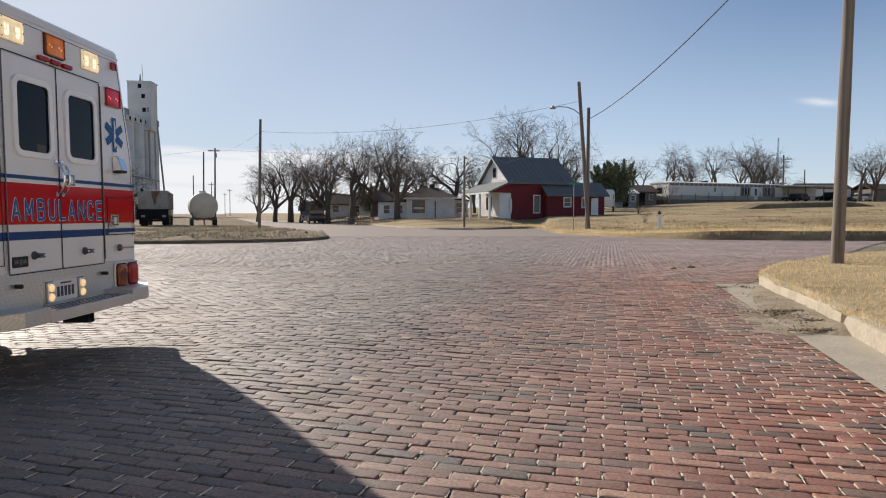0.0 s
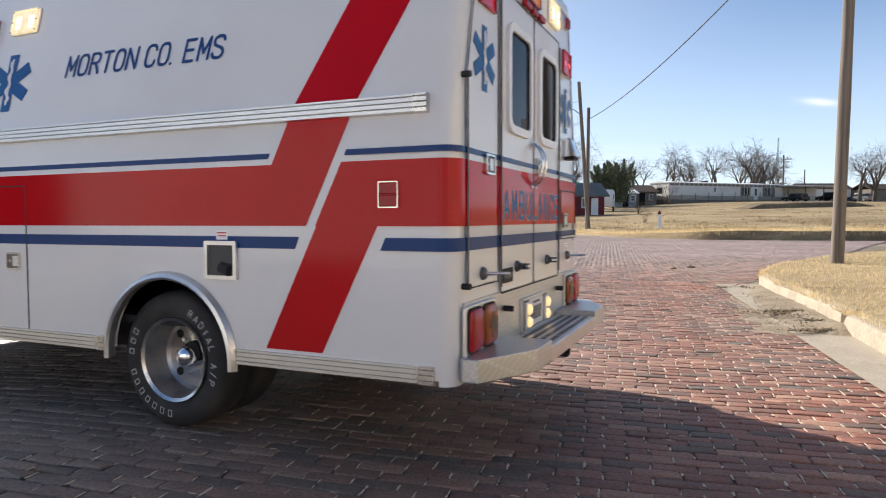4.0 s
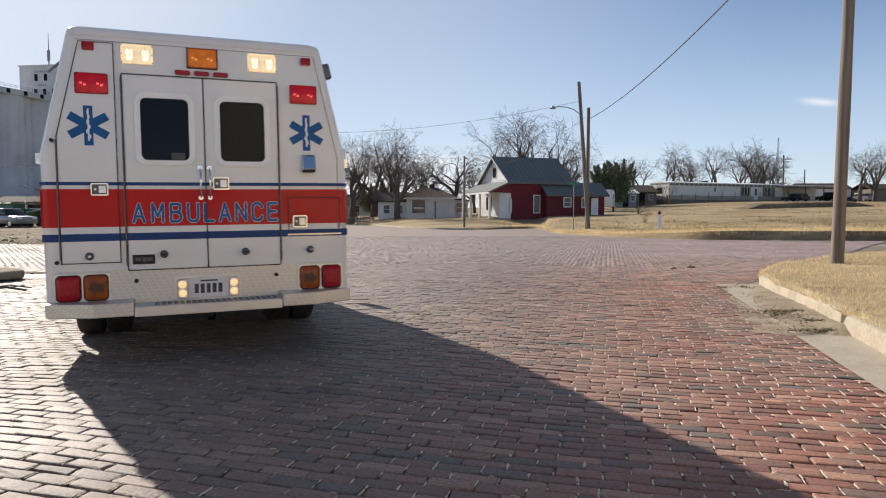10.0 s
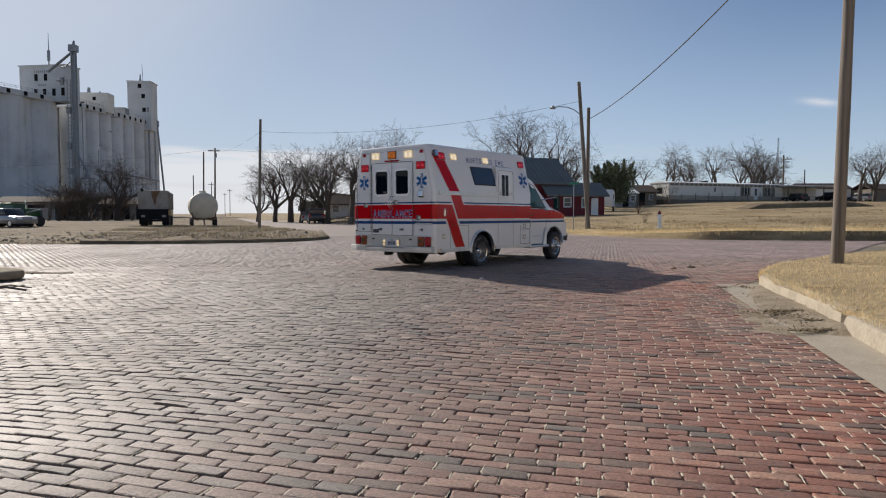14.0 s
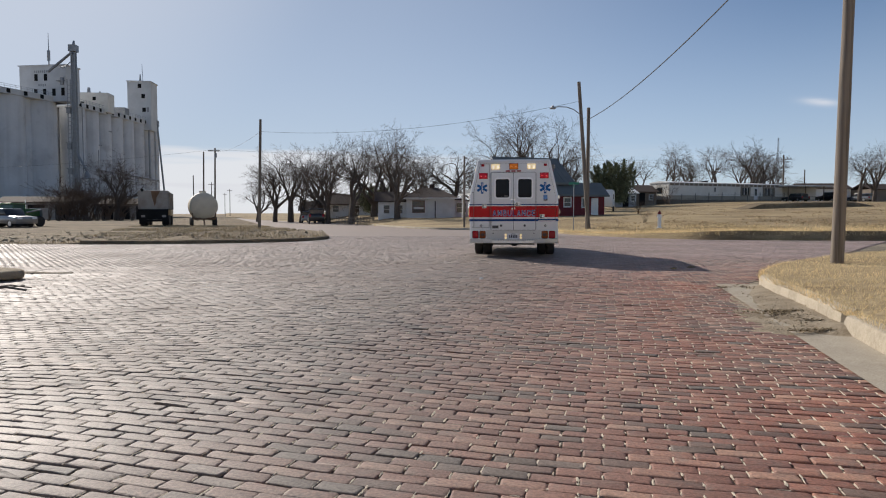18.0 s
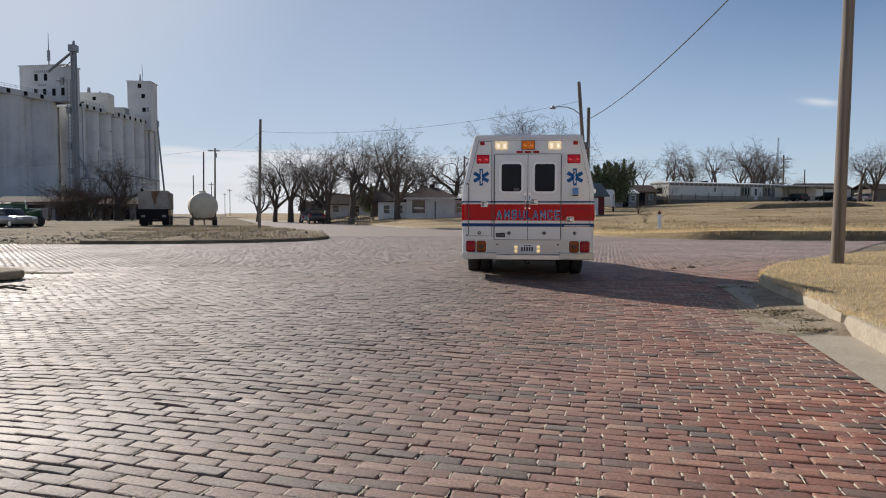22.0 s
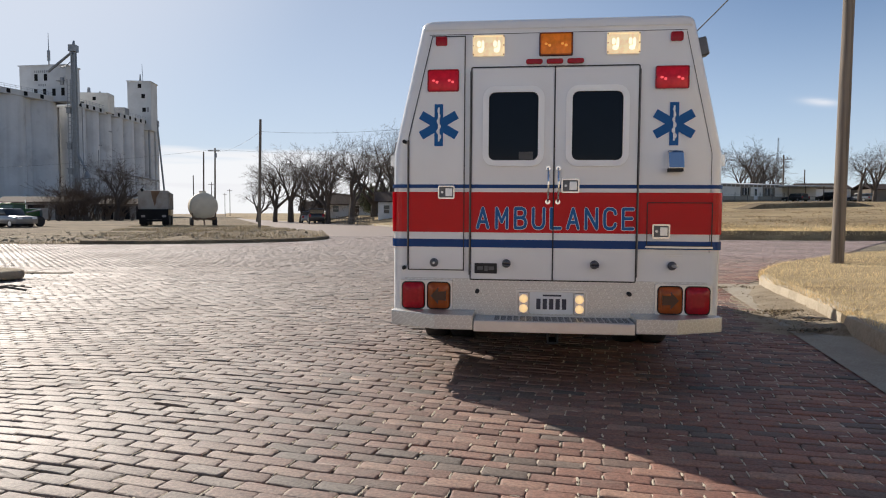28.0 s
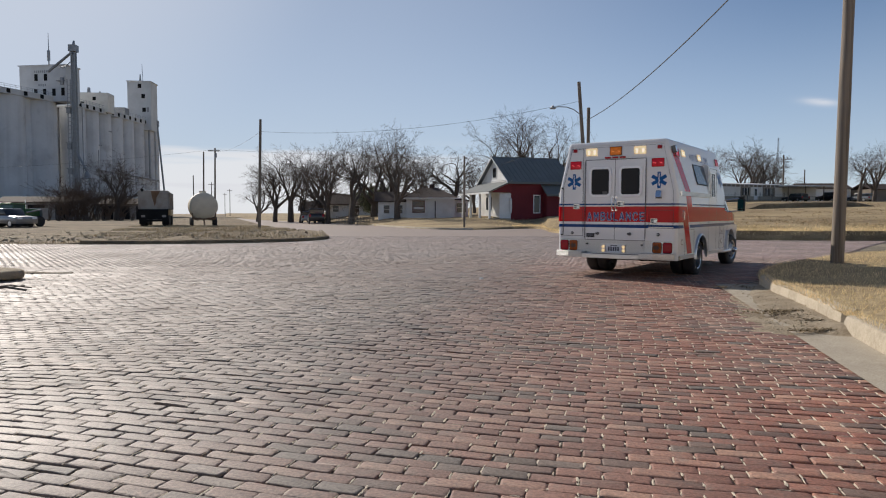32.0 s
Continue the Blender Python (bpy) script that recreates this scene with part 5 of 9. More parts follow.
        for dz in (-0.035, 0.035):
            part("bulb", Shape().lathe([(0.03, 0.034), (0.029, 0.042), (0.02, 0.051), (0.0, 0.055)], 2, (0, dz, 0), 16), BULB, b, smooth=True)
    # rear step bumper
    for sx in (-1, 1):
        o = [(sx * 0.545, -0.013), (sx * 1.12, -0.013), (sx * 1.14, -0.03), (sx * 1.14, -0.1), (sx * 0.81, -0.265), (sx * 0.545, -0.265)]
        part("bumper_end", Shape().prism(o, 2, 0.385, 0.487), TREAD, amb, "tread plate bumper end", bevel=0.005)
    part("step", Shape().quad_box(-0.54, 0.54, -0.25, -0.015, 0.4, 0.452), TREAD, amb, "tread plate rear step", bevel=0.004)
    part("step_front", Shape().quad_box(-0.54, 0.54, -0.262, -0.2505, 0.375, 0.45), ALU, amb, "plain step edge", bevel=0.003)
    g = Shape()
    for i in range(21):
        x = -0.4 + i * 0.044
        for j in range(4):
            g.prism([(x, -0.23 + j * 0.05), (x + 0.034, -0.226 + j * 0.05), (x + 0.034, -0.206 + j * 0.05), (x, -0.202 + j * 0.05)], 2, 0.4515, 0.4545)
    tagged(part("step_grip", g, GUNMETAL, amb, "raised grip on the step"), kind="stuff")
    part("hitch", ring(0.075, 0.075, 0.006, 0.01, 0.0, 0.2), SHADE, amb, "square hitch receiver", at=rear_m(0.0, 0.335, 0.02))
    # --- driver's side wall
    part("compartment_door", Shape().prism(rounded(2.685, 3.51, 0.43, 1.27, 0.02), 0, -HW - 0.0022, -HW + 0.002), WHITE, amb, "white side compartment door")
    part("door_seam", ring(0.832, 0.85, 0.02, 0.007, 0, 0.0032), BLACK, amb, at=side_m(-1, 3.097, 0.85))
    latch(amb, side_m(-1, 2.795, 0.837, 0.003), 0.115, 0.1)
    part("vent_frame", ring(0.2, 0.19, 0.008, 0.02, 0, 0.02), ALU, amb, "square steel vent opening", at=side_m(-1, 1.238, 0.876))
    part("vent_recess", local_box(0.17, 0.16, 0.001, 0.004), VENTGREY, amb, at=side_m(-1, 1.238, 0.876))
    part("vent_tube", Shape().rod((0.0, -0.035, 0.005), (0.06, -0.05, 0.012), 0.03, sides=12), BLACK, amb, at=side_m(-1, 1.238, 0.876))
    part("sticker", local_box(0.07, 0.045, 0.001, 0.003), PALE, amb, "small white notice sticker", at=side_m(-1, 1.236, 1.0))
    part("sticker_bars", Shape().quad_box(-0.03, 0.03, 0.008, 0.014, 0.004, 0.0045).quad_box(-0.025, 0.025, -0.006, -0.001, 0.004, 0.0045), RED, amb, at=side_m(-1, 1.236, 1.0))
    for sd in (-1, 1):
        q = side_m(sd, 0.30, 1.182, 0.0125)
        f = part("side_marker", ring(0.098, 0.115, 0.006, 0.005, 0, 0.012), STEELRIM, amb, "red side reflector pair", at=q)
        part("reflector", local_box(0.088, 0.046, 0.01), LENS_RED, f, at=pose(0, 0.027, 0), bevel=0.003)
        part("reflector", local_box(0.088, 0.046, 0.01), LENS_RED, f, at=pose(0, -0.027, 0), bevel=0.003)
    light_box(amb, side_m(-1, 3.195, 2.225, 0.003), 0.235, 0.15, LENS_LIT, "warning_light", label="red warning light with a chrome bezel")
    light_box(amb, side_m(-1, 2.83, 2.258, 0.003), 0.225, 0.15, LENS_CLEAR, "scene_light", label="lit white scene light")
    light_box(amb, side_m(-1, 0.38, 2.3, 0.003), 0.225, 0.15, LENS_CLEAR, "scene_light", label="lit white scene light")
    part("marker_lamp", rounded_plate(0.045, 0.1, 0.02, 0, 0.022), LENS_AMBER, amb, "amber marker lamp", at=side_m(-1, 3.455, 1.672, 0.003), bevel=0.008)
    star(amb, side_m(-1, 2.88, 1.885, 0.003) @ Matrix.Scale(1.2, 4))
    side_text(amb, side_m(-1, 1.83, 1.938, 0.003), 0.116, 1.13)
    # --- kerb side wall
    part("entry_door", Shape().prism(rounded(2.2, 2.83, 0.42, KNEE - 0.01, 0.015), 0, HW - 0.002, HW + 0.0022), WHITE, amb, "white side entry door")
    part("door_seam", ring(0.63, 1.17, 0.015, 0.008, 0, 0.0032), BLACK, amb, at=side_m(1, 2.515, 1.0))
    # the door stands upright, in a casing that juts out of the leaning wall
    top = 2.19
    casing = Shape().prism([(HW - 0.02, KNEE - 0.02), (HW + 0.0025, KNEE - 0.02), (HW - 0.012, top - 0.04), (HW - 0.04, top), (HW - (top - KNEE) * LEAN - 0.02, top + 0.03)], 1, 2.15, 2.88)
    part("door_casing", casing, WHITE, amb, "upright casing round the side door", bevel=0.012)
    part("door_seam", ring(0.6, 0.5, 0.03, 0.007, 0, 0.0055), SHADE, amb, at=pose(HW - 0.0065, 2.515, 1.87, 90, 0, 90) @ pose(0, 0, 0, -1.5))
    f = part("window", ring(0.31, 0.5, 0.03, 0.016, 0.002, 0.016), PALE, amb, "narrow door window", at=pose(HW - 0.0045, 2.47, 1.785, 90, 0, 90) @ pose(0, 0, 0, -1.5), smooth=True)
    part("pane", rounded_plate(0.282, 0.472, 0.02, 0.004, 0.01), TINT, f)
    part("window_bar", Shape().quad_box(-0.01, 0.01, -0.235, 0.235, 0.01, 0.016), PALE, f)
    w = part("window", Shape().prism([(-0.44, 0.2), (0.37, 0.2), (0.43, -0.2), (-0.37, -0.2)], 2, 0, 0.012), BLACK, amb, "slanted side window", at=side_m(1, 1.74, 1.955, 0.003))
    part("pane", Shape().prism([(-0.417, 0.18), (0.355, 0.18), (0.407, -0.18), (-0.355, -0.18)], 2, 0.012, 0.016), material("blue_tinted_glass", (0.03, 0.055, 0.1), 0.05), w)
    part("storage_door", ring(0.62, 0.5, 0.015, 0.007, 0, 0.0032), BLACK, amb, at=side_m(1, 0.8, 0.66))
    latch(amb, side_m(1, 0.265, 0.687, 0.003), 0.09, 0.1)
    part("grab_bar", Shape().tube([(HW, 0.255, 1.08), (HW + 0.05, 0.255, 1.1), (HW + 0.05, 0.255, 1.24), (HW, 0.255, 1.26)], 0.009, 8), CHROME, amb)
    light_box(amb, side_m(1, 0.365, 2.31, 0.003), 0.225, 0.15, LENS_LIT, "warning_light", label="red warning light with a chrome bezel")
    light_box(amb, side_m(1, 0.77, 2.32, 0.003), 0.2, 0.13, LENS_CLEAR, "scene_light", label="lit white scene light")
    light_box(amb, side_m(1, 1.9, 2.31, 0.003), 0.2, 0.13, LENS_CLEAR, "scene_light", label="lit white scene light")
    light_box(amb, side_m(1, 3.33, 2.3, 0.003), 0.225, 0.15, LENS_LIT, "warning_light", label="red warning light with a chrome bezel")
    sp = part("corner_speaker", Shape().prism(rounded(-0.05, 0.05, -0.065, 0.065, 0.015), 2, 0.0, 0.07), GUNMETAL, amb, "small dark corner lamp with a chrome face", at=side_m(1, 0.17, 2.35, 0.003), bevel=0.008)
    part("speaker_face", Shape().prism(rounded(-0.04, 0.04, -0.055, 0.055, 0.012), 2, 0.07, 0.074), CHROME, sp)
    side_text(amb, side_m(1, 1.915, 2.287, 0.003), 0.108, 1.4)
    star(amb, side_m(1, 3.33, 1.93, 0.003) @ Matrix.Scale(1.2, 4))
    for z, h in ((0.61, 0.33), (0.87, 0.15)):
        part("door_seam", ring(0.42, h, 0.012, 0.007, 0, 0.0032), BLACK, amb, at=side_m(1, 3.335, z))
        latch(amb, side_m(1, 3.285, z, 0.003), 0.1, 0.1)
    # roof edge trim
    part("roof_trim", Shape().tube([(-HW + 0.235, 0.004, 2.475), (HW - 0.235, 0.004, 2.475)], 0.008, 6), ALU, amb)
    build_cab(amb)
    wheels = [(build_wheel(amb, sd * 1.0, RAX + 0.022, sd, False), sd * 1.0, RAX + 0.022, False) for sd in (-1, 1)]
    wheels += [(build_wheel(amb, sd * 0.93, FAX, sd, True), sd * 0.93, FAX, True) for sd in (-1, 1)]
    return amb, wheels


# the dark green that the mirror reflects is put into its colour
MIRROR = material("dark_mirror", (0.16, 0.27, 0.26), 0.06, 1.0, var=0.05)


def build_cab(amb):
    CW = 1.0
    # stations along y: half width below, belt height, half width on top, top height
    st = [(BOX - 0.02, CW, 1.3, 0.80, 2.06), (3.75, CW, 1.3, 0.80, 2.08), (4.08, CW, 1.3, 0.83, 2.02), (4.58, CW, 1.28, 0.92, 1.56), (4.86, CW, 1.26, 0.93, 1.34), (5.14, CW - 0.005, 1.23, 0.86, 1.31), (5.4, CW - 0.02, 1.19, 0.82, 1.265), (5.56, CW - 0.05, 1.15, 0.78, 1.21), (5.66, CW - 0.09, 1.08, 0.74, 1.13), (5.71, CW - 0.14, 0.99, 0.7, 1.02)]
    rows = []
    for y, w, zb, wt, zt in st:
        half = [(w, 0.92), (w, zb - 0.02), (w - 0.03, zb), (wt + 0.03, zt - 0.05), (wt - 0.04, zt), (wt * 0.5, zt + 0.03), (0, zt + 0.04)]
        rows.append([(-x, y, z) for x, z in half] + [(x, y, z) for x, z in half[::-1][1:]])
    s = Shape().grid(rows)
    s.face(rows[-1])
    part("cab_body", s, WHITE, amb, "white van cab and bonnet", smooth=True)
    # the red of the band goes on over the whole bonnet
    rows = []
    for y, w, zb, wt, zt in st[4:-1]:
        half = [(w + 0.003, 1.03), (w + 0.003, max(zb - 0.018, 1.034)), (w - 0.026, max(zb + 0.003, 1.038)), (wt + 0.032, zt - 0.046), (wt - 0.04, zt + 0.004), (wt * 0.5, zt + 0.034), (0, zt + 0.044)]
        rows.append([(-x, y, z) for x, z in half] + [(x, y, z) for x, z in half[::-1][1:]])
    part("bonnet", Shape().grid(rows), RED, amb, "red painted bonnet", smooth=True)
    s = Shape()
    for sd in (-1, 1):
        s.prism(arch_panel(BOX - 0.02, 5.62, 0.41, 0.93, FAX, 0.47), 0, sd * (CW - 0.04), sd * CW)
    s.quad_box(-0.94, 0.94, 5.6, 5.7, 0.55, 0.93)
    part("cab_panel", s, WHITE, amb, "white cab door and wing panels")
    s = Shape()
    for sd in (-1, 1):
        s.quad_box(sd * 0.5, sd * 0.56, FAX - 0.48, FAX + 0.48, 0.4, 0.95)
        s.quad_box(sd * 0.56, sd * 0.95, FAX - 0.48, FAX + 0.48, 0.9, 0.93)
    s.quad_box(-0.9, 0.9, BOX, 5.4, 0.5, 0.55)
    part("engine_bay", s, SHADE, amb)
    part("front_bumper", Shape().prism([(-1.0, 5.55), (1.0, 5.55), (0.97, 5.76), (0.8, 5.8), (-0.8, 5.8), (-0.97, 5.76)], 2, 0.46, 0.64), CHROME, amb, "chrome front bumper", bevel=0.015)
    part("grille", Shape().quad_box(-0.5, 0.5, 5.71, 5.74, 0.7, 0.93), BLACK, amb, "black front grille")
    for sd in (-1, 1):
        part("headlight", Shape().quad_box(sd * 0.53, sd * 0.8, 5.68, 5.74, 0.72, 0.9), LENS_CLEAR, amb, "front headlight", bevel=0.01)
        glass = Shape().face([(sd * (CW - 0.022), 3.68, 1.33), (sd * (CW - 0.025), 4.52, 1.32), (sd * 0.868, 4.14, 1.83), (sd * 0.845, 3.72, 1.92)])
        part("side_window", glass.moved(Matrix.Translation((sd * 0.012, 0, 0))), CABGLASS, amb, "green-tinted cab side window")
        frame = Shape().tube([(sd * (CW - 0.01), 3.66, 1.31), (sd * (CW - 0.013), 4.54, 1.3), (sd * 0.87, 4.15, 1.85), (sd * 0.848, 3.7, 1.94), (sd * (CW - 0.01), 3.66, 1.31)], 0.012, 6)
        part("window_seal", frame, BLACK, amb)
        part("door_seam", Shape().prism([(3.64, 0.6), (4.49, 0.6), (4.6, 0.95), (4.6, 1.28), (4.594, 1.28), (4.594, 0.95), (4.486, 0.606), (3.646, 0.606), (3.646, 1.28), (3.64, 1.28)], 0, sd * (CW - 0.01), sd * (CW + 0.0035)), BLACK, amb)
        part("door_handle", Shape().quad_box(sd * CW, sd * (CW + 0.03), 3.72, 3.86, 1.1, 1.135), BLACK, amb, bevel=0.006)
        z = sd * (CW + 0.002)
        part("stripe", Shape().face([(z, BOX, 1.03), (z, 4.86, 1.03), (z, 4.86, 1.24), (z, 4.58, 1.26), (z, BOX, 1.28)]), RED, amb, "red band along the cab door")
        part("stripe", Shape().grid([[(sd * (w + 0.003), y, 0.94), (sd * (w + 0.003), y, 0.985)] for y, w in ((BOX, CW), (4.86, CW), (5.14, CW - 0.005), (5.4, CW - 0.02), (5.56, CW - 0.05), (5.64, CW - 0.08))]), BLUE, amb, "blue stripe along the cab door")
        part("running_board", Shape().prism([(sd * 0.8, 0.33), (sd * 1.12, 0.33), (sd * 1.13, 0.36), (sd * 1.12, 0.385), (sd * 0.8, 0.39)], 1, BOX + 0.02, 4.5), ALU, amb, "aluminium running board", bevel=0.004)
        part("splash_panel", Shape().prism([(4.5, 0.39), (4.36, 0.39), (4.43, 0.72), (4.5, 0.82)], 0, sd * 0.9, sd * 1.06), ALU, amb, "slanted aluminium splash panel")
        part("mud_guard", Shape().prism([(BOX + 0.02, 0.4), (BOX + 0.02, 1.0), (BOX + 0.045, 1.0), (BOX + 0.045, 0.4)], 0, sd * (CW - 0.02), sd * (HW - 0.01)), ALU, amb)
        rows = []
        for i in range(21):
            a = radians(0 + 180 * i / 20)
            rows.append([(sd * (CW + dx), FAX + (0.45 + dr) * math.cos(a), TR + 0.02 + (0.45 + dr) * math.sin(a)) for dx, dr in ((-0.05, 0.0), (0.012, 0.0), (0.018, 0.012), (0.004, 0.03))])
        part("wheel_arch", Shape().grid(rows), WHITE, amb, smooth=True)
        part("bumper_end", Shape().prism([(sd * 0.86, 5.44), (sd * 1.0, 5.44), (sd * 1.005, 5.62), (sd * 0.97, 5.73), (sd * 0.86, 5.79)], 2, 0.45, 0.59), BLACK, amb, "black rubber bumper end", bevel=0.02)
        part("corner_lamp", Shape().quad_box(sd * 0.83, sd * 0.925, 5.66, 5.72, 0.74, 0.9), LENS_AMBER, amb, "amber corner lamp", bevel=0.008)
        m = part("mirror", Shape().prism(rounded(-0.085, 0.085, -0.145, 0.145, 0.035), 1, -0.035, 0.035), BLACK, amb, "black-backed door mirror", at=pose(sd * 1.3, 4.57, 1.4, 0, 0, -sd * 16), bevel=0.02, smooth=True)
        part("mirror_glass", Shape().prism(rounded(-0.072, 0.072, -0.132, 0.132, 0.028), 1, -0.042, -0.036), MIRROR, m, "mirror glass with a dark green reflection in its colour")
        part("mirror_head", Shape().quad_box(-0.07, 0.07, -0.03, 0.03, 0.14, 0.2), BLACK, m, "black mirror bracket", bevel=0.01)
        part("mirror_arm", Shape().tube([(sd * 0.98, 4.5, 1.24), (sd * 1.3, 4.58, 1.27), (sd * 1.3, 4.58, 1.56), (sd * 0.94, 4.42, 1.5)], 0.013, 8), CHROME, amb, "chrome mirror arm")
    ws = Shape().face([(-0.86, 4.81, 1.355), (0.86, 4.81, 1.355), (0.77, 4.13, 1.995), (-0.77, 4.13, 1.995)])
    part("windscreen", ws.moved(Matrix.Translation((0, 0.03, 0.03))), CABGLASS, amb, "raked windscreen")


AMBULANCE, WHEELS = build_ambulance()

# ---------------------------------------------------------------- surroundings
from mathutils.bvhtree import BVHTree

TREES_OF_GROUND = []
for _o in list(scene.objects):
    if _o.name in ("ground", "road", "lawn", "dirt_lot", "corner_lawn"):
        TREES_OF_GROUND.append(BVHTree.FromPolygons([tuple(v.co) for v in _o.data.vertices], [tuple(p.vertices) for p in _o.data.polygons]))


def ground_z(x, y):
    hits = [t.ray_cast(Vector((x, y, 50)), Vector((0, 0, -1)))[0] for t in TREES_OF_GROUND]
    return max(h.z for h in hits if h is not None)


BARK = material("grey_bark", (0.1, 0.083, 0.07), 0.95, var=0.3, scale=2.5, fine=0.5)
TWIG = material("bare_twigs", (0.115, 0.09, 0.073), 0.95, var=0.3, scale=1.2)
BRUSH = material("brown_brush", (0.09, 0.06, 0.043), 0.95, var=0.3, scale=1.0)
NEEDLE = material("juniper_needles", (0.155, 0.165, 0.085), 0.9, var=0.3, scale=1.2, island=0.5)


def silo_material(name):
    """Pale concrete with rain streaks that run down and peeled, darker patches."""
    m = material(name, (0.64, 0.645, 0.65), 0.9, var=0.1, scale=0.12, fine=0.4, dirt=(0.34, 0.34, 0.35), dirt_amount=0.35, dirt_scale=0.16)
    nt = m.node_tree
    b = nt.nodes["Principled BSDF"]
    src = b.inputs["Base Color"].links[0].from_socket
    geo = nt.nodes.new("ShaderNodeNewGeometry")
    for scale, lo, hi, amount, tone in (((0.55, 0.55, 0.035), 0.5, 0.75, 0.35, (0.34, 0.335, 0.33, 1)), ((0.3, 0.3, 0.22), 0.6, 0.72, 0.35, (0.28, 0.28, 0.29, 1))):
        mp = nt.nodes.new("ShaderNodeMapping")
        mp.inputs["Scale"].default_value = scale
        nt.links.new(geo.outputs["Position"], mp.inputs[0])
        n = nt.nodes.new("ShaderNodeTexNoise")
        n.inputs["Scale"].default_value = 1.0
        n.inputs["Detail"].default_value = 6
        nt.links.new(mp.outputs[0], n.inputs["Vector"])
        r = nt.nodes.new("ShaderNodeMapRange")
        r.inputs[1].default_value, r.inputs[2].default_value, r.inputs[4].default_value = lo, hi, amount
        nt.links.new(n.outputs["Fac"], r.inputs[0])
        mx = nt.nodes.new("ShaderNodeMixRGB")
        mx.inputs[2].default_value = tone
        nt.links.new(r.outputs[0], mx.inputs[0])
        nt.links.new(src, mx.inputs[1])
        src = mx.outputs[0]
    nt.links.new(src, b.inputs["Base Color"])
    return m


SILO = silo_material("weathered_silo_concrete")
HEADWALL = material("painted_headhouse_concrete", (0.62, 0.63, 0.63), 0.85, var=0.08, scale=0.15, fine=0.3, dirt=(0.42, 0.42, 0.42), dirt_amount=0.4, dirt_scale=0.25)
DARKGAP = material("dark_opening", (0.014, 0.014, 0.015), 0.85, var=0.2, spec=0.15)
STEEL = material("grey_steel", (0.3, 0.31, 0.32), 0.5, 0.6, var=0.15, scale=2)
RUST = material("rusty_steel", (0.2, 0.12, 0.07), 0.8, 0.2, var=0.35, scale=2, fine=0.5)
REDWALL = material("barn_red_siding", (0.15, 0.012, 0.017), 0.75, var=0.12, scale=0.8, fine=0.3)
WHITEWALL = material("old_white_siding", (0.78, 0.78, 0.76), 0.8, var=0.1, scale=0.7, fine=0.3, dirt=(0.55, 0.52, 0.48), dirt_amount=0.35, dirt_scale=0.8)
GREYROOF = material("grey_metal_roof", (0.15, 0.165, 0.165), 0.75, 0.0, spec=0.25, var=0.14, scale=0.6, fine=0.2)
SHINGLE = material("brown_shingles", (0.055, 0.036, 0.028), 0.9, var=0.25, scale=2.0, fine=0.5)
TRIM = material("white_trim", (0.75, 0.75, 0.73), 0.6, var=0.05)
GLASS = material("house_glass", (0.03, 0.035, 0.04), 0.08, var=0.2)
CREAM = material("cream_panel", (0.74, 0.72, 0.66), 0.7, var=0.1, scale=0.6, fine=0.2, dirt=(0.4, 0.37, 0.31), dirt_amount=0.4, dirt_scale=0.6)
SKIRT = material("brown_skirting", (0.2, 0.165, 0.13), 0.85, var=0.2, scale=0.8)
GREEN = material("tractor_green", (0.03, 0.11, 0.035), 0.4, var=0.1)
SIGNGREEN = material("street_sign_green", (0.02, 0.2, 0.12), 0.4, var=0.05)
SILVER = material("silver_car_paint", (0.26, 0.27, 0.285), 0.3, 0.5, var=0.04, coat=0.6)
DARKCAR = material("black_car_paint", (0.01, 0.011, 0.014), 0.3, var=0.1, coat=0.3)
TANKWHITE = material("dusty_white_tank", (0.7, 0.61, 0.46), 0.6, var=0.1, scale=0.8, dirt=(0.4, 0.34, 0.26), dirt_amount=0.5, dirt_scale=0.7)
OLDBED = material("weathered_grain_bed", (0.34, 0.315, 0.28), 0.7, var=0.15, scale=0.8, dirt=(0.14, 0.08, 0.045), dirt_amount=0.6, dirt_scale=0.9)
CLOD = material("tan_clods", (0.36, 0.285, 0.185), 0.95, var=0.3, scale=1.5, fine=0.5, island=0.35)
CLUMP = material("brown_grass_clumps", (0.42, 0.32, 0.19), 0.9, var=0.3, scale=0.6, island=0.5)
let_light_through(CLUMP, 0.3)
CABLE = material("black_cable", (0.02, 0.02, 0.022), 0.7, var=0.1)


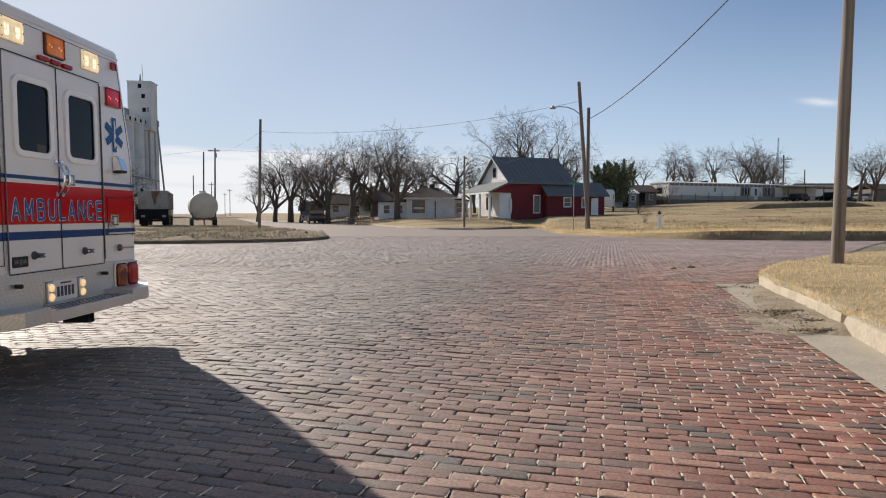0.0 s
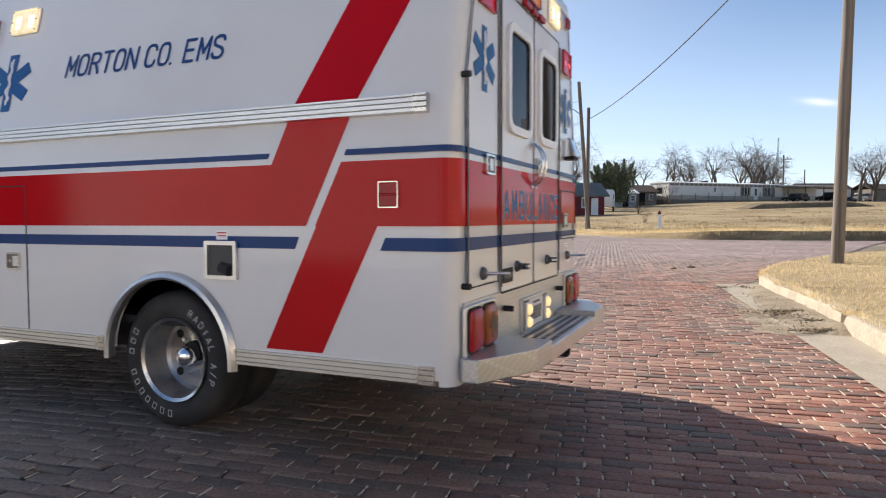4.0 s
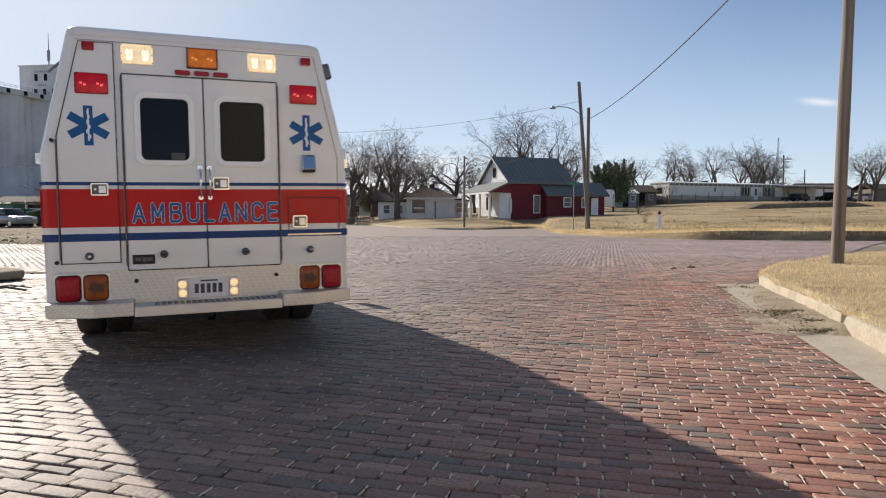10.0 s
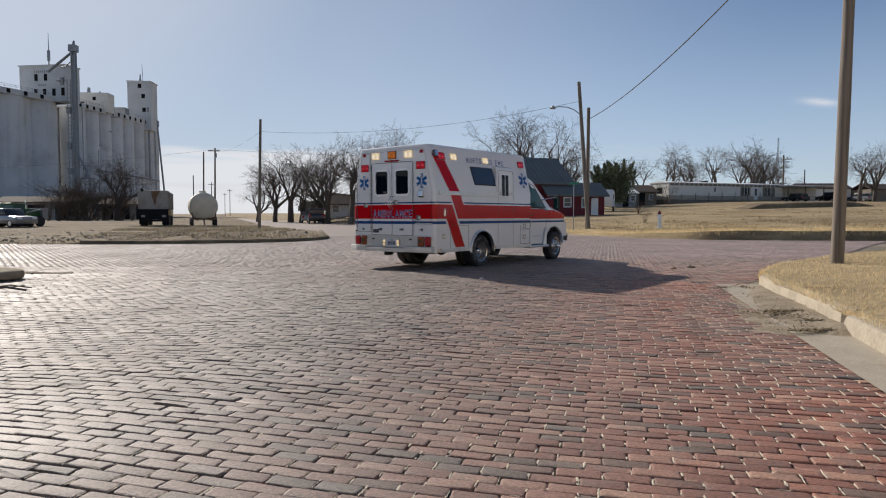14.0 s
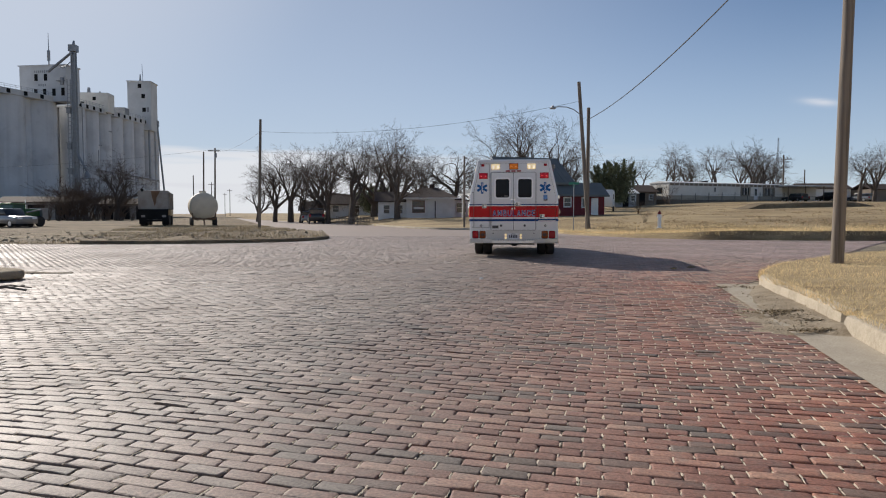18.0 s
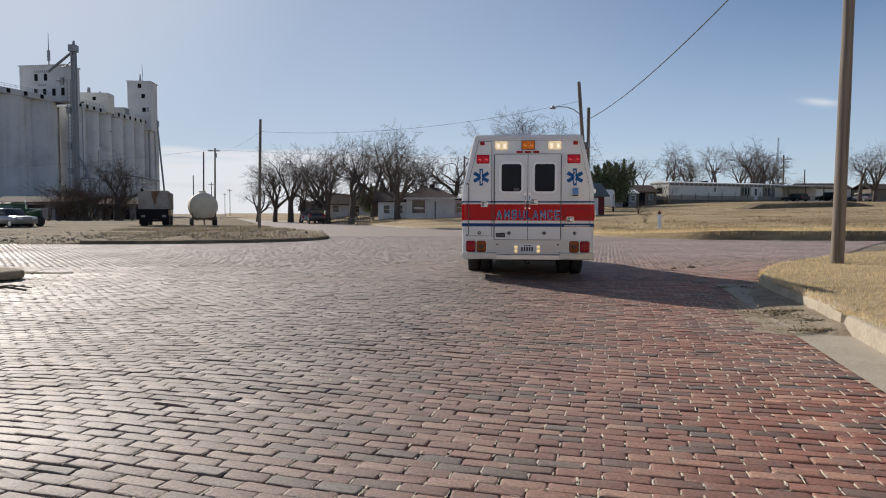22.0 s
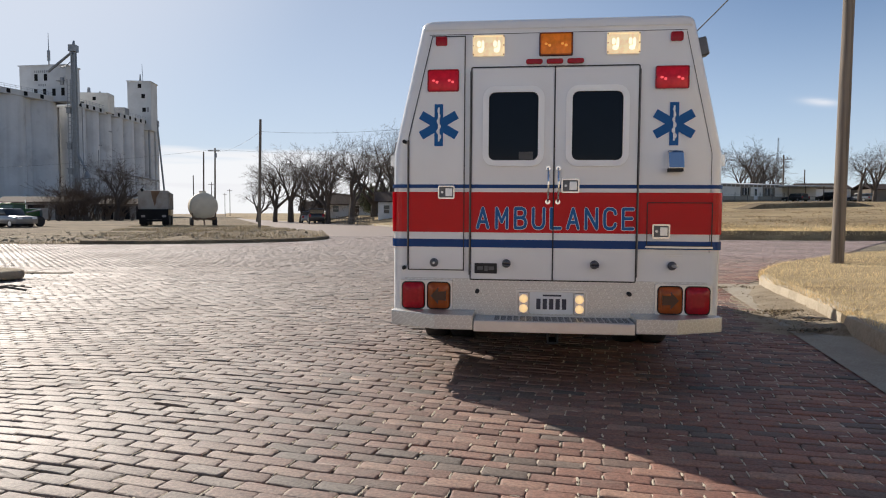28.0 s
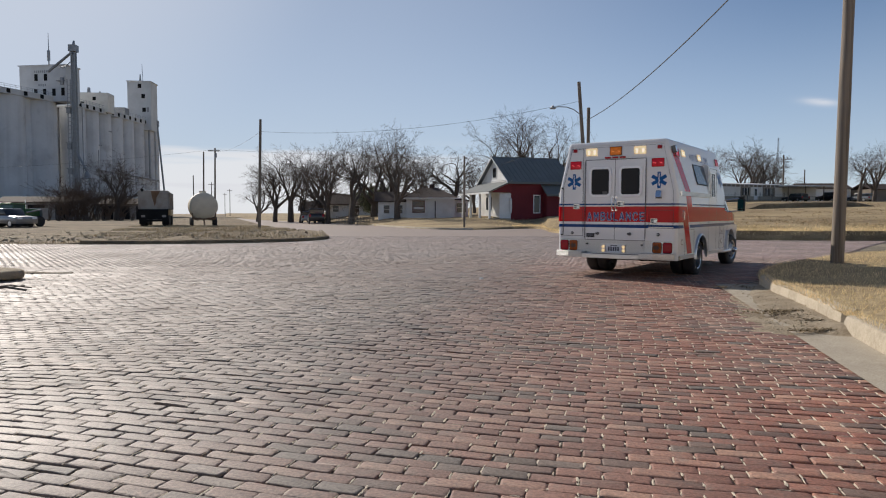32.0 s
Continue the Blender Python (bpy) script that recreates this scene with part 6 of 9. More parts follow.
def tree_shapes(seed, height, spread=0.75, droop=0.0, stems=1, counts=(4, 5, 5, 5, 4)):
    """A bare tree: a stout trunk that parts low into winding limbs, and a crown of fine twigs."""
    rnd = random.Random(seed)
    wood, twigs = Shape(), Shape()
    last = len(counts)

    def grow(p, d, length, radius, level):
        n = (4, 6, 5, 4, 3, 2)[level]
        bend = Vector((rnd.gauss(0, 1), rnd.gauss(0, 1), rnd.gauss(0, 0.5))) * (0.05, 0.2, 0.24, 0.2, 0.16, 0.14)[level]
        pts, rad = [p], [radius]
        for k in range(n):
            bend = bend * 0.6 + Vector((rnd.gauss(0, 1), rnd.gauss(0, 1), rnd.gauss(0, 0.6))) * (0.03, 0.13, 0.16, 0.14, 0.12, 0.1)[level]
            lift = (0.0, 0.11, 0.08, 0.06, 0.02, 0.0)[level] - droop * (0, 0.05, 0.16, 0.3, 0.45, 0.6)[level]
            d = (d + bend + Vector((0, 0, lift))).normalized()
            p = p + d * (length / n)
            pts.append(p)
            rad.append(radius * (1 - (0.3, 0.55, 0.6, 0.6, 0.5, 0.5)[level] * (k + 1) / n))
        for k in range(n):
            if rad[k] > 0.035:
                wood.rod(pts[k], pts[k + 1], rad[k], rad[k + 1], (8, 7, 5, 4, 3, 3)[level], caps=False)
            else:
                twigs.rod(pts[k], pts[k + 1], max(rad[k], 0.0065), max(rad[k + 1], 0.005), 3, caps=False)
        if level == last:
            return
        m = counts[level] + rnd.randint(-1, 1) * (level < 3)
        turn = rnd.uniform(0, 6.28)
        for k in range(m):
            t = 1.0 if k == 0 else (rnd.uniform(0.6, 1.0) if level == 0 else 0.22 + 0.78 * (k + rnd.random() * 0.8) / m)
            t = min(t, 1.0)
            i = min(n - 1, int(t * n))
            base = pts[i].lerp(pts[i + 1], t * n - i)
            rr = rad[i] + (rad[i + 1] - rad[i]) * (t * n - i)
            along = (pts[i + 1] - pts[i]).normalized()
            turn += 2.4 + rnd.gauss(0, 0.5)
            u = along.orthogonal().normalized()
            out = u * math.cos(turn) + along.cross(u) * math.sin(turn)
            a = spread * rnd.uniform(0.6, 1.2) * (0.45 if k == 0 else 1.0)
            nd = (along * math.cos(a) + out * math.sin(a)).normalized()
            if level < 2 and nd.z < 0.1:
                nd = Vector((nd.x, nd.y, 0.25)).normalized()
            grow(base, nd, length * rnd.uniform(*((1.15, 1.6) if level == 0 else (0.52, 0.72) if level < 3 else (0.42, 0.6))), rr * rnd.uniform(*((0.6, 0.8) if level == 0 else (0.5, 0.68) if level < 3 else (0.4, 0.55))), level + 1)

    for k in range(stems):
        lean = Vector((rnd.gauss(0, 0.12), rnd.gauss(0, 0.12), 1)) if stems == 1 else Vector((rnd.gauss(0, 0.4), rnd.gauss(0, 0.4), 1))
        grow(Vector((0, 0, -0.2)), lean.normalized(), height * 0.24, height * 0.036 / stems ** 0.6, 0)
    k = height / float(np.percentile([v[2] for v in twigs.v], 98.5))
    for s in (wood, twigs):
        s.v = [(x * k, y * k, z * k) for x, y, z in s.v]
    return wood, twigs


def build_trees():
    labels = "leafless winter tree with a wide crown of bare twigs"
    kinds = []
    for seed, spread, droop in ((3, 0.8, 0.1), (11, 0.9, 0.18), (24, 0.68, 0.1), (37, 0.85, 0.5), (52, 0.76, 0.12)):
        wood, twigs = tree_shapes(seed, 10.0, spread, droop)
        kinds.append((wood.mesh("trunk", BARK, fix=False), twigs.mesh("crown", TWIG, fix=False)))
    spots = [(-26.5, 95, 6.6, 1), (-23.2, 92, 8.6, 2), (-20.6, 90, 9.8, 4), (-18.2, 85, 7.6, 0), (-13.1, 76, 8.0, 2), (-10.3, 75, 9.3, 4), (-8.3, 80, 9.4, 0), (-15.8, 86, 8.6, 2), (-12.4, 90, 8.8, 4), (-6.2, 82, 8.6, 2), (-4.66, 68, 8.6, 1), (-2.6, 84, 7.5, 2),
             (1.9, 80, 7.8, 3), (4.5, 95, 7, 2), (8.4, 90, 11.7, 4), (12.0, 90, 12.9, 0), (16.2, 92, 11.7, 1), (19, 98, 7.5, 2),
             (33.5, 130, 7.5, 2), (38, 128, 8, 4), (42, 125, 9.6, 0), (46, 126, 8, 2), (49.3, 120, 8.8, 4), (53, 114, 9.0, 2), (58, 130, 8.5, 4), (63.5, 140, 9, 0), (69, 140, 8.5, 2), (62.5, 100, 6.8, 4), (66, 102, 8, 1), (69.5, 101, 6, 2), (73, 104, 8.2, 0), (77, 110, 8.5, 4),
             (-53, 108, 10, 2), (-60, 112, 7, 4), (-56.5, 112, 7.4, 0)]
    rnd = random.Random(9)
    first = {}
    for x, y, h, k in spots:
        s = h / 10 * (1.1 if x > 30 else 1.02)
        m = pose(x, y, ground_z(x, y), 0, 0, rnd.uniform(0, 360)) @ Matrix.Diagonal((s * rnd.uniform(0.85, 1.08), s * rnd.uniform(0.85, 1.08), s, 1))
        if k not in first:
            t = thing("bare_tree", labels, "tree", m, "leafless trees round the junction")
            part("trunk", kinds[k][0], None, t, "grey bark trunk and limbs")
            part("crown", kinds[k][1], None, t, "bare twigs")
            first[k] = t
        else:
            o = copy_thing(first[k], Matrix.Identity(4))
            o.matrix_basis = m
    # low brush
    wood, twigs = tree_shapes(77, 3.2, 0.6, 0, 5, (3, 3, 3, 2))
    sm = (wood.mesh("stem", BARK, fix=False), twigs.mesh("twig_crown", BRUSH, fix=False))
    proto = None
    for x, y, h in ((33.2, 98, 3.6), (13.9, 46, 0.9), (18.2, 62, 1.4), (-58.5, 106, 4.5), (-60.4, 107, 5.6), (-57.2, 106, 6.4), (-62.3, 110, 4.2), (-48.5, 108, 2.6), (-55.5, 107, 4), (-59.5, 108, 6.2), (-61.5, 109, 6.8), (-57.4, 108, 5.2), (-55, 109, 4.8), (-53, 110, 4.4), (-58.6, 106.5, 5.8), (-56.2, 105, 6.0), (-54.2, 106, 5.4), (-52.0, 107, 4.6), (-50.5, 108, 3.4), (-60.8, 105, 6.4), (-63.5, 107, 4.6), (-57.8, 104, 4.2), (-64.6, 109, 3.4), (-16.2, 88, 3.0), (-11.0, 84, 3.2), (-4.0, 78, 2.6), (1.0, 82, 3.4), (2.8, 84, 3.0), (-18.5, 92, 4.0), (-8.4, 83, 3.6)):
        s = h / 3.2
        m = pose(x, y, ground_z(x, y), 0, 0, rnd.uniform(0, 360)) @ Matrix.Diagonal((s * 1.2, s * 1.2, s, 1))
        if proto is None:
            proto = thing("bare_bush", "leafless brushy shrub with many thin stems", "bush", m, "leafless shrubs")
            part("stem", sm[0], None, proto)
            part("twig_crown", sm[1], None, proto)
        else:
            o = copy_thing(proto, Matrix.Identity(4))
            o.matrix_basis = m
    # evergreen
    rnd = random.Random(4)
    t = thing("juniper_tree", "dark green evergreen with ragged upright clumps", "tree", pose(24.2, 95, ground_z(24.2, 95)))
    s = Shape().rod((0, 0, -0.1), (0.1, 0, 5.5), 0.22, 0.06, 8)
    leaf = Shape()
    # ragged upswept lobes, each a cluster of short needle sprays
    for c in range(26):
        a, rr = 2.4 * c + rnd.uniform(-0.3, 0.3), 3.1 * math.sqrt((c + 0.5) / 26)
        foot = Vector((rr * 0.55 * math.cos(a), rr * 0.55 * math.sin(a), rnd.uniform(0.5, 1.6)))
        tip = Vector((rr * math.cos(a) * 1.15, rr * math.sin(a) * 1.15, rnd.uniform(5.9, 7.1) - 0.42 * rr * rnd.uniform(0.6, 1.7)))
        s.rod((0.05, 0, max(0.3, foot.z - 0.3)), tuple(tip - Vector((0, 0, 0.5))), 0.06, 0.012, 4, caps=False)
        for _ in range(520):
            f = rnd.random() ** 0.8
            w = 0.85 * math.sin(math.pi * min(0.96, 0.16 + 0.84 * f)) + 0.06
            p = foot.lerp(tip, f) + Vector((rnd.gauss(0, 0.45), rnd.gauss(0, 0.45), rnd.gauss(0, 0.25))) * w
            u = (Vector((rnd.gauss(0, 0.7), rnd.gauss(0, 0.7), 1)) + (p - foot.lerp(tip, f)) * 0.8).normalized() * rnd.uniform(0.18, 0.4)
            v = u.orthogonal().normalized() * rnd.uniform(0.05, 0.1)
            leaf.face([p - v, p + v, p + u])
    part("trunk", s, BARK, t)
    part("crown", leaf.mesh("crown", NEEDLE, fix=False), None, t, "dense dark needles")
    o = copy_thing(t, Matrix.Identity(4))
    o.matrix_basis = pose(-8.6, 84, ground_z(-8.6, 84) - 0.1, 0, 0, 80) @ Matrix.Diagonal((0.72, 0.72, 0.62, 1))


def pole(name, label, x, y, h, r, lean=(0, 0), group="utility poles"):
    z = ground_z(x, y)
    t = thing(name, label, "pole", pose(x, y, z), group)
    s = Shape()
    n, k = 8, 14
    rows = []
    for i in range(n + 1):
        a = i / n
        rr = r * (1 - 0.25 * a) * (1 + 0.03 * math.sin(i * 2.3 + x))
        rows.append([(lean[0] * a + rr * math.cos(6.2832 * j / k), lean[1] * a + rr * math.sin(6.2832 * j / k), -0.3 + (h + 0.3) * a) for j in range(k + 1)])
    s.grid(rows)
    s.face(rows[-1][:-1])
    part("shaft", s, POLEWOOD, t, smooth=True)
    return t


def cable(p, q, sag, r, name="overhead_cable", label="thin black overhead cable"):
    p, q = Vector(p), Vector(q)
    pts = []
    for i in range(25):
        f = i / 24
        pts.append(p.lerp(q, f) - Vector((0, 0, 4 * sag * f * (1 - f))))
    s = Shape().tube(pts, r, 5)
    tagged(part(name, s, CABLE), label, "cable", "overhead cables")


def build_poles():
    t = pole("utility_pole", "tall weathered wooden utility pole in the corner lawn", 7.905, 13.3, 9.4, 0.123, (0.14, 0.0))
    a = pole("utility_pole", "leaning wooden utility pole with a street lamp arm", 9.16, 41.75, 9.12, 0.14, (-0.72, 0))
    arm = Shape().tube([(-0.52, -0.15, 6.95), (-0.72, -0.15, 7.15), (-1.05, -0.15, 7.4), (-1.5, -0.15, 7.55), (-2.0, -0.15, 7.57), (-2.3, -0.15, 7.52)], 0.028, 8)
    part("lamp_arm", arm, STEEL, a, "curved steel lamp arm", smooth=True)
    part("lamp_head", Shape().lathe([(0.0, 0.16), (0.07, 0.13), (0.1, 0.05), (0.2, -0.02), (0.19, -0.06), (0.0, -0.07)], 2, (-2.35, -0.15, 7.5), 16), STEEL, a, "street lamp head", smooth=True)
    b = pole("utility_pole", "wooden stub pole beside a leaning utility pole", 9.12, 42.1, 7.58, 0.135, (0.02, 0))
    pole("utility_pole", "bare wooden utility pole in the dirt lot", -13.55, 49, 7.95, 0.12, (0.2, 0))
    c = pole("utility_pole", "distant wooden utility pole with a crossarm", -36.0, 105, 11.4, 0.15, (0.2, 0))
    part("crossarm", Shape().quad_box(-0.9, 0.9, -0.06, 0.06, 10.9, 11.05), POLEWOOD, c)
    part("transformer", Shape().rod((0.35, -0.25, 9.9), (0.35, -0.25, 10.6), 0.2, sides=12), STEEL, c)
    pole("utility_pole", "distant bare wooden utility pole", -37.8, 105, 10.8, 0.14, (0.2, 0))
    pole("utility_pole", "distant bare wooden utility pole", -59.9, 160, 10.3, 0.15)
    for x, y, h in ((-66, 190, 10), (-58, 210, 9), (-80, 250, 10), (-95, 290, 10)):
        d = pole("utility_pole", "distant wooden utility pole with a crossarm", x, y, h, 0.14)
        part("crossarm", Shape().quad_box(-0.9, 0.9, -0.06, 0.06, h - 0.6, h - 0.45), POLEWOOD, d)
    pole("utility_pole", "short wooden pole on the lawn edge", 1.6, 50, 5.3, 0.085)
    e = pole("utility_pole", "distant wooden pole with a crowded crossarm", 66.3, 130, 9.3, 0.17)
    part("crossarm", Shape().quad_box(-1.6, 1.6, -0.07, 0.07, 8.4, 8.55).quad_box(-1.1, 1.1, -0.07, 0.07, 7.9, 8.0), POLEWOOD, e)
    for i in range(5):
        part("insulator", Shape().rod((-1.4 + 0.7 * i, 0, 8.55), (-1.4 + 0.7 * i, 0, 8.85), 0.06, sides=6), STEEL, e)
    pole("utility_pole", "distant bare wooden utility pole", 71, 131, 6.5, 0.14)
    # lattice mast
    z = ground_z(75.2, 150)
    m = thing("lattice_mast", "thin steel lattice radio mast", "mast", pose(75.2, 150, z))
    for k in range(3):
        an = 2.094 * k
        part("mast_leg", Shape().rod((0.45 * math.cos(an), 0.45 * math.sin(an), 0), (0.12 * math.cos(an), 0.12 * math.sin(an), 14.6), 0.05, 0.03, 5), STEEL, m)
    br = Shape()
    for i in range(18):
        f0, f1 = i / 18, (i + 1) / 18
        for k in range(3):
            a0, a1 = 2.094 * k, 2.094 * (k + 1)
            r0, r1 = 0.45 - 0.33 * f0, 0.45 - 0.33 * f1
            br.rod((r0 * math.cos(a0), r0 * math.sin(a0), 14.6 * f0), (r1 * math.cos(a1), r1 * math.sin(a1), 14.6 * f1), 0.02, 0.02, 3, caps=False)
    part("mast_bracing", br, STEEL, m)
    # cables
    cable((9.0, 42.0, 7.0), (8.0, 13.3, 7.9), 0.6, 0.02)
    cable((8.0, 13.3, 7.9), (2.0, -22, 8.2), 0.5, 0.016)
    cable((8.55, 41.75, 8.15), (-13.3, 49, 7.15), 0.75, 0.009)
    cable((-13.3, 49, 7.2), (-36, 105, 11.0), 0.6, 0.008)
    cable((8.98, 42.1, 6.9), (16.5, 62, 3.4), 0.3, 0.007)
    cable((8.98, 42.1, 7.2), (5.0, 62, 5.5), 0.3, 0.008)
    cable((-36, 105, 11.2), (-120, 150, 11.2), 0.9, 0.012)
    cable((-36, 105, 11.2), (66, 130, 12.0), 1.0, 0.012)
    # street-name post
    s = thing("street_sign", "thin steel post with green street-name blades", "sign", pose(8.05, 41.0, ground_z(8.05, 41.0)))
    part("post", Shape().rod((0, 0, -0.2), (0, 0, 2.85), 0.028, sides=8), STEEL, s)
    part("sign_blade", Shape().quad_box(-0.3, 0.3, -0.006, 0.006, 2.62, 2.78), SIGNGREEN, s, "green name blade", at=pose(0, 0, 0, 0, 0, 70))
    part("sign_blade", Shape().quad_box(-0.3, 0.3, -0.006, 0.006, 2.8, 2.95), SIGNGREEN, s, "green name blade", at=pose(0, 0, 0, 0, 0, -20))


def window(parent, x0, x1, z0, z1, y, name="window", frame=TRIM, bars=1, facing=-1):
    """A window on a wall in the plane y; facing: the side it looks to."""
    f = part(name, Shape().quad_box(x0 - 0.09, x1 + 0.09, y, y + facing * 0.05, z0 - 0.09, z0).quad_box(x0 - 0.09, x1 + 0.09, y, y + facing * 0.05, z1, z1 + 0.1).quad_box(x0 - 0.09, x0, y, y + facing * 0.05, z0, z1).quad_box(x1, x1 + 0.09, y, y + facing * 0.05, z0, z1), frame, parent)
    part("pane", Shape().quad_box(x0, x1, y, y + facing * 0.015, z0, z1), GLASS, f)
    for i in range(bars):
        zz = z0 + (z1 - z0) * (i + 1) / (bars + 1)
        part("glazing_bar", Shape().quad_box(x0, x1, y + facing * 0.016, y + facing * 0.035, zz - 0.02, zz + 0.02), frame, f)
    return f


def siding(x0, x1, y, z0, z1, step=0.14, depth=0.018, facing=-1):
    """Lapped boards on a wall that faces along y."""
    s = Shape()
    n = int((z1 - z0) / step)
    for i in range(n):
        a = z0 + i * step
        s.prism([(y, a), (y + facing * depth, a), (y + facing * 0.003, a + step), (y, a + step)], 0, x0, x1)
    return s


def build_red_house():
    zg = ground_z(8.5, 61) - 0.05
    h = thing("red_house", "dark red wooden house with grey metal roof and white gable", "house", pose(6.05, 60.0, zg, 0, 0, 20))
    H = 3.5
    w = Shape().quad_box(0, 6.3, 0.0, 6.5, -0.3, H)
    part("wall", w, REDWALL, h, "dark red board wall")
    part("siding", siding(0, 6.3, 0.0, 0.1, H, 0.2), REDWALL, h)
    g = Shape().prism([(0, 0.05), (6.5, 0.05), (6.5, H), (3.25, 5.75), (0, H)], 0, -0.03, 0.2)
    part("gable_wall", g, WHITEWALL, h, "white boarded gable")
    lap = Shape()
    for i in range(15):
        z = H + 0.1 + i * 0.145
        half = 3.25 * (5.75 - z - 0.12) / 2.25
        if half > 0.1:
            lap.prism([(-0.03, z), (-0.055, z), (-0.034, z + 0.145), (-0.03, z + 0.145)], 1, 3.25 - half, 3.25 + half)
    part("gable_siding", lap, WHITEWALL, h)
    f = part("gable_window", Shape().quad_box(-0.09, -0.03, 2.8, 3.7, H + 0.35, H + 1.4), TRIM, h, "small gable window")
    part("pane", Shape().quad_box(-0.1, -0.08, 2.9, 3.6, H + 0.43, H + 1.32), GLASS, f)
    for sy in (0, 1):
        y0, y1 = (-0.35, 3.3) if sy == 0 else (6.85, 3.2)
        z0, z1 = H - 0.24, 5.78 + 0.02
        part("roof", Shape().prism([(y0, z0 + 0.0), (y1, z1), (y1, z1 + 0.12), (y0, z0 + 0.12)], 0, -0.4, 6.6), GREYROOF, h, "grey metal roof slope")
    for i in range(15):
        x = -0.35 + i * 0.48
        part("roof_rib", Shape().prism([(-0.35, H - 0.12), (3.3, 5.9), (3.3, 5.935), (-0.35, H - 0.085)], 0, x, x + 0.05), GREYROOF, h)
    part("fascia", Shape().prism([(-0.38, H - 0.3), (-0.32, H - 0.3), (-0.32, H - 0.1), (-0.38, H - 0.1)], 0, -0.42, 6.62), GREYROOF, h)
    for y0, y1 in ((-0.36, 3.3), (6.86, 3.2)):
        part("barge_board", Shape().prism([(y0, H - 0.24), (y1, 5.78), (y1, 5.9), (y0, H - 0.12)], 0, -0.45, -0.38), WHITEWALL, h, "white barge board")
    # porch
    part("porch_roof", Shape().prism([(-2.3, 2.42), (0.0, 3.4), (0.0, 3.5), (-2.3, 2.52)], 1, -0.5, 6.7), GREYROOF, h, "grey sloped porch roof")
    part("porch_side", Shape().prism([(-2.1, 2.42), (0.0, 2.42), (0.0, 3.36)], 1, -0.3, -0.22), REDWALL, h)
    part("porch_fascia", Shape().quad_box(-2.34, -2.28, -0.5, 6.7, 2.3, 2.46), WHITEWALL, h)
    part("porch_floor", Shape().quad_box(-2.2, 0, -0.2, 6.5, -0.25, 0.12), CONCRETE, h)
    for y in (-0.1, 2.1, 4.3, 6.3):
        part("porch_post", Shape().quad_box(-2.15, -1.97, y - 0.09, y + 0.09, 0.1, 2.4), TRIM, h, "white porch post", bevel=0.01)
    part("porch_wall", Shape().quad_box(-1.1, -0.0, -0.15, -0.08, 0.1, 2.35), WHITEWALL, h)
    d = part("front_door", Shape().quad_box(-0.09, -0.03, 2.2, 3.1, 0.1, 2.15), TRIM, h, "white front door")
    part("front_window", Shape().quad_box(-0.08, -0.03, 4.0, 5.2, 0.9, 2.1), GLASS, h)
    window(h, 2.4, 2.95, 0.65, 2.15, -0.018, bars=0)
    # side addition
    part("addition", Shape().prism([(-0.75, -0.3), (3.2, -0.3), (3.2, 3.3), (-0.75, 2.3)], 0, 3.3, 9.4), REDWALL, h, "lower red side addition")
    part("siding", siding(3.3, 9.4, -0.75, 0.1, 2.3, 0.2), REDWALL, h)
    part("addition_roof", Shape().prism([(-1.15, 2.16), (0.3, 3.36), (0.3, 3.46), (-1.15, 2.27)], 0, 3.1, 9.7).prism([(0.3, 3.36), (3.6, 2.2), (3.6, 2.3), (0.3, 3.46)], 0, 6.35, 9.7), GREYROOF, h, "grey metal roof of the addition")
    part("fascia", Shape().quad_box(3.1, 9.7, -1.19, -1.15, 2.1, 2.28), GREYROOF, h)
    window(h, 5.1, 5.75, 1.2, 1.95, -0.77, bars=1)
    window(h, 7.0, 7.45, 1.15, 1.95, -0.77, bars=0)
    part("side_door", Shape().quad_box(7.95, 8.7, -0.82, -0.76, 0.05, 2.0), TRIM, h, "white side door")
    part("utility_box", Shape().quad_box(-0.15, 0.02, -0.35, -0.2, 0.6, 1.9), TRIM, h)
    # caravan beyond
    c = thing("caravan", "small white caravan parked behind the red house", "caravan", pose(18.2, 75, ground_z(18.2, 75), 0, 0, 72))
    part("body", Shape().prism([(-1.6, 0.55), (1.6, 0.55), (1.7, 1.4), (1.35, 2.4), (-1.4, 2.45), (-1.75, 1.5)], 1, -1.0, 1.0), WHITEWALL, c, bevel=0.12, smooth=True)
    part("window", Shape().quad_box(-0.8, 0.2, -1.02, -1.0, 1.4, 1.95), GLASS, c)
    for sx in (-1, 1):
        part("wheel", Shape().lathe([(0.0, -0.09), (0.3, -0.09), (0.33, 0), (0.3, 0.09), (0.0, 0.09)], 1, (0.2, sx * 0.95, 0.33), 20), TYRE, c)
    part("hitch", Shape().rod((-1.6, 0, 0.5), (-2.6, 0, 0.45), 0.04, sides=6).rod((-2.55, 0, 0.0), (-2.55, 0, 0.5), 0.03, sides=6), STEEL, c)


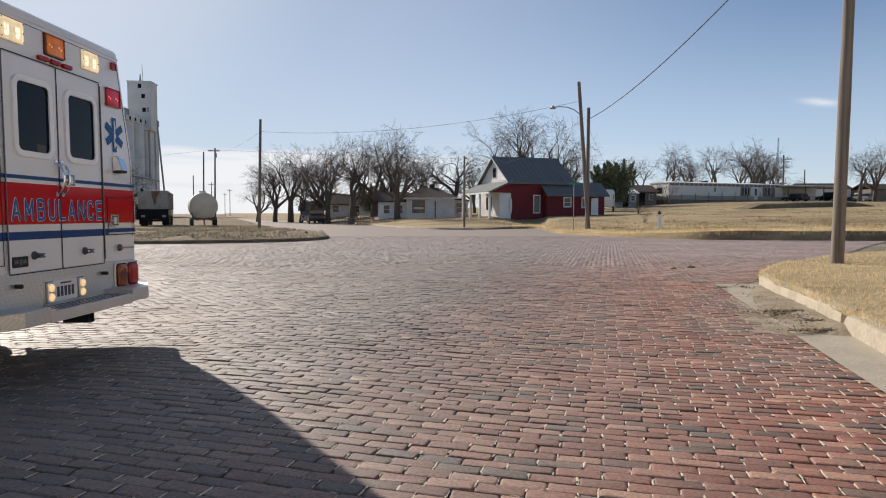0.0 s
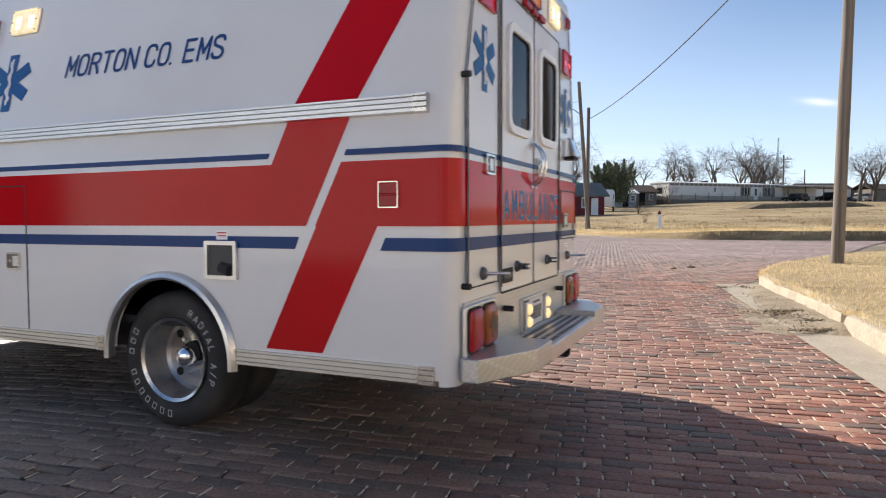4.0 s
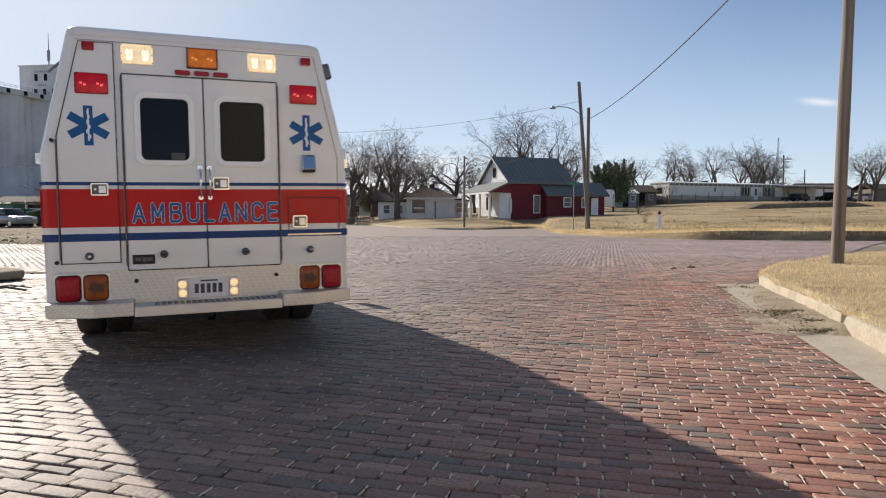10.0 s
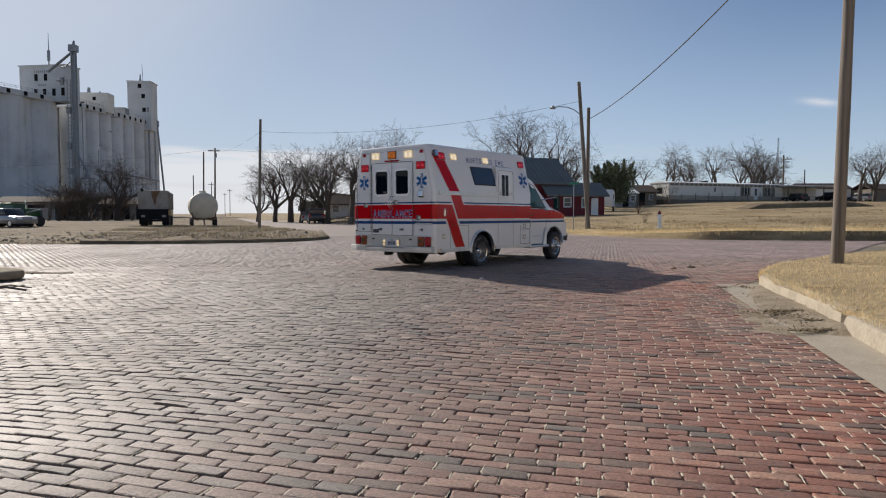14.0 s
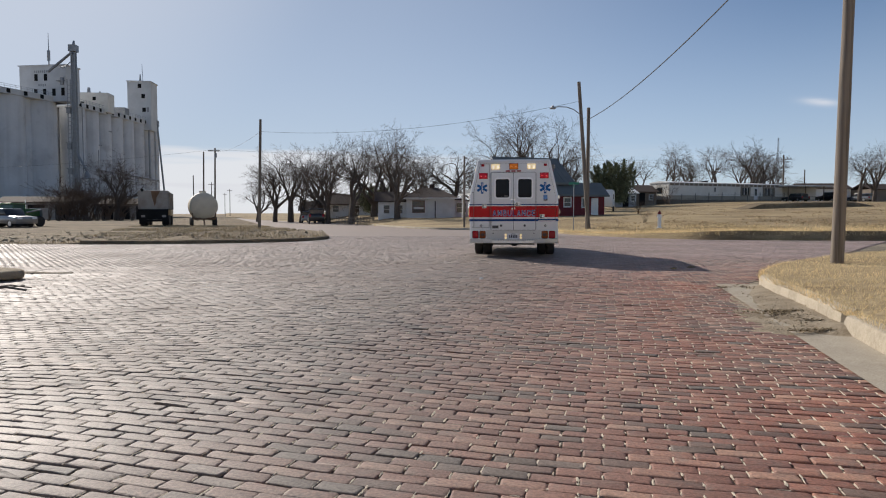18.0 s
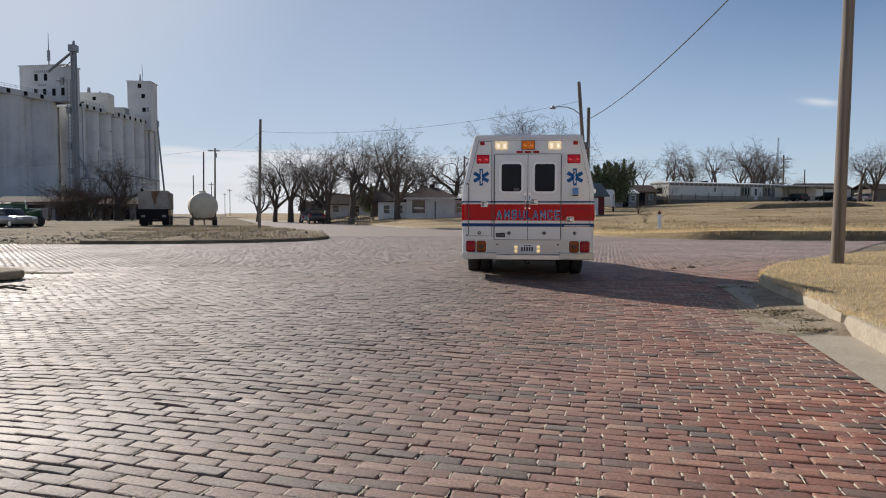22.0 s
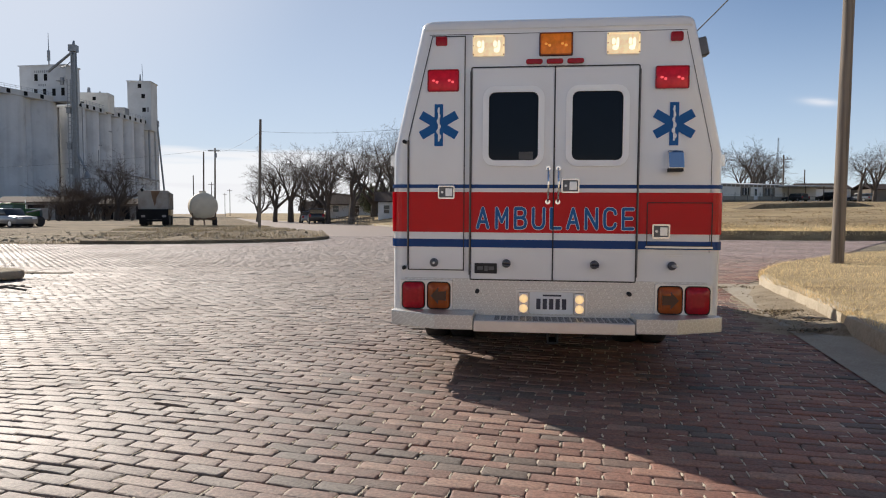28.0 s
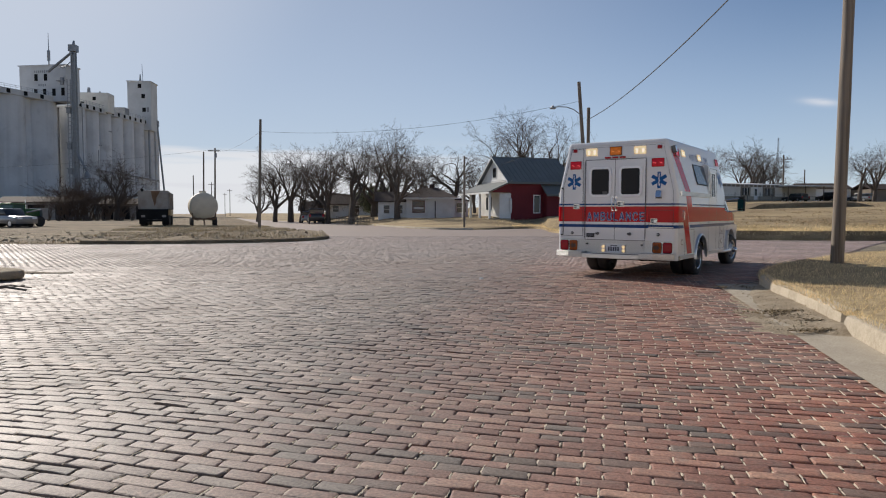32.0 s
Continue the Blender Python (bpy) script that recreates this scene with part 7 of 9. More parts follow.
def build_white_house():
    zg = ground_z(-1.5, 70)
    h = thing("white_bungalow", "small white bungalow with a brown hipped roof", "house", pose(-3.85, 70.0, zg, 0, 0, 4))
    part("wall", Shape().quad_box(0, 5.1, 0, 7, -0.4, 2.15), WHITEWALL, h, "white board wall")
    part("siding", siding(0, 5.1, 0, 0.1, 2.1, 0.15), WHITEWALL, h)
    s = Shape()
    n = [(-0.45, -0.45, 2.1), (5.55, -0.45, 2.1), (5.55, 7.4, 2.1), (-0.45, 7.4, 2.1), (1.6, 3.4, 3.35), (3.4, 3.4, 3.35)]
    s.v += n
    s.f += [(0, 1, 5, 4), (1, 2, 5), (2, 3, 4, 5), (3, 0, 4), (0, 3, 2, 1)]
    part("roof", s, SHINGLE, h, "brown hipped shingle roof")
    part("fascia", Shape().quad_box(-0.48, 5.58, -0.5, -0.45, 1.98, 2.14), TRIM, h)
    part("chimney", Shape().quad_box(2.6, 3.1, 3.2, 3.7, 3.0, 3.7), SHINGLE, h)
    w = window(h, 0.7, 1.85, 0.65, 1.75, -0.02, bars=1, frame=material("brown_frame", (0.12, 0.06, 0.05), 0.7))
    part("curtain", Shape().quad_box(0.75, 1.8, -0.04, -0.036, 0.95, 1.15), TRIM, w)
    part("door", Shape().quad_box(3.1, 3.75, -0.06, -0.02, 0.0, 1.75), TRIM, h, "white front door")
    part("door_shade", Shape().quad_box(2.98, 3.08, -0.05, -0.02, 0.0, 1.8), DARKGAP, h)
    part("side_wing", Shape().quad_box(-3.0, 0, 1.5, 5.5, -0.4, 1.75), WHITEWALL, h, "shaded side wing")
    part("wing_roof", Shape().prism([(1.1, 1.7), (3.5, 2.75), (5.9, 1.7), (5.9, 1.8), (3.5, 2.88), (1.1, 1.8)], 0, -3.4, 0.3), SHINGLE, h)
    for x in (-2.4, -1.0):
        window(h, x, x + 0.6, 0.5, 1.35, 1.5, bars=1)
    part("lean_to", Shape().quad_box(5.1, 6.6, 1.0, 5.0, -0.4, 1.9), WHITEWALL, h)
    part("lean_to_roof", Shape().prism([(5.1, 2.1), (6.9, 1.8), (6.9, 1.9), (5.1, 2.2)], 1, 0.7, 5.3), SHINGLE, h)
    window(h, 5.4, 6.4, 0.6, 1.6, 1.0, bars=1)
    # picket fence and small houses in the trees
    rnd = random.Random(2)
    f = thing("picket_fence", "low weathered picket fence under the trees", "fence", pose(-9.5, 72, ground_z(-9.5, 72)))
    for i in range(26):
        part("picket", Shape().quad_box(-0.035, 0.035, -0.01, 0.01, 0.0, 0.85 + rnd.uniform(-0.04, 0.04)), SKIRT, f, at=pose(-2 + i * 0.16, 0, 0))
    part("fence_rail", Shape().quad_box(-2.1, 2.1, 0.01, 0.04, 0.25, 0.32).quad_box(-2.1, 2.1, 0.01, 0.04, 0.62, 0.69), SKIRT, f)
    for x, y, ang, w, d2, hh, mat, lab in ((-12.0, 92, 10, 8, 5, 1.6, WHITEWALL, "pale house half hidden behind bare trees"), (-20.6, 104, 5, 3.4, 4, 1.6, WHITEWALL, "small pale shed behind bare trees")):
        o = thing("small_house", lab, "house", pose(x, y, ground_z(x, y), 0, 0, ang))
        part("wall", Shape().quad_box(-w / 2, w / 2, 0, d2, -0.4, hh), mat, o)
        part("gable", Shape().prism([(0, hh), (d2, hh), (d2 / 2, hh + 1.2)], 0, -w / 2, w / 2), mat, o)
        for y0, y1 in ((-0.4, d2 / 2), (d2 + 0.4, d2 / 2)):
            part("roof", Shape().prism([(y0, hh - 0.15), (y1, hh + 1.25), (y1, hh + 1.38), (y0, hh - 0.02)], 0, -w / 2 - 0.3, w / 2 + 0.3), SHINGLE, o)
        for i in range(3):
            window(o, -w / 2 + 0.8 + i * (w - 2.4) / 2, -w / 2 + 1.6 + i * (w - 2.4) / 2, 0.5, 1.3, 0.0)


def build_trailers():
    zg = ground_z(38, 103)
    t = thing("mobile_home", "long cream single-wide mobile home with brown skirting", "mobile home", pose(34.4, 101.5, zg, 0, 0, 24))
    L = 24.4
    part("body", Shape().quad_box(0, L, 0, 4.2, 0.55, 3.2), CREAM, t, "cream metal siding", bevel=0.05)
    part("skirting", Shape().quad_box(0.05, L - 0.05, 0.05, 4.15, -0.5, 0.56), SKIRT, t, "brown skirting")
    part("roof", Shape().prism([(-0.1, 3.2), (2.1, 3.42), (4.3, 3.2), (4.3, 3.08), (-0.1, 3.08)], 0, -0.1, L + 0.1), TRIM, t, "pale flat roof")
    part("fascia", Shape().quad_box(0, L, -0.04, -0.002, 2.72, 3.1), SKIRT, t, "banded fascia")
    for i in range(25):
        part("fascia_batten", Shape().quad_box(i * 0.98, i * 0.98 + 0.1, -0.065, -0.04, 2.7, 3.12), TRIM, t)
    part("belt_panel", Shape().quad_box(0, L, -0.025, -0.002, 0.56, 1.2), material("tan_belt", (0.36, 0.33, 0.27), 0.8, var=0.1, scale=0.5), t, "tan lower siding")
    for x0, x1 in ((15.0, 17.0), (20.0, 22.6)):
        part("dark_panel", Shape().quad_box(x0 - 0.1, x1 + 0.1, -0.03, -0.002, 1.2, 2.7), SKIRT, t)
        w = window(t, x0 + 0.2, x1 - 0.2, 1.35, 2.55, -0.03, bars=0, frame=material("tan_frame", (0.3, 0.26, 0.2), 0.7))
        for k in (1, 2):
            xx = x0 + (x1 - x0) * k / 3
            part("mullion", Shape().quad_box(xx - 0.05, xx + 0.05, -0.06, -0.045, 1.35, 2.55), TRIM, w)
    part("door", Shape().quad_box(17.9, 18.7, -0.05, -0.002, 0.6, 2.65), TRIM, t, "white screen door")
    part("door_glass", Shape().quad_box(18.05, 18.55, -0.058, -0.05, 1.3, 2.4), GLASS, t)
    part("step", Shape().quad_box(17.7, 18.9, -1.0, -0.05, -0.3, 0.3), SKIRT, t)
    window(t, 9.2, 9.5, 1.8, 2.5, -0.03, bars=0, frame=CREAM)
    part("end_window", Shape().quad_box(-0.03, 0, 1.4, 2.6, 1.5, 2.4), GLASS, t)
    part("roof_vent", Shape().quad_box(9.0, 9.7, 1.8, 2.5, 3.3, 3.62), DARKGAP, t)
    # carport and second home farther along
    c = thing("carport", "flat-roofed carport with parked cars in its shade", "carport", pose(56.2, 110.0, ground_z(60, 112), 0, 0, 14))
    part("roof", Shape().quad_box(0, 11, -1, 5, 2.55, 2.75), TRIM, c, "thin pale roof")
    for x in (0.2, 3.6, 7.2, 10.8):
        part("post", Shape().quad_box(x - 0.06, x + 0.06, -0.9, -0.78, -0.5, 2.55), SKIRT, c)
    part("back_wall", Shape().quad_box(0, 11, 4.8, 5, -0.5, 2.55), CREAM, c)
    for i, x in enumerate((5.0, 8.4)):
        part("railing", Shape().quad_box(x - 1.4, x + 1.4, -0.95, -0.9, 0.3, 0.38).quad_box(x - 1.4, x + 1.4, -0.95, -0.9, 0.8, 0.88), SKIRT, c)
    car("parked_car", "dark sedan parked under the carport", 57.8, 109.2, 104, 4.4, 1.7, 1.35, DARKCAR, 0.5)
    car("parked_car", "dark pickup parked beside the carport", 64.5, 111, 100, 4.8, 1.8, 1.6, DARKCAR, 0.6)
    car("parked_car", "silver car parked beside a far shed", 67.6, 108, 110, 4.2, 1.7, 1.35, SILVER, 0.5)
    for x, y, w, hh, ang, mat, lab in ((72, 125, 9, 2.6, 0, TRIM, "low pale house in the distance"), (82, 122, 8, 2.4, 8, SKIRT, "low tan house in the distance"), (26.6, 97, 3.4, 2.0, 10, STEEL, "small grey shed with a pale roof"), (30.2, 101, 4.6, 2.1, 8, SKIRT, "small tan outbuilding with a dark roof")):
        o = thing("outbuilding", lab, "shed", pose(x, y, ground_z(x, y), 0, 0, ang))
        part("wall", Shape().quad_box(-w / 2, w / 2, 0, 5, -0.5, hh), mat, o)
        for y0, y1 in ((-0.35, 2.5), (5.35, 2.5)):
            part("roof", Shape().prism([(y0, hh - 0.1), (y1, hh + 1.0), (y1, hh + 1.1), (y0, hh)], 0, -w / 2 - 0.3, w / 2 + 0.3), TRIM if w < 4 else SHINGLE, o)
        part("door", Shape().quad_box(-0.45, 0.45, -0.03, 0, -0.1, 1.9), DARKGAP, o)
        window(o, w / 4, w / 4 + 0.6, 0.9, 1.6, 0.0)
    # wire fence in front of the mobile home
    f = thing("wire_fence", "thin wire fence on steel posts before the mobile home", "fence", pose(0, 0, 0))
    pts = []
    for i in range(12):
        x, y = 30.8 + i * 2.45, 97.5 + i * 1.05
        z = ground_z(x, y)
        pts.append((x, y, z + 1.15))
        part("fence_post", Shape().rod((x, y, z - 0.2), (x, y, z + 1.45), 0.05, sides=6), GUNMETAL, f)
    for dz in (0, -0.4, -0.8):
        part("fence_wire", Shape().tube([(a, b, c2 + dz) for a, b, c2 in pts], 0.012, 4), GUNMETAL, f)
    # cut bank of bare earth
    s = Shape()
    rows = []
    for v, dz in ((0, 0.0), (0.06, 0.5), (0.4, 0.6), (2.2, 0.6), (4.5, 0.05)):
        rows.append([(31 + i * 0.6 + 0.3 * noise.noise((i * 0.3, v, 0)), 69 + v + 0.05 * i, ground_z(31 + i * 0.6, 69 + v + 0.05 * i) - 0.03 + dz * smooth01(0, 4, i) * smooth01(26, 19, i) + 0.04 * noise.noise((i * 0.7, v * 2, 3))) for i in range(27)])
    tagged(part("earth_bank", Shape().grid(rows), DIRT, smooth=True), "low bank of bare earth across the field", "bank", kind="structure")


def car(name, label, x, y, ang, L, W, H, paint, cabin=0.5):
    t = thing(name, label, "car", pose(x, y, ground_z(x, y), 0, 0, ang))
    k = H
    prof = [(-L / 2, 0.3), (L / 2 - 0.05, 0.3), (L / 2, 0.5 * k), (L / 2 - 0.1, 0.58 * k), (L * 0.2, 0.64 * k), (-L / 2 + 0.05, 0.66 * k), (-L / 2 - 0.0, 0.5 * k)]
    part("body", Shape().prism(prof, 1, -W / 2, W / 2), paint, t, bevel=0.06, smooth=True)
    b, f = -L * cabin + L * 0.06, L * 0.2
    part("cabin", Shape().prism([(b, 0.63 * k), (f, 0.62 * k), (f - L * 0.12, k), (b + L * 0.05, k)], 1, -W / 2 + 0.12, W / 2 - 0.12), GLASS, t, "dark glazed cabin", bevel=0.05, smooth=True)
    part("roof", Shape().prism([(b + L * 0.04, k - 0.05), (f - L * 0.12, k - 0.05), (f - L * 0.13, k + 0.02), (b + L * 0.06, k + 0.02)], 1, -W / 2 + 0.13, W / 2 - 0.13), paint, t, bevel=0.03, smooth=True)
    for sx in (-1, 1):
        for yy in (-L * 0.31, L * 0.31):
            w = part("wheel", Shape().lathe([(0.0, -0.1), (0.28, -0.1), (0.33, -0.06), (0.33, 0.06), (0.28, 0.1), (0.0, 0.1)], 1, sides=22), TYRE, t, at=pose(yy, sx * (W / 2 - 0.1), 0.33))
            part("rim", Shape().lathe([(0.2, sx * 0.1), (0.19, sx * 0.105), (0.0, sx * 0.11)], 1, sides=16), ALU, w)
        part("headlight", Shape().quad_box(L / 2 - 0.1, L / 2 + 0.01, sx * (W / 2 - 0.5), sx * (W / 2 - 0.12), 0.45 * k, 0.55 * k), PALE, t)
        part("tail_light", Shape().quad_box(-L / 2 - 0.015, -L / 2 + 0.05, sx * (W / 2 - 0.3), sx * (W / 2 - 0.08), 0.45 * k, 0.62 * k), LENS_RED, t)
    part("rear_window", Shape().quad_box(b - 0.01, b + 0.03, -W / 2 + 0.2, W / 2 - 0.2, 0.68 * k, 0.92 * k), GLASS, t)
    return t


def build_lot_vehicles():
    car("black_suv", "black sport utility parked on the side street", -14.8, 77.5, 103, 4.5, 1.85, 1.75, DARKCAR, 0.52)
    car("parked_car", "grey car parked behind the black one", -17.0, 84, 103, 4.4, 1.75, 1.45, SILVER, 0.5)
    car("silver_car", "silver and dark car parked in the dirt lot", -35.1, 53.9, -25, 4.4, 1.8, 1.5, SILVER, 0.5)
    # tractor
    t = thing("tractor", "green farm tractor with a glazed cab", "tractor", pose(-36.2, 56.5, ground_z(-36.2, 56.5), 0, 0, 74))
    part("bonnet", Shape().quad_box(0.2, 2.0, -0.4, 0.4, 0.9, 1.55), GREEN, t, "green bonnet", bevel=0.06)
    part("chassis", Shape().quad_box(-1.0, 1.9, -0.3, 0.3, 0.5, 0.95), DARKGAP, t)
    part("cab", Shape().prism([(-1.0, 1.0), (0.25, 1.0), (0.15, 1.9), (-0.9, 1.9)], 1, -0.65, 0.65), material("green_glass", (0.05, 0.11, 0.09), 0.15), t, "green-tinted cab glass", bevel=0.04)
    part("cab_roof", Shape().quad_box(-1.08, 0.32, -0.72, 0.72, 1.88, 2.0), GREEN, t, bevel=0.04)
    for y in (-0.66, 0.66):
        for x in (-0.96, 0.2):
            part("cab_pillar", Shape().rod((x, y, 1.0), (x * 0.92, y, 1.9), 0.04, sides=6), GREEN, t)
        part("rear_wheel", Shape().lathe([(0.0, -0.2), (0.55, -0.2), (0.7, -0.14), (0.7, 0.14), (0.55, 0.2), (0.0, 0.2)], 1, (-0.75, y * 1.35, 0.7), 26), TYRE, t)
        part("front_wheel", Shape().lathe([(0.0, -0.14), (0.38, -0.14), (0.45, -0.1), (0.45, 0.1), (0.38, 0.14), (0.0, 0.14)], 1, (1.5, y * 1.25, 0.45), 22), TYRE, t)
    part("exhaust", Shape().rod((1.1, 0.25, 1.5), (1.1, 0.25, 2.3), 0.05, sides=8), CHROME, t)
    part("loader", Shape().quad_box(1.9, 2.5, -0.7, 0.7, 0.6, 1.6).rod((0.4, -0.6, 1.2), (2.0, -0.6, 1.5), 0.07).rod((0.4, 0.6, 1.2), (2.0, 0.6, 1.5), 0.07), STEEL, t)
    # grain truck
    t = thing("grain_truck", "old grain truck with a rust-streaked pale bed", "truck", pose(-26.25, 61, ground_z(-26.25, 61), 0, 0, 108))
    part("bed", Shape().prism([(-2.6, 1.5), (2.4, 1.5), (2.4, 3.0), (-2.6, 3.15)], 1, -1.2, 1.2), OLDBED, t, "pale steel grain bed", bevel=0.03)
    for i in range(9):
        for sy in (-1, 1):
            part("bed_rib", Shape().quad_box(-2.5 + i * 0.6, -2.4 + i * 0.6, sy * 1.2, sy * 1.27, 1.5, 3.0), OLDBED, t)
    part("tarp_roll", Shape().rod((-2.6, 0.9, 3.15), (2.4, 0.9, 3.05), 0.12, sides=10), DARKGAP, t)
    part("rust_streak", Shape().prism([(-0.55, 3.1), (0.2, 3.1), (0.12, 2.6), (0.02, 2.2), (-0.08, 1.75), (-0.2, 2.1), (-0.26, 2.55), (-0.4, 2.8)], 0, -2.625, -2.606), RUST, t)
    part("frame", Shape().quad_box(-2.6, 4.2, -0.5, 0.5, 0.75, 1.45), DARKGAP, t)
    part("cab", Shape().prism([(2.6, 0.9), (5.2, 0.9), (5.2, 1.6), (4.2, 1.75), (3.8, 2.5), (2.6, 2.5)], 1, -1.05, 1.05), TANKWHITE, t, bevel=0.08, smooth=True)
    part("tail_board", Shape().quad_box(-2.75, -2.6, -1.2, 1.25, 0.62, 1.5), DARKGAP, t)
    part("bumper_bar", Shape().quad_box(-2.8, -2.7, -1.15, 1.15, 0.42, 0.6), DARKGAP, t)
    for yy in (-0.85, 0.85):
        part("tail_lamp", Shape().quad_box(-2.78, -2.75, yy - 0.16, yy + 0.16, 0.8, 1.0), OLDBED, t)
    for sy in (-1, 1):
        for x, w in ((-1.6, 0.28), (-0.5, 0.28), (3.9, 0.14)):
            part("wheel", Shape().lathe([(0.0, -w), (0.42, -w), (0.5, -w * 0.7), (0.5, w * 0.7), (0.42, w), (0.0, w)], 1, (x, sy * 0.92, 0.5), 22), TYRE, t)
        part("mud_flap", Shape().quad_box(-2.5, -2.45, sy * 0.65, sy * 1.2, 0.2, 0.9), DARKGAP, t)
    # tank trailer, seen on its end
    t = thing("tank_trailer", "dusty white cylindrical tank on a rusty wheeled frame", "trailer", pose(-21.55, 60, ground_z(-21.55, 60), 0, 0, 23))
    part("tank", Shape().lathe([(0.0, -0.28), (0.6, -0.22), (1.0, -0.1), (1.22, 0.12), (1.24, 0.5), (1.24, 3.6), (1.0, 3.9), (0.0, 4.05)], 1, (0, 0, 1.78), 36), TANKWHITE, t, "dusty white tank", smooth=True)
    part("manhole", Shape().rod((0, 1.8, 3.0), (0, 1.8, 3.2), 0.3, sides=14), TANKWHITE, t)
    part("frame", Shape().quad_box(-0.95, 0.95, 0.0, 0.12, 0.55, 0.75).quad_box(-0.95, 0.95, 3.2, 3.32, 0.55, 0.75).quad_box(-0.6, -0.5, -0.4, 4.4, 0.5, 0.65).quad_box(0.5, 0.6, -0.4, 4.4, 0.5, 0.65), RUST, t, "rusty frame")
    for sx in (-1, 1):
        part("strut", Shape().rod((sx * 0.95, 0.06, 0.6), (sx * 1.02, 0.06, 1.2), 0.05, sides=6), RUST, t)
        for y in (0.4, 3.0):
            part("wheel", Shape().lathe([(0.0, -0.12), (0.34, -0.12), (0.4, -0.08), (0.4, 0.08), (0.34, 0.12), (0.0, 0.12)], 0, (sx * 1.0, y, 0.4), 20), TYRE, t)
    part("drain_pipe", Shape().rod((0, 0.1, 0.55), (0, -0.1, 0.15), 0.06, sides=8), RUST, t)
    # clumps of coarser grass and leaf scraps over the far lawn
    rnd = random.Random(88)
    s = Shape()
    for _ in range(9000):
        y = 33.5 + 62 * rnd.random() ** 1.6
        x = rnd.uniform(0.16 * y + 3.2, 0.64 * y + 6)
        if noise.noise((x * 0.22, y * 0.1, 31)) + 0.55 * noise.noise((x * 0.9, y * 0.5, 12)) < rnd.uniform(-0.25, 0.45) or y < 46 and x < 9.5:
            continue
        z = ground_z(x, y)
        if z < 0.1:
            continue
        r, h = rnd.uniform(0.15, 0.45), rnd.uniform(0.03, 0.08)
        for k in range(5):
            a = rnd.uniform(0, 6.28)
            p = Vector((x + r * math.cos(a), y + r * math.sin(a), z - 0.02))
            q = Vector((rnd.gauss(0, 0.06), rnd.gauss(0, 0.06), h * rnd.uniform(0.6, 1.2) + 0.02))
            w = Vector((math.sin(a * 3), math.cos(a * 3), 0)) * rnd.uniform(0.03, 0.07)
            s.face([p - w, p + w, p + q])
    tagged(part("grass_clumps", s.mesh("grass_clumps", CLUMP, fix=False), None), "brown clumps of coarse dead grass", "grass", kind="stuff")
    # hydrant
    t = thing("fire_hydrant", "white fire hydrant with a dark red cap", "hydrant", pose(12.24, 37.6, ground_z(12.24, 37.6)) @ Matrix.Scale(1.1, 4))
    part("barrel", Shape().lathe([(0.15, -0.1), (0.15, 0.04), (0.09, 0.06), (0.085, 0.66), (0.1, 0.68), (0.1, 0.71), (0.085, 0.73)], 2, sides=20), PALE, t, "white barrel", smooth=True)
    part("bonnet", Shape().lathe([(0.095, 0.71), (0.09, 0.78), (0.06, 0.85), (0.025, 0.87), (0.025, 0.92), (0.0, 0.92)], 2, sides=20), material("hydrant_red", (0.2, 0.03, 0.025), 0.6), t, "dark red cap", smooth=True)
    for a, b in (((-0.12, 0, 0.6), (0.12, 0, 0.6)), ((0, -0.14, 0.56), (0, 0, 0.56))):
        part("outlet", Shape().rod(a, b, 0.05, sides=12), PALE, t)
    # small sheds before the elevator
    for x, y, w, d2, hh, lab in ((-72, 118, 14, 6, 3.2, "low dark machine shed"), (-60, 125, 9, 6, 3.0, "low grey storage shed")):
        o = thing("machine_shed", lab, "shed", pose(x, y, ground_z(x, y), 0, 0, 4))
        part("wall", Shape().quad_box(-w / 2, w / 2, 0, d2, -0.4, hh), OLDBED, o)
        part("roof", Shape().prism([(-0.4, hh - 0.1), (d2 / 2, hh + 0.9), (d2 + 0.4, hh - 0.1), (d2 + 0.4, hh), (d2 / 2, hh + 1.02), (-0.4, hh)], 0, -w / 2 - 0.3, w / 2 + 0.3), SHINGLE, o)
        for i in range(3):
            part("door", Shape().quad_box(-w / 2 + 0.8 + i * w / 3, -w / 2 + 0.8 + i * w / 3 + w / 5, -0.04, 0, 0, hh - 0.5), DARKGAP, o)


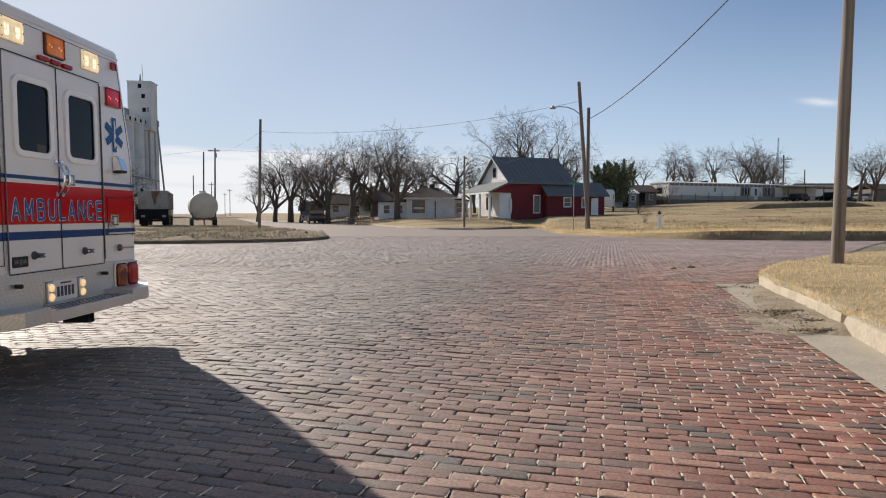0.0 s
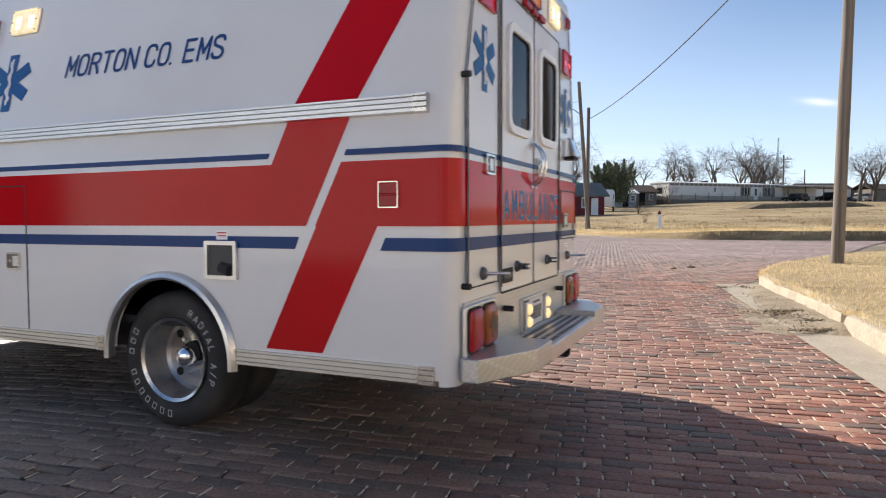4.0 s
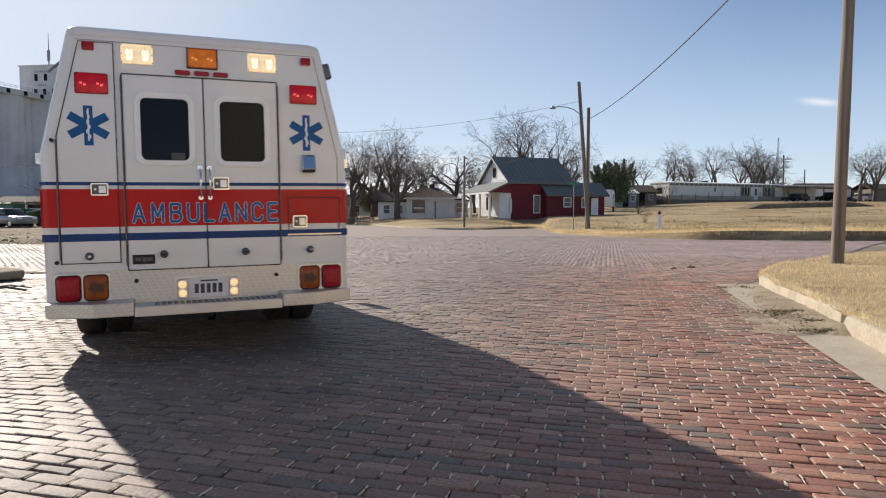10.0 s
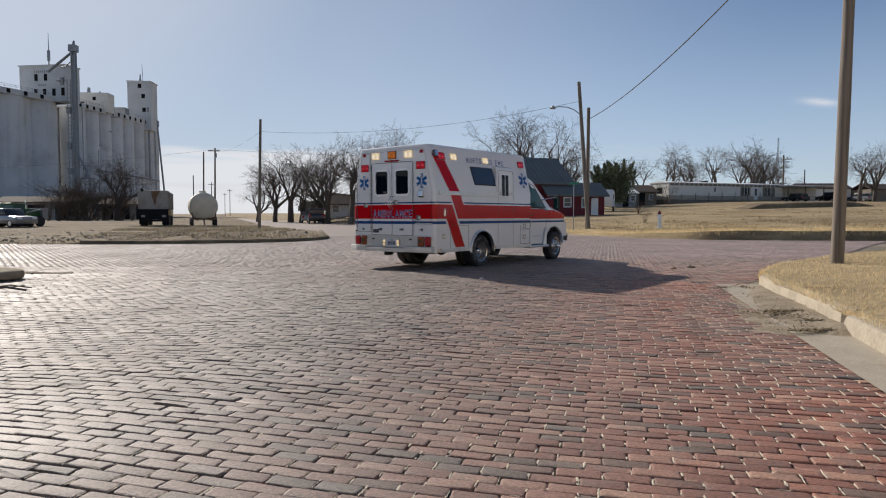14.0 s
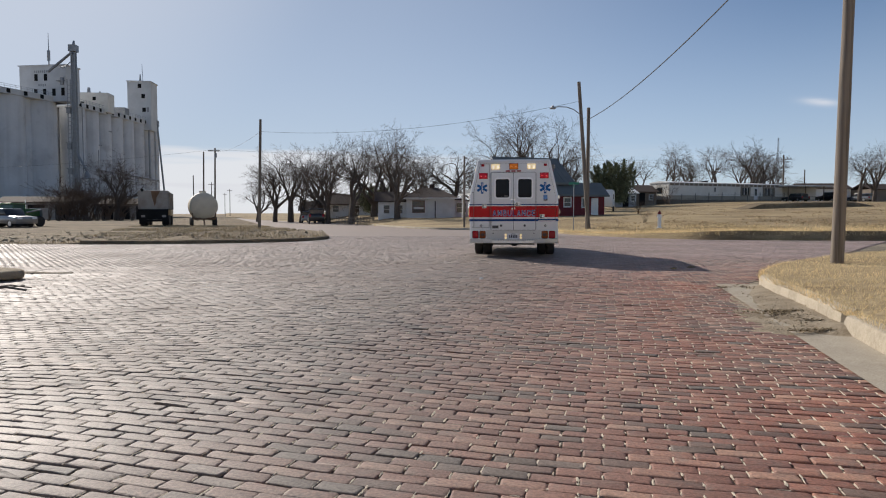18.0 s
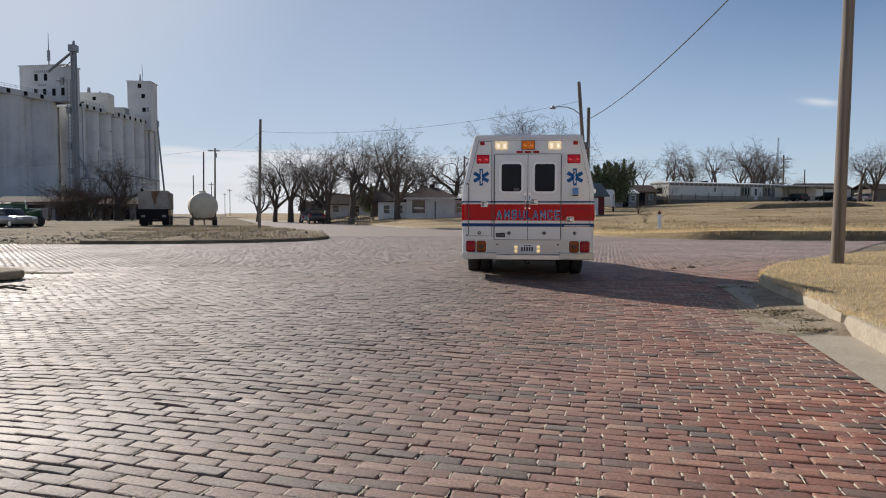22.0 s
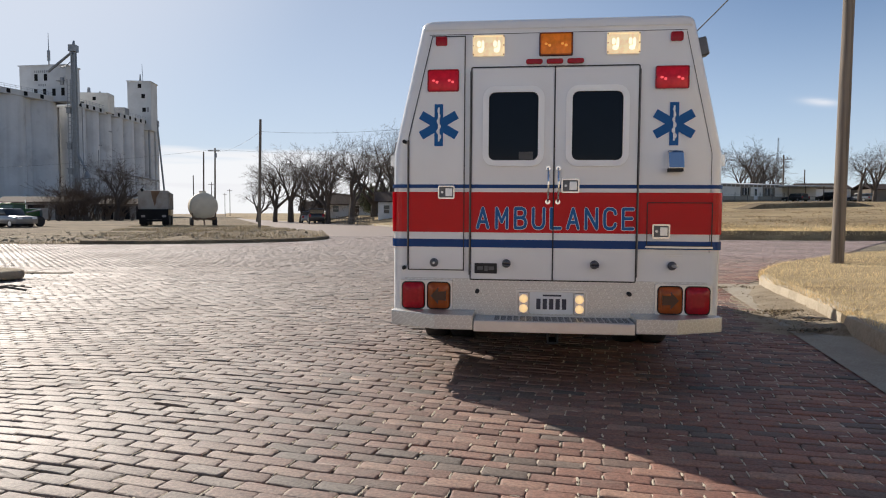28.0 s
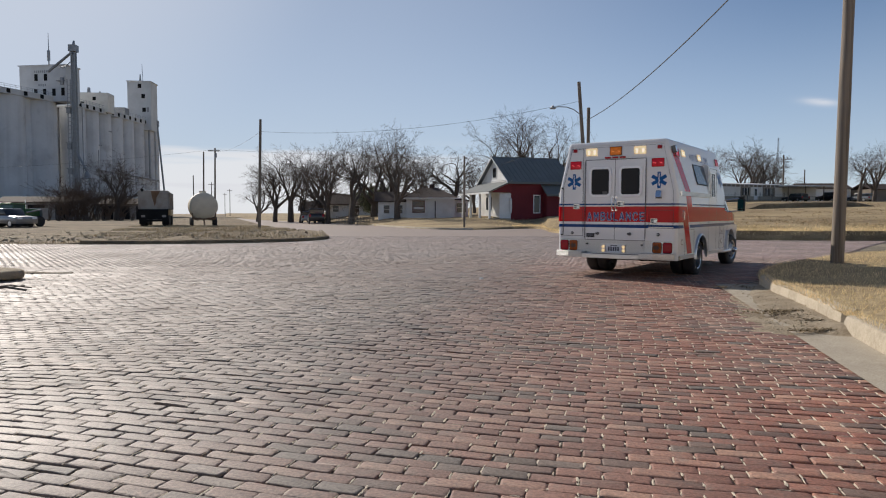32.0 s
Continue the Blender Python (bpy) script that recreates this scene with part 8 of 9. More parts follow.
def build_elevator():
    """Two blocks of concrete silos that run away from the camera, with headhouses and grain legs."""
    e = thing("grain_elevator", "tall pale concrete grain elevator with a row of silos", "grain elevator")
    top = 33.0
    # each block: the foot of its outer face, heading of that face, first and last silo, diameter
    blocks = (((-115.77, 175.6), 71.3, -2, 2, 10.0), ((-108.7, 199.6), 85.9, 0, 7, 6.9))
    for (bx, by), ang, first, end, dia in blocks:
        m = pose(bx, by, 0, 0, 0, ang)
        r = dia / 2
        for i in range(first, end):
            for row in (0, 1):
                part("silo", Shape().lathe([(r + 0.06, -0.5), (r + 0.06, top), (0.0, top)], 2, (dia * (i + 0.5), r + 0.5 + row * dia, 0), 32), SILO, e, "round concrete silo", smooth=True, at=m)
        for i in range(first + 1, end):
            part("silo_web", Shape().quad_box(dia * i - 0.8, dia * i + 0.8, 2.6, 4.2, -0.5, top), SILO, e, at=m)
        a, b = dia * first, dia * end + 0.4
        part("silo_cap", Shape().quad_box(a, b, 0.2, 2 * dia + 0.8, top, top + 0.45).quad_box(a, b, 0.25, 0.5, top + 0.45, top + 1.5), HEADWALL, e, "concrete deck with a parapet over the silos", at=m)
        rail = Shape()
        for i in range(int((b - a) / 1.65)):
            rail.rod((a + i * 1.65, 0.35, top + 1.5), (a + i * 1.65, 0.35, top + 2.5), 0.05, sides=4)
        rail.rod((a, 0.35, top + 2.5), (b, 0.35, top + 2.5), 0.05, sides=4).rod((a, 0.35, top + 2.0), (b, 0.35, top + 2.0), 0.04, sides=4)
        part("deck_rail", rail, STEEL, e, "steel railing along the deck", at=m)
        for i in range(first, end):
            for k in (0.25, 0.75):
                part("gallery_window", Shape().quad_box(dia * (i + k) - 0.55, dia * (i + k) + 0.55, 0.19, 0.26, top + 0.2, top + 1.35), DARKGAP, e, at=m)
    # the large headhouse over the joint of the two blocks
    hh = part("headhouse", Shape().quad_box(-14.6, 0, 0, 5.6, top, 43.0), HEADWALL, e, "tall concrete headhouse", at=pose(-106.6, 190.2, 0, 0, 0, -8))
    for x, z, h in ((-9.4, 38.9, 1.9), (-6.4, 38.9, 1.9), (-9.6, 34.6, 2.0), (-6.8, 34.6, 2.0), (-3.9, 34.6, 2.0), (-1.1, 34.6, 2.2)):
        part("opening", Shape().quad_box(x - 0.5, x + 0.5, -0.06, 0.0, z, z + h), DARKGAP, hh)
    for n, x0, step, z in ((7, -9.9, 0.62, 41.2), (4, -8.7, 0.66, 37.4)):
        s = Shape()
        for i in range(n):
            s.quad_box(x0 + i * step, x0 + i * step + 0.36, -0.05, 0.0, z - 0.06 * (i % 3), z + 0.6)
        part("painted_sign", s, STEEL, hh, "faded dark sign painted on the wall")
    part("roof_edge", Shape().quad_box(-14.9, 0.25, -0.25, 5.8, 43.0, 43.35), HEADWALL, hh)
    part("roof_mast", Shape().rod((-7.2, 2.5, 43.2), (-7.2, 2.5, 53.0), 0.2, 0.06, 5).quad_box(-7.55, -6.85, 2.3, 2.7, 45.0, 48.0), STEEL, hh, "pale roof mast")
    part("side_platform", Shape().quad_box(-2.6, -0.4, -0.9, 0.0, 38.6, 38.8).quad_box(-1.6, -0.7, -0.5, -0.06, 37.6, 39.6), STEEL, hh)
    # the slender headhouse at the far end
    h2 = part("headhouse", Shape().quad_box(-4.0, 4.0, -4, 3, 31, 48.0), HEADWALL, e, "slender concrete headhouse", at=pose(-108.6, 243, 0, 0, 0, 6))
    for x, z in ((1.4, 42.2), (1.6, 37.4), (0.2, 45.8)):
        part("opening", Shape().quad_box(x - 0.6, x + 0.6, -4.06, -4.0, z, z + 1.5), DARKGAP, h2)
    part("roof_edge", Shape().quad_box(-4.25, 4.25, -4.2, 3.2, 48.0, 48.35), HEADWALL, h2)
    part("finial", Shape().rod((-0.8, 0, 48.2), (-0.8, 0, 51.4), 0.5, 0.14, 8).rod((0.1, 0, 48.2), (-0.1, 0, 55.0), 0.09, sides=4), STEEL, h2)
    part("link_gallery", Shape().quad_box(-3.3, 3.2, -2.0, 2.0, top + 1.4, top + 4.6), STEEL, e, "dark gallery before the far headhouse", at=pose(-112.6, 232, 0, 0, 0, 6))
    ph = part("penthouse", Shape().quad_box(-5.0, 5.0, -2.6, 2.6, top + 0.5, top + 6.6), CREAM, e, "cream penthouse on the deck", at=pose(-112.0, 216, 0, 0, 0, 6))
    for x, z in ((0.8, top + 4.2), (-2.8, top + 2.6)):
        part("opening", Shape().quad_box(x - 0.5, x + 0.5, -2.66, -2.6, z, z + 1.1), DARKGAP, ph)
    part("roof_vent", Shape().rod((-1.8, 0, top + 6.5), (-1.8, 0, top + 8.6), 0.6, 0.4, 10), STEEL, ph)
    part("roof_pipe", Shape().rod((1.6, 0, top + 6.5), (1.6, 0, top + 7.4), 0.25, sides=8), STEEL, ph)
    # grain leg with its platforms, ladder cage and spouts
    leg = Shape()
    for dx, dy in ((-0.48, -0.48), (0.48, -0.48), (0.48, 0.48), (-0.48, 0.48)):
        leg.rod((dx, dy, 0), (dx, dy, 46.6), 0.14, sides=5)
    for i in range(23):
        z = i * 2
        leg.rod((-0.48, -0.48, z), (0.48, -0.48, z + 2), 0.07, sides=4).rod((0.48, -0.48, z), (0.48, 0.48, z + 2), 0.07, sides=4)
    leg.quad_box(-0.4, 0.4, -0.4, 0.4, 0, 46.6)
    at = pose(-101.2, 184.5, 0)
    part("grain_leg", leg, STEEL, e, "steel grain leg tower", at=at)
    part("leg_head", Shape().quad_box(-0.95, 0.95, -1, 1, 45.4, 47.2).rod((0, 0, 47.0), (0.2, 0, 48.4), 0.5, 0.2, 8).quad_box(-0.6, 1.7, -0.9, -0.8, 45.0, 45.15), STEEL, e, at=at)
    cage = Shape()
    for dx in (-2.0, -1.1):
        cage.quad_box(dx - 0.1, dx + 0.1, -0.1, 0.1, 0, 38)
    for i in range(34):
        cage.quad_box(-2.0, -1.1, -0.08, 0.08, 1.1 * i, 1.1 * i + 0.12)
    part("ladder_cage", cage, STEEL, e, "steel ladder cage", at=at)
    for z in (30.2, 20.5, 13.5):
        part("leg_platform", Shape().quad_box(-2.4, -0.5, -0.8, 0.8, z, z + 0.2).quad_box(-2.2, -1.1, -0.5, 0.5, z - 1.5, z), STEEL, e, "dark service platform", at=at)
    part("spout", Shape().rod((0, 0, 45.6), (-8.2, 2.0, 40.5), 0.36, sides=8).rod((-0.4, 0, 43.0), (-4.2, 2.0, 41.4), 0.14, sides=6).rod((-0.4, 0, 41.8), (-5.2, 2.0, 41.6), 0.1, sides=6), STEEL, e, "slanted grain spout", at=at)
    part("load_spout", Shape().rod((0.6, -1.0, 18.2), (3.6, -1.5, 12.6), 0.28, sides=8).rod((3.6, -1.5, 12.6), (3.6, -1.5, 10.8), 0.5, 0.9, 8), STEEL, e, "slanted load-out spout", at=at)
    frame = Shape()
    for dx in (2.4, 4.9):
        for dy in (-2.6, -0.4):
            frame.rod((dx, dy, 0), (dx, dy, 10.9), 0.16, sides=5)
    frame.quad_box(2.3, 5.0, -2.7, -0.3, 10.6, 10.9).rod((2.4, -2.6, 7), (4.9, -2.6, 10.6), 0.09, sides=4).rod((4.9, -2.6, 7), (2.4, -2.6, 10.6), 0.09, sides=4)
    part("hopper_frame", frame, STEEL, e, "steel hopper frame", at=at)
    # pipes down the far silos
    rm = pose(-108.7, 199.6, 0, 0, 0, 85.9)
    part("down_pipe", Shape().rod((40.5, -0.5, 13), (40.5, -0.5, 38.5), 0.36, sides=8).quad_box(39.8, 41.2, -0.9, 0.3, 37.4, 39.0), STEEL, e, "dark pipe down the silo wall", at=rm)
    part("down_pipe", Shape().rod((46.5, -0.4, 34.2), (48.6, -2.2, 2), 0.34, sides=8).quad_box(45.9, 47.1, -0.9, 0.3, 33.0, 35.2), STEEL, e, "slanted dark pipe by the end silo", at=rm)
    part("end_column", Shape().quad_box(48.4, 50.6, 1.2, 5.0, 0, top + 1.6), SILO, e, at=rm)
    part("conveyor", Shape().rod((8.0, -0.6, 14.8), (46, -0.8, 13.2), 0.3, sides=6).rod((1.5, -0.4, 33.0), (1.5, -0.4, 12.0), 0.14, sides=6).rod((9.5, -0.3, 21), (9.5, -0.3, 8.0), 0.12, sides=6), STEEL, e, "conveyor along the silo walls", at=rm)
    for u, z, w in ((17.5, 27.5, 1.6), (11.8, 22.5, 1.6)):
        part("wall_mark", Shape().quad_box(u - w / 2, u + w / 2, 0.42, 0.5, z, z + 0.4), STEEL, e, at=rm)
    part("drive_shed", Shape().prism([(-6, 0), (6, 0), (6, 5), (0, 6.5), (-6, 5)], 1, -5, 5), SKIRT, e, at=pose(-99, 200, 0, 0, 0, 8))


# surfaces of the added walls out of view: one darkens reflections, two bounce light
DARKWALL = material("dark_reflection_wall", (0.11, 0.09, 0.075), 0.9, var=0.2, scale=0.5, fine=0.4)
CREAMWALL = material("cream_bounce_wall", (0.84, 0.74, 0.57), 0.8, var=0.05, scale=0.7, fine=0.3)
PALEWALL = material("tan_bounce_wall", (0.5, 0.46, 0.42), 0.8, var=0.05, scale=0.7, fine=0.3)


def build_scraps():
    """Small things lying about on the bricks."""
    rnd = random.Random(6)
    for name, label, cat, x, y, r, mat in (("leaf_clump", "dark clump of dead leaves on the bricks", "leaves", 4.98, 14.3, 0.055, LITTER), ("leaf_clump", "dark clump of dead leaves on the bricks", "leaves", 5.5, 14.7, 0.065, LITTER), ("paper_scrap", "small crumpled white paper scrap on the bricks", "paper", 0.67, 11.6, 0.028, PALE)):
        s = Shape()
        rows = []
        for i in range(5):
            a = i / 4 * 1.5708
            rows.append([(r * math.cos(a) * math.cos(b) * rnd.uniform(0.75, 1.2) * 1.4, r * math.cos(a) * math.sin(b) * rnd.uniform(0.75, 1.2), r * 0.7 * math.sin(a) * rnd.uniform(0.8, 1.2)) for b in [6.2832 * j / 9 for j in range(9)]])
            rows[-1].append(rows[-1][0])
        s.grid(rows)
        tagged(part(name, s, mat, at=pose(x, y, road_z(x, y) + 0.002)), label, cat)


def build_clods():
    """Clods, broken turf and rubble strewn over the tip of the dirt lot."""
    rng = np.random.default_rng(31)
    s = Shape()
    for _ in range(420):
        x, y = rng.uniform(-24, -6.5), 26.2 + abs(rng.normal(0, 5.5))
        if x > -5.6 - 0.35 * abs(y - 29.5):
            continue
        r = rng.uniform(0.02, 0.08) * (1.6 if rng.random() < 0.1 else 1)
        z = ground_z(x, y)
        n = len(s.v)
        for k in range(6):
            a = 6.2832 * k / 6
            q = r * rng.uniform(0.7, 1.4)
            s.v.append((x + q * 1.4 * math.cos(a), y + q * math.sin(a), z - 0.02))
        for k in range(3):
            a = 2.0944 * k + 0.4
            s.v.append((x + r * 0.6 * math.cos(a), y + r * 0.5 * math.sin(a), z + r * rng.uniform(0.5, 1.0)))
        for k in range(3):
            s.f += [(n + 2 * k, n + 2 * k + 1, n + 6 + k), (n + 2 * k + 1, n + (2 * k + 2) % 6, n + 6 + k), (n + (2 * k + 2) % 6, n + 6 + (k + 1) % 3, n + 6 + k)]
        s.f.append((n + 6, n + 7, n + 8))
    tagged(part("clods", s, CLOD), "tan clods of dirt and broken turf on the lot", "clods", kind="stuff")


def build_branch():
    t = thing("fallen_branch", "dark bare branch lying on the bricks", "branch", pose(-6.75, 10.15, road_z(-6.75, 10.15) + 0.02))
    part("stem", Shape().tube([(-0.7, 0.12, 0.02), (-0.3, 0.05, 0.04), (0.05, 0.0, 0.05), (0.42, -0.12, 0.02)], 0.018, 6), BARK, t)
    part("twig", Shape().tube([(-0.3, 0.05, 0.04), (0.0, 0.2, 0.06), (0.3, 0.22, 0.02)], 0.01, 5).tube([(0.05, 0.0, 0.05), (0.3, 0.06, 0.07)], 0.008, 5), BARK, t)


def build_behind():
    """Unseen plain walls added to close the place behind and beside the camera, for fill light and reflections."""
    # pale walls out of view, added to throw sunlight back onto the ambulance
    s = Shape().quad_box(5.5, 34, -0.3, 0.3, -0.1, 5.4)
    tagged(part("wall_southeast", s, CREAMWALL, at=pose(0, -8.5, 0, 0, 0, -4)), "unseen cream wall added to bounce fill light", "wall", kind="structure")
    s = Shape().quad_box(-6.4, 5.45, -0.3, 0.3, -0.1, 2.4)
    tagged(part("wall_south", s, PALEWALL, at=pose(0, -8.5, 0, 0, 0, -4)), "unseen tan wall added to bounce fill light", "wall", kind="structure")
    s = Shape().quad_box(-34, 0, -0.3, 0.3, -0.1, 4.4)
    tagged(part("wall_southwest", s, WHITEWALL, at=pose(-6.5, -8.1, 0, 0, 0, -4)), "unseen pale wall added to bounce fill light", "wall", kind="structure")
    s = Shape().quad_box(0, 0.5, -18, 8.5, -0.1, 6.4)
    tagged(part("wall_east", s, CREAMWALL, at=pose(15.5, 0, 0, 0, 0, 4)), "unseen cream side wall added to bounce fill light", "wall", kind="structure")
    # dark wall out of view, added so that the ambulance's side mirrors something dark
    s = Shape().quad_box(-0.4, 0, -14, 46, -0.1, 4.6)
    tagged(part("wall_west", s, DARKWALL, at=pose(-46, 0, 0)), "unseen dark wall added to darken side reflections", "wall", kind="structure")


build_trees()
build_poles()
build_red_house()
build_white_house()
build_trailers()
build_lot_vehicles()
build_elevator()
build_clods()
build_branch()
build_scraps()
build_behind()

# ---------------------------------------------------------------- paving bricks
def build_bricks():
    """Courses of bricks across the road; each is a little tilted, sunk and shifted. The bricks by the camera are objects of their own."""
    L, W = 0.218, 0.0925
    c, s = math.cos(radians(BRICK_TURN)), math.sin(radians(BRICK_TURN))
    rng = np.random.default_rng(5)
    centre = []
    for j in range(-120, 480):
        shift = (0.5 if j % 2 else 0.0) + rng.normal(0, 0.05)
        for i in range(-140, 150):
            u = (i + shift) * L
            w = j * W + 0.011 * noise.noise((u * 0.7, j * 0.05, 2)) + 0.006 * noise.noise((u * 2.1, j * 0.3, 6))
            x, y = u * c - w * s, u * s + w * c
            if 1.6 < y < 34 and abs(x) < min(24.0, 1.2 + 0.69 * y) and not (y > 26.5 and x < -6.5):
                gx = 2.96 + (y - 4.37) * 0.2435
                if x > gx + 0.1 and y < 10.9:
                    continue
                if y >= 10.5 and x > 5.1 and (x - 5.95) * 0.77 - (y - 12.45) * 0.63 > 0.1:
                    continue
                centre.append((x, y))
    cs = np.array(centre)
    n = len(cs)
    far = np.clip((cs[:, 1] - 9) / 13, 0, 1)
    silted = np.clip((cs[:, 1] - 13) / 6, 0, 1)        # farther out the joints are filled
    ln = L - 0.0065 + 0.003 * silted + rng.normal(0, 0.003, n) * (1 - 0.5 * silted)
    wd = W - 0.0059 + 0.0032 * silted + rng.normal(0, 0.0025, n) * (1 - 0.5 * silted)
    ang = radians(BRICK_TURN) + rng.normal(0, 0.014, n)
    tx, ty = rng.normal(0, 0.008, n) * (1 - 0.8 * far), rng.normal(0, 0.02, n) * (1 - 0.8 * far)
    dz = (rng.normal(0, 0.0022, n) + np.array([0.004 * noise.noise((x * 0.9, y * 0.9, 4)) for x, y in centre])) * (1 - 0.6 * far)
    dz = np.clip(dz, -0.0035, 0.007)
    e = 0.05
    for i, (x, y) in enumerate(centre):
        tx[i] += (road_z(x + e * c, y + e * s) - road_z(x - e * c, y - e * s)) / (2 * e)
        ty[i] += (road_z(x - e * s, y + e * c) - road_z(x + e * s, y - e * c)) / (2 * e)
        dz[i] += road_z(x, y)

    def blocks(idx, detailed):
        """Corners and faces of many bricks: worn round edges close by, plain ones farther off."""
        k = len(idx)
        if detailed:
            sx, sy = np.array([1, 1, 1, -1, -1, -1, -1, 1]), np.array([-1, 1, 1, 1, 1, -1, -1, -1])
            cut_u, cut_v = np.array([0, 0, 1, 1, 0, 0, 1, 1]), np.array([1, 1, 0, 0, 1, 1, 0, 0])
            levels = ((0.0, -0.019), (0.0007, -0.005), (0.0038, -0.0014), (0.013, 0.0005))
        else:
            sx, sy = np.array([-1, 1, 1, -1]), np.array([-1, -1, 1, 1])
            cut_u = cut_v = np.zeros(4)
            levels = ((0.0, -0.016), (0.0012, 0.0))
        m = len(sx)
        ju, jv = np.clip(rng.normal(0, 0.0036, (k, m)), -0.006, 0.006), np.clip(rng.normal(0, 0.003, (k, m)), -0.005, 0.005)
        r = rng.uniform(0.003, 0.013, (k, 1))
        us, vs, zs = [], [], []
        for inset, h in levels:
            u = sx * (ln[idx][:, None] / 2 - inset - cut_u * r) + ju
            v = sy * (wd[idx][:, None] / 2 - inset - cut_v * r * 0.7) + jv
            us.append(u)
            vs.append(v)
            zs.append(np.full((k, m), h) + np.clip(rng.normal(0, 0.0008, (k, m)), -0.001, 0.001) * (h > -0.009))
        u, v, z = np.concatenate(us, 1), np.concatenate(vs, 1), np.concatenate(zs, 1)
        faces = []
        for q in range(len(levels) - 1):
            for j in range(m):
                j2 = (j + 1) % m
                faces.append((q * m + j, q * m + j2, (q + 1) * m + j2, (q + 1) * m + j))
        return u, v, z, faces, tuple(range((len(levels) - 1) * m, len(levels) * m))

    near = np.argsort(np.hypot(cs[:, 0] - 0.1, cs[:, 1] - 2.9))[:300]
    rest = np.setdiff1d(np.arange(n), near)
    v_all, f_all, base = [], [], 0
    for idx, detailed in ((rest[cs[rest, 1] < 15], True), (rest[cs[rest, 1] >= 15], False)):
        u, v, z, faces, lid = blocks(idx, detailed)
        z = z + dz[idx][:, None] + u * tx[idx][:, None] + v * ty[idx][:, None]
        ca, sa = np.cos(ang[idx])[:, None], np.sin(ang[idx])[:, None]
        P = np.stack([u * ca - v * sa + cs[idx, :1], u * sa + v * ca + cs[idx, 1:], z], 2)
        per = u.shape[1]
        v_all += P.reshape(-1, 3).tolist()
        F = np.array(faces)
        f_all += (F[None] + base + per * np.arange(len(idx))[:, None, None]).reshape(-1, 4).tolist()
        f_all += (np.array(lid)[None] + base + per * np.arange(len(idx))[:, None]).tolist()
        base += per * len(idx)
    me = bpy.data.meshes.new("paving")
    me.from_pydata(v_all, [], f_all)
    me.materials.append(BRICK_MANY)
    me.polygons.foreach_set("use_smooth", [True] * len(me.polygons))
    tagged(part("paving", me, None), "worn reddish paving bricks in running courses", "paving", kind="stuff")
    bits = np.random.default_rng(21)
    # pale sand left standing in some of the joints
    sand_v, sand_f = [], []
    for i in np.nonzero(cs[:, 1] < 17)[0]:
        x, y = cs[i]
        share = 0.4 + 0.6 * smooth01(-1.0, 2.0, x - 0.24 * y) + 0.5 * noise.noise((x * 0.5, y * 0.5, 9))
        for end in (True, True, True, False):
            if bits.random() > share * (0.95 if end else 0.22):
                continue
            if end:
                pu, pv, du, dv = L / 2 + bits.uniform(-0.004, 0.004), bits.uniform(-0.045, 0.045), bits.uniform(0.004, 0.0085), bits.uniform(0.016, 0.042)
            else:
                pu, pv, du, dv = bits.uniform(-0.08, 0.08), W / 2, bits.uniform(0.015, 0.05), bits.uniform(0.004, 0.007)
            k = len(sand_v)
            for j in range(7):
                a = 6.2832 * j / 7
                q = bits.uniform(0.45, 1.3)
                u, v = pu + du * q * math.cos(a), pv + dv * q * math.sin(a)
                sand_v.append((x + u * c - v * s, y + u * s + v * c, float(dz[i]) - 0.0012 + u * float(tx[i]) + v * float(ty[i])))
            sand_v.append((x + pu * c - pv * s, y + pu * s + pv * c, float(dz[i]) + 0.0022 + pu * float(tx[i]) + pv * float(ty[i])))
            sand_f += [(k + j, k + (j + 1) % 7, k + 7) for j in range(7)]
    me = bpy.data.meshes.new("joint_sand")
    me.from_pydata(sand_v, [], sand_f)
    me.materials.append(SAND)
    tagged(part("joint_sand", me, None), "pale sand lying in the brick joints", "sand", kind="stuff")
    road = bpy.data.objects["road"]
    # a few shapes shared by the single bricks
    kinds = []
    u, v, z, faces, lid = blocks(near[:16], True)
    for k in range(16):
        m2 = bpy.data.meshes.new("brick")
        m2.from_pydata(np.stack([u[k], v[k], z[k]], 1).tolist(), [], faces + [lid])
        m2.materials.append(BRICK_ONE)
        m2.polygons.foreach_set("use_smooth", [True] * len(m2.polygons))
        kinds.append(m2)
    for k, i in enumerate(near):
        i = int(i)
        ob = new("brick", kinds[k % 16])
        ob.parent = road
        ob.matrix_basis = Matrix.Translation((cs[i, 0], cs[i, 1], dz[i])) @ Euler((float(ty[i]), float(-tx[i]), float(ang[i]))).to_matrix().to_4x4()


build_bricks()


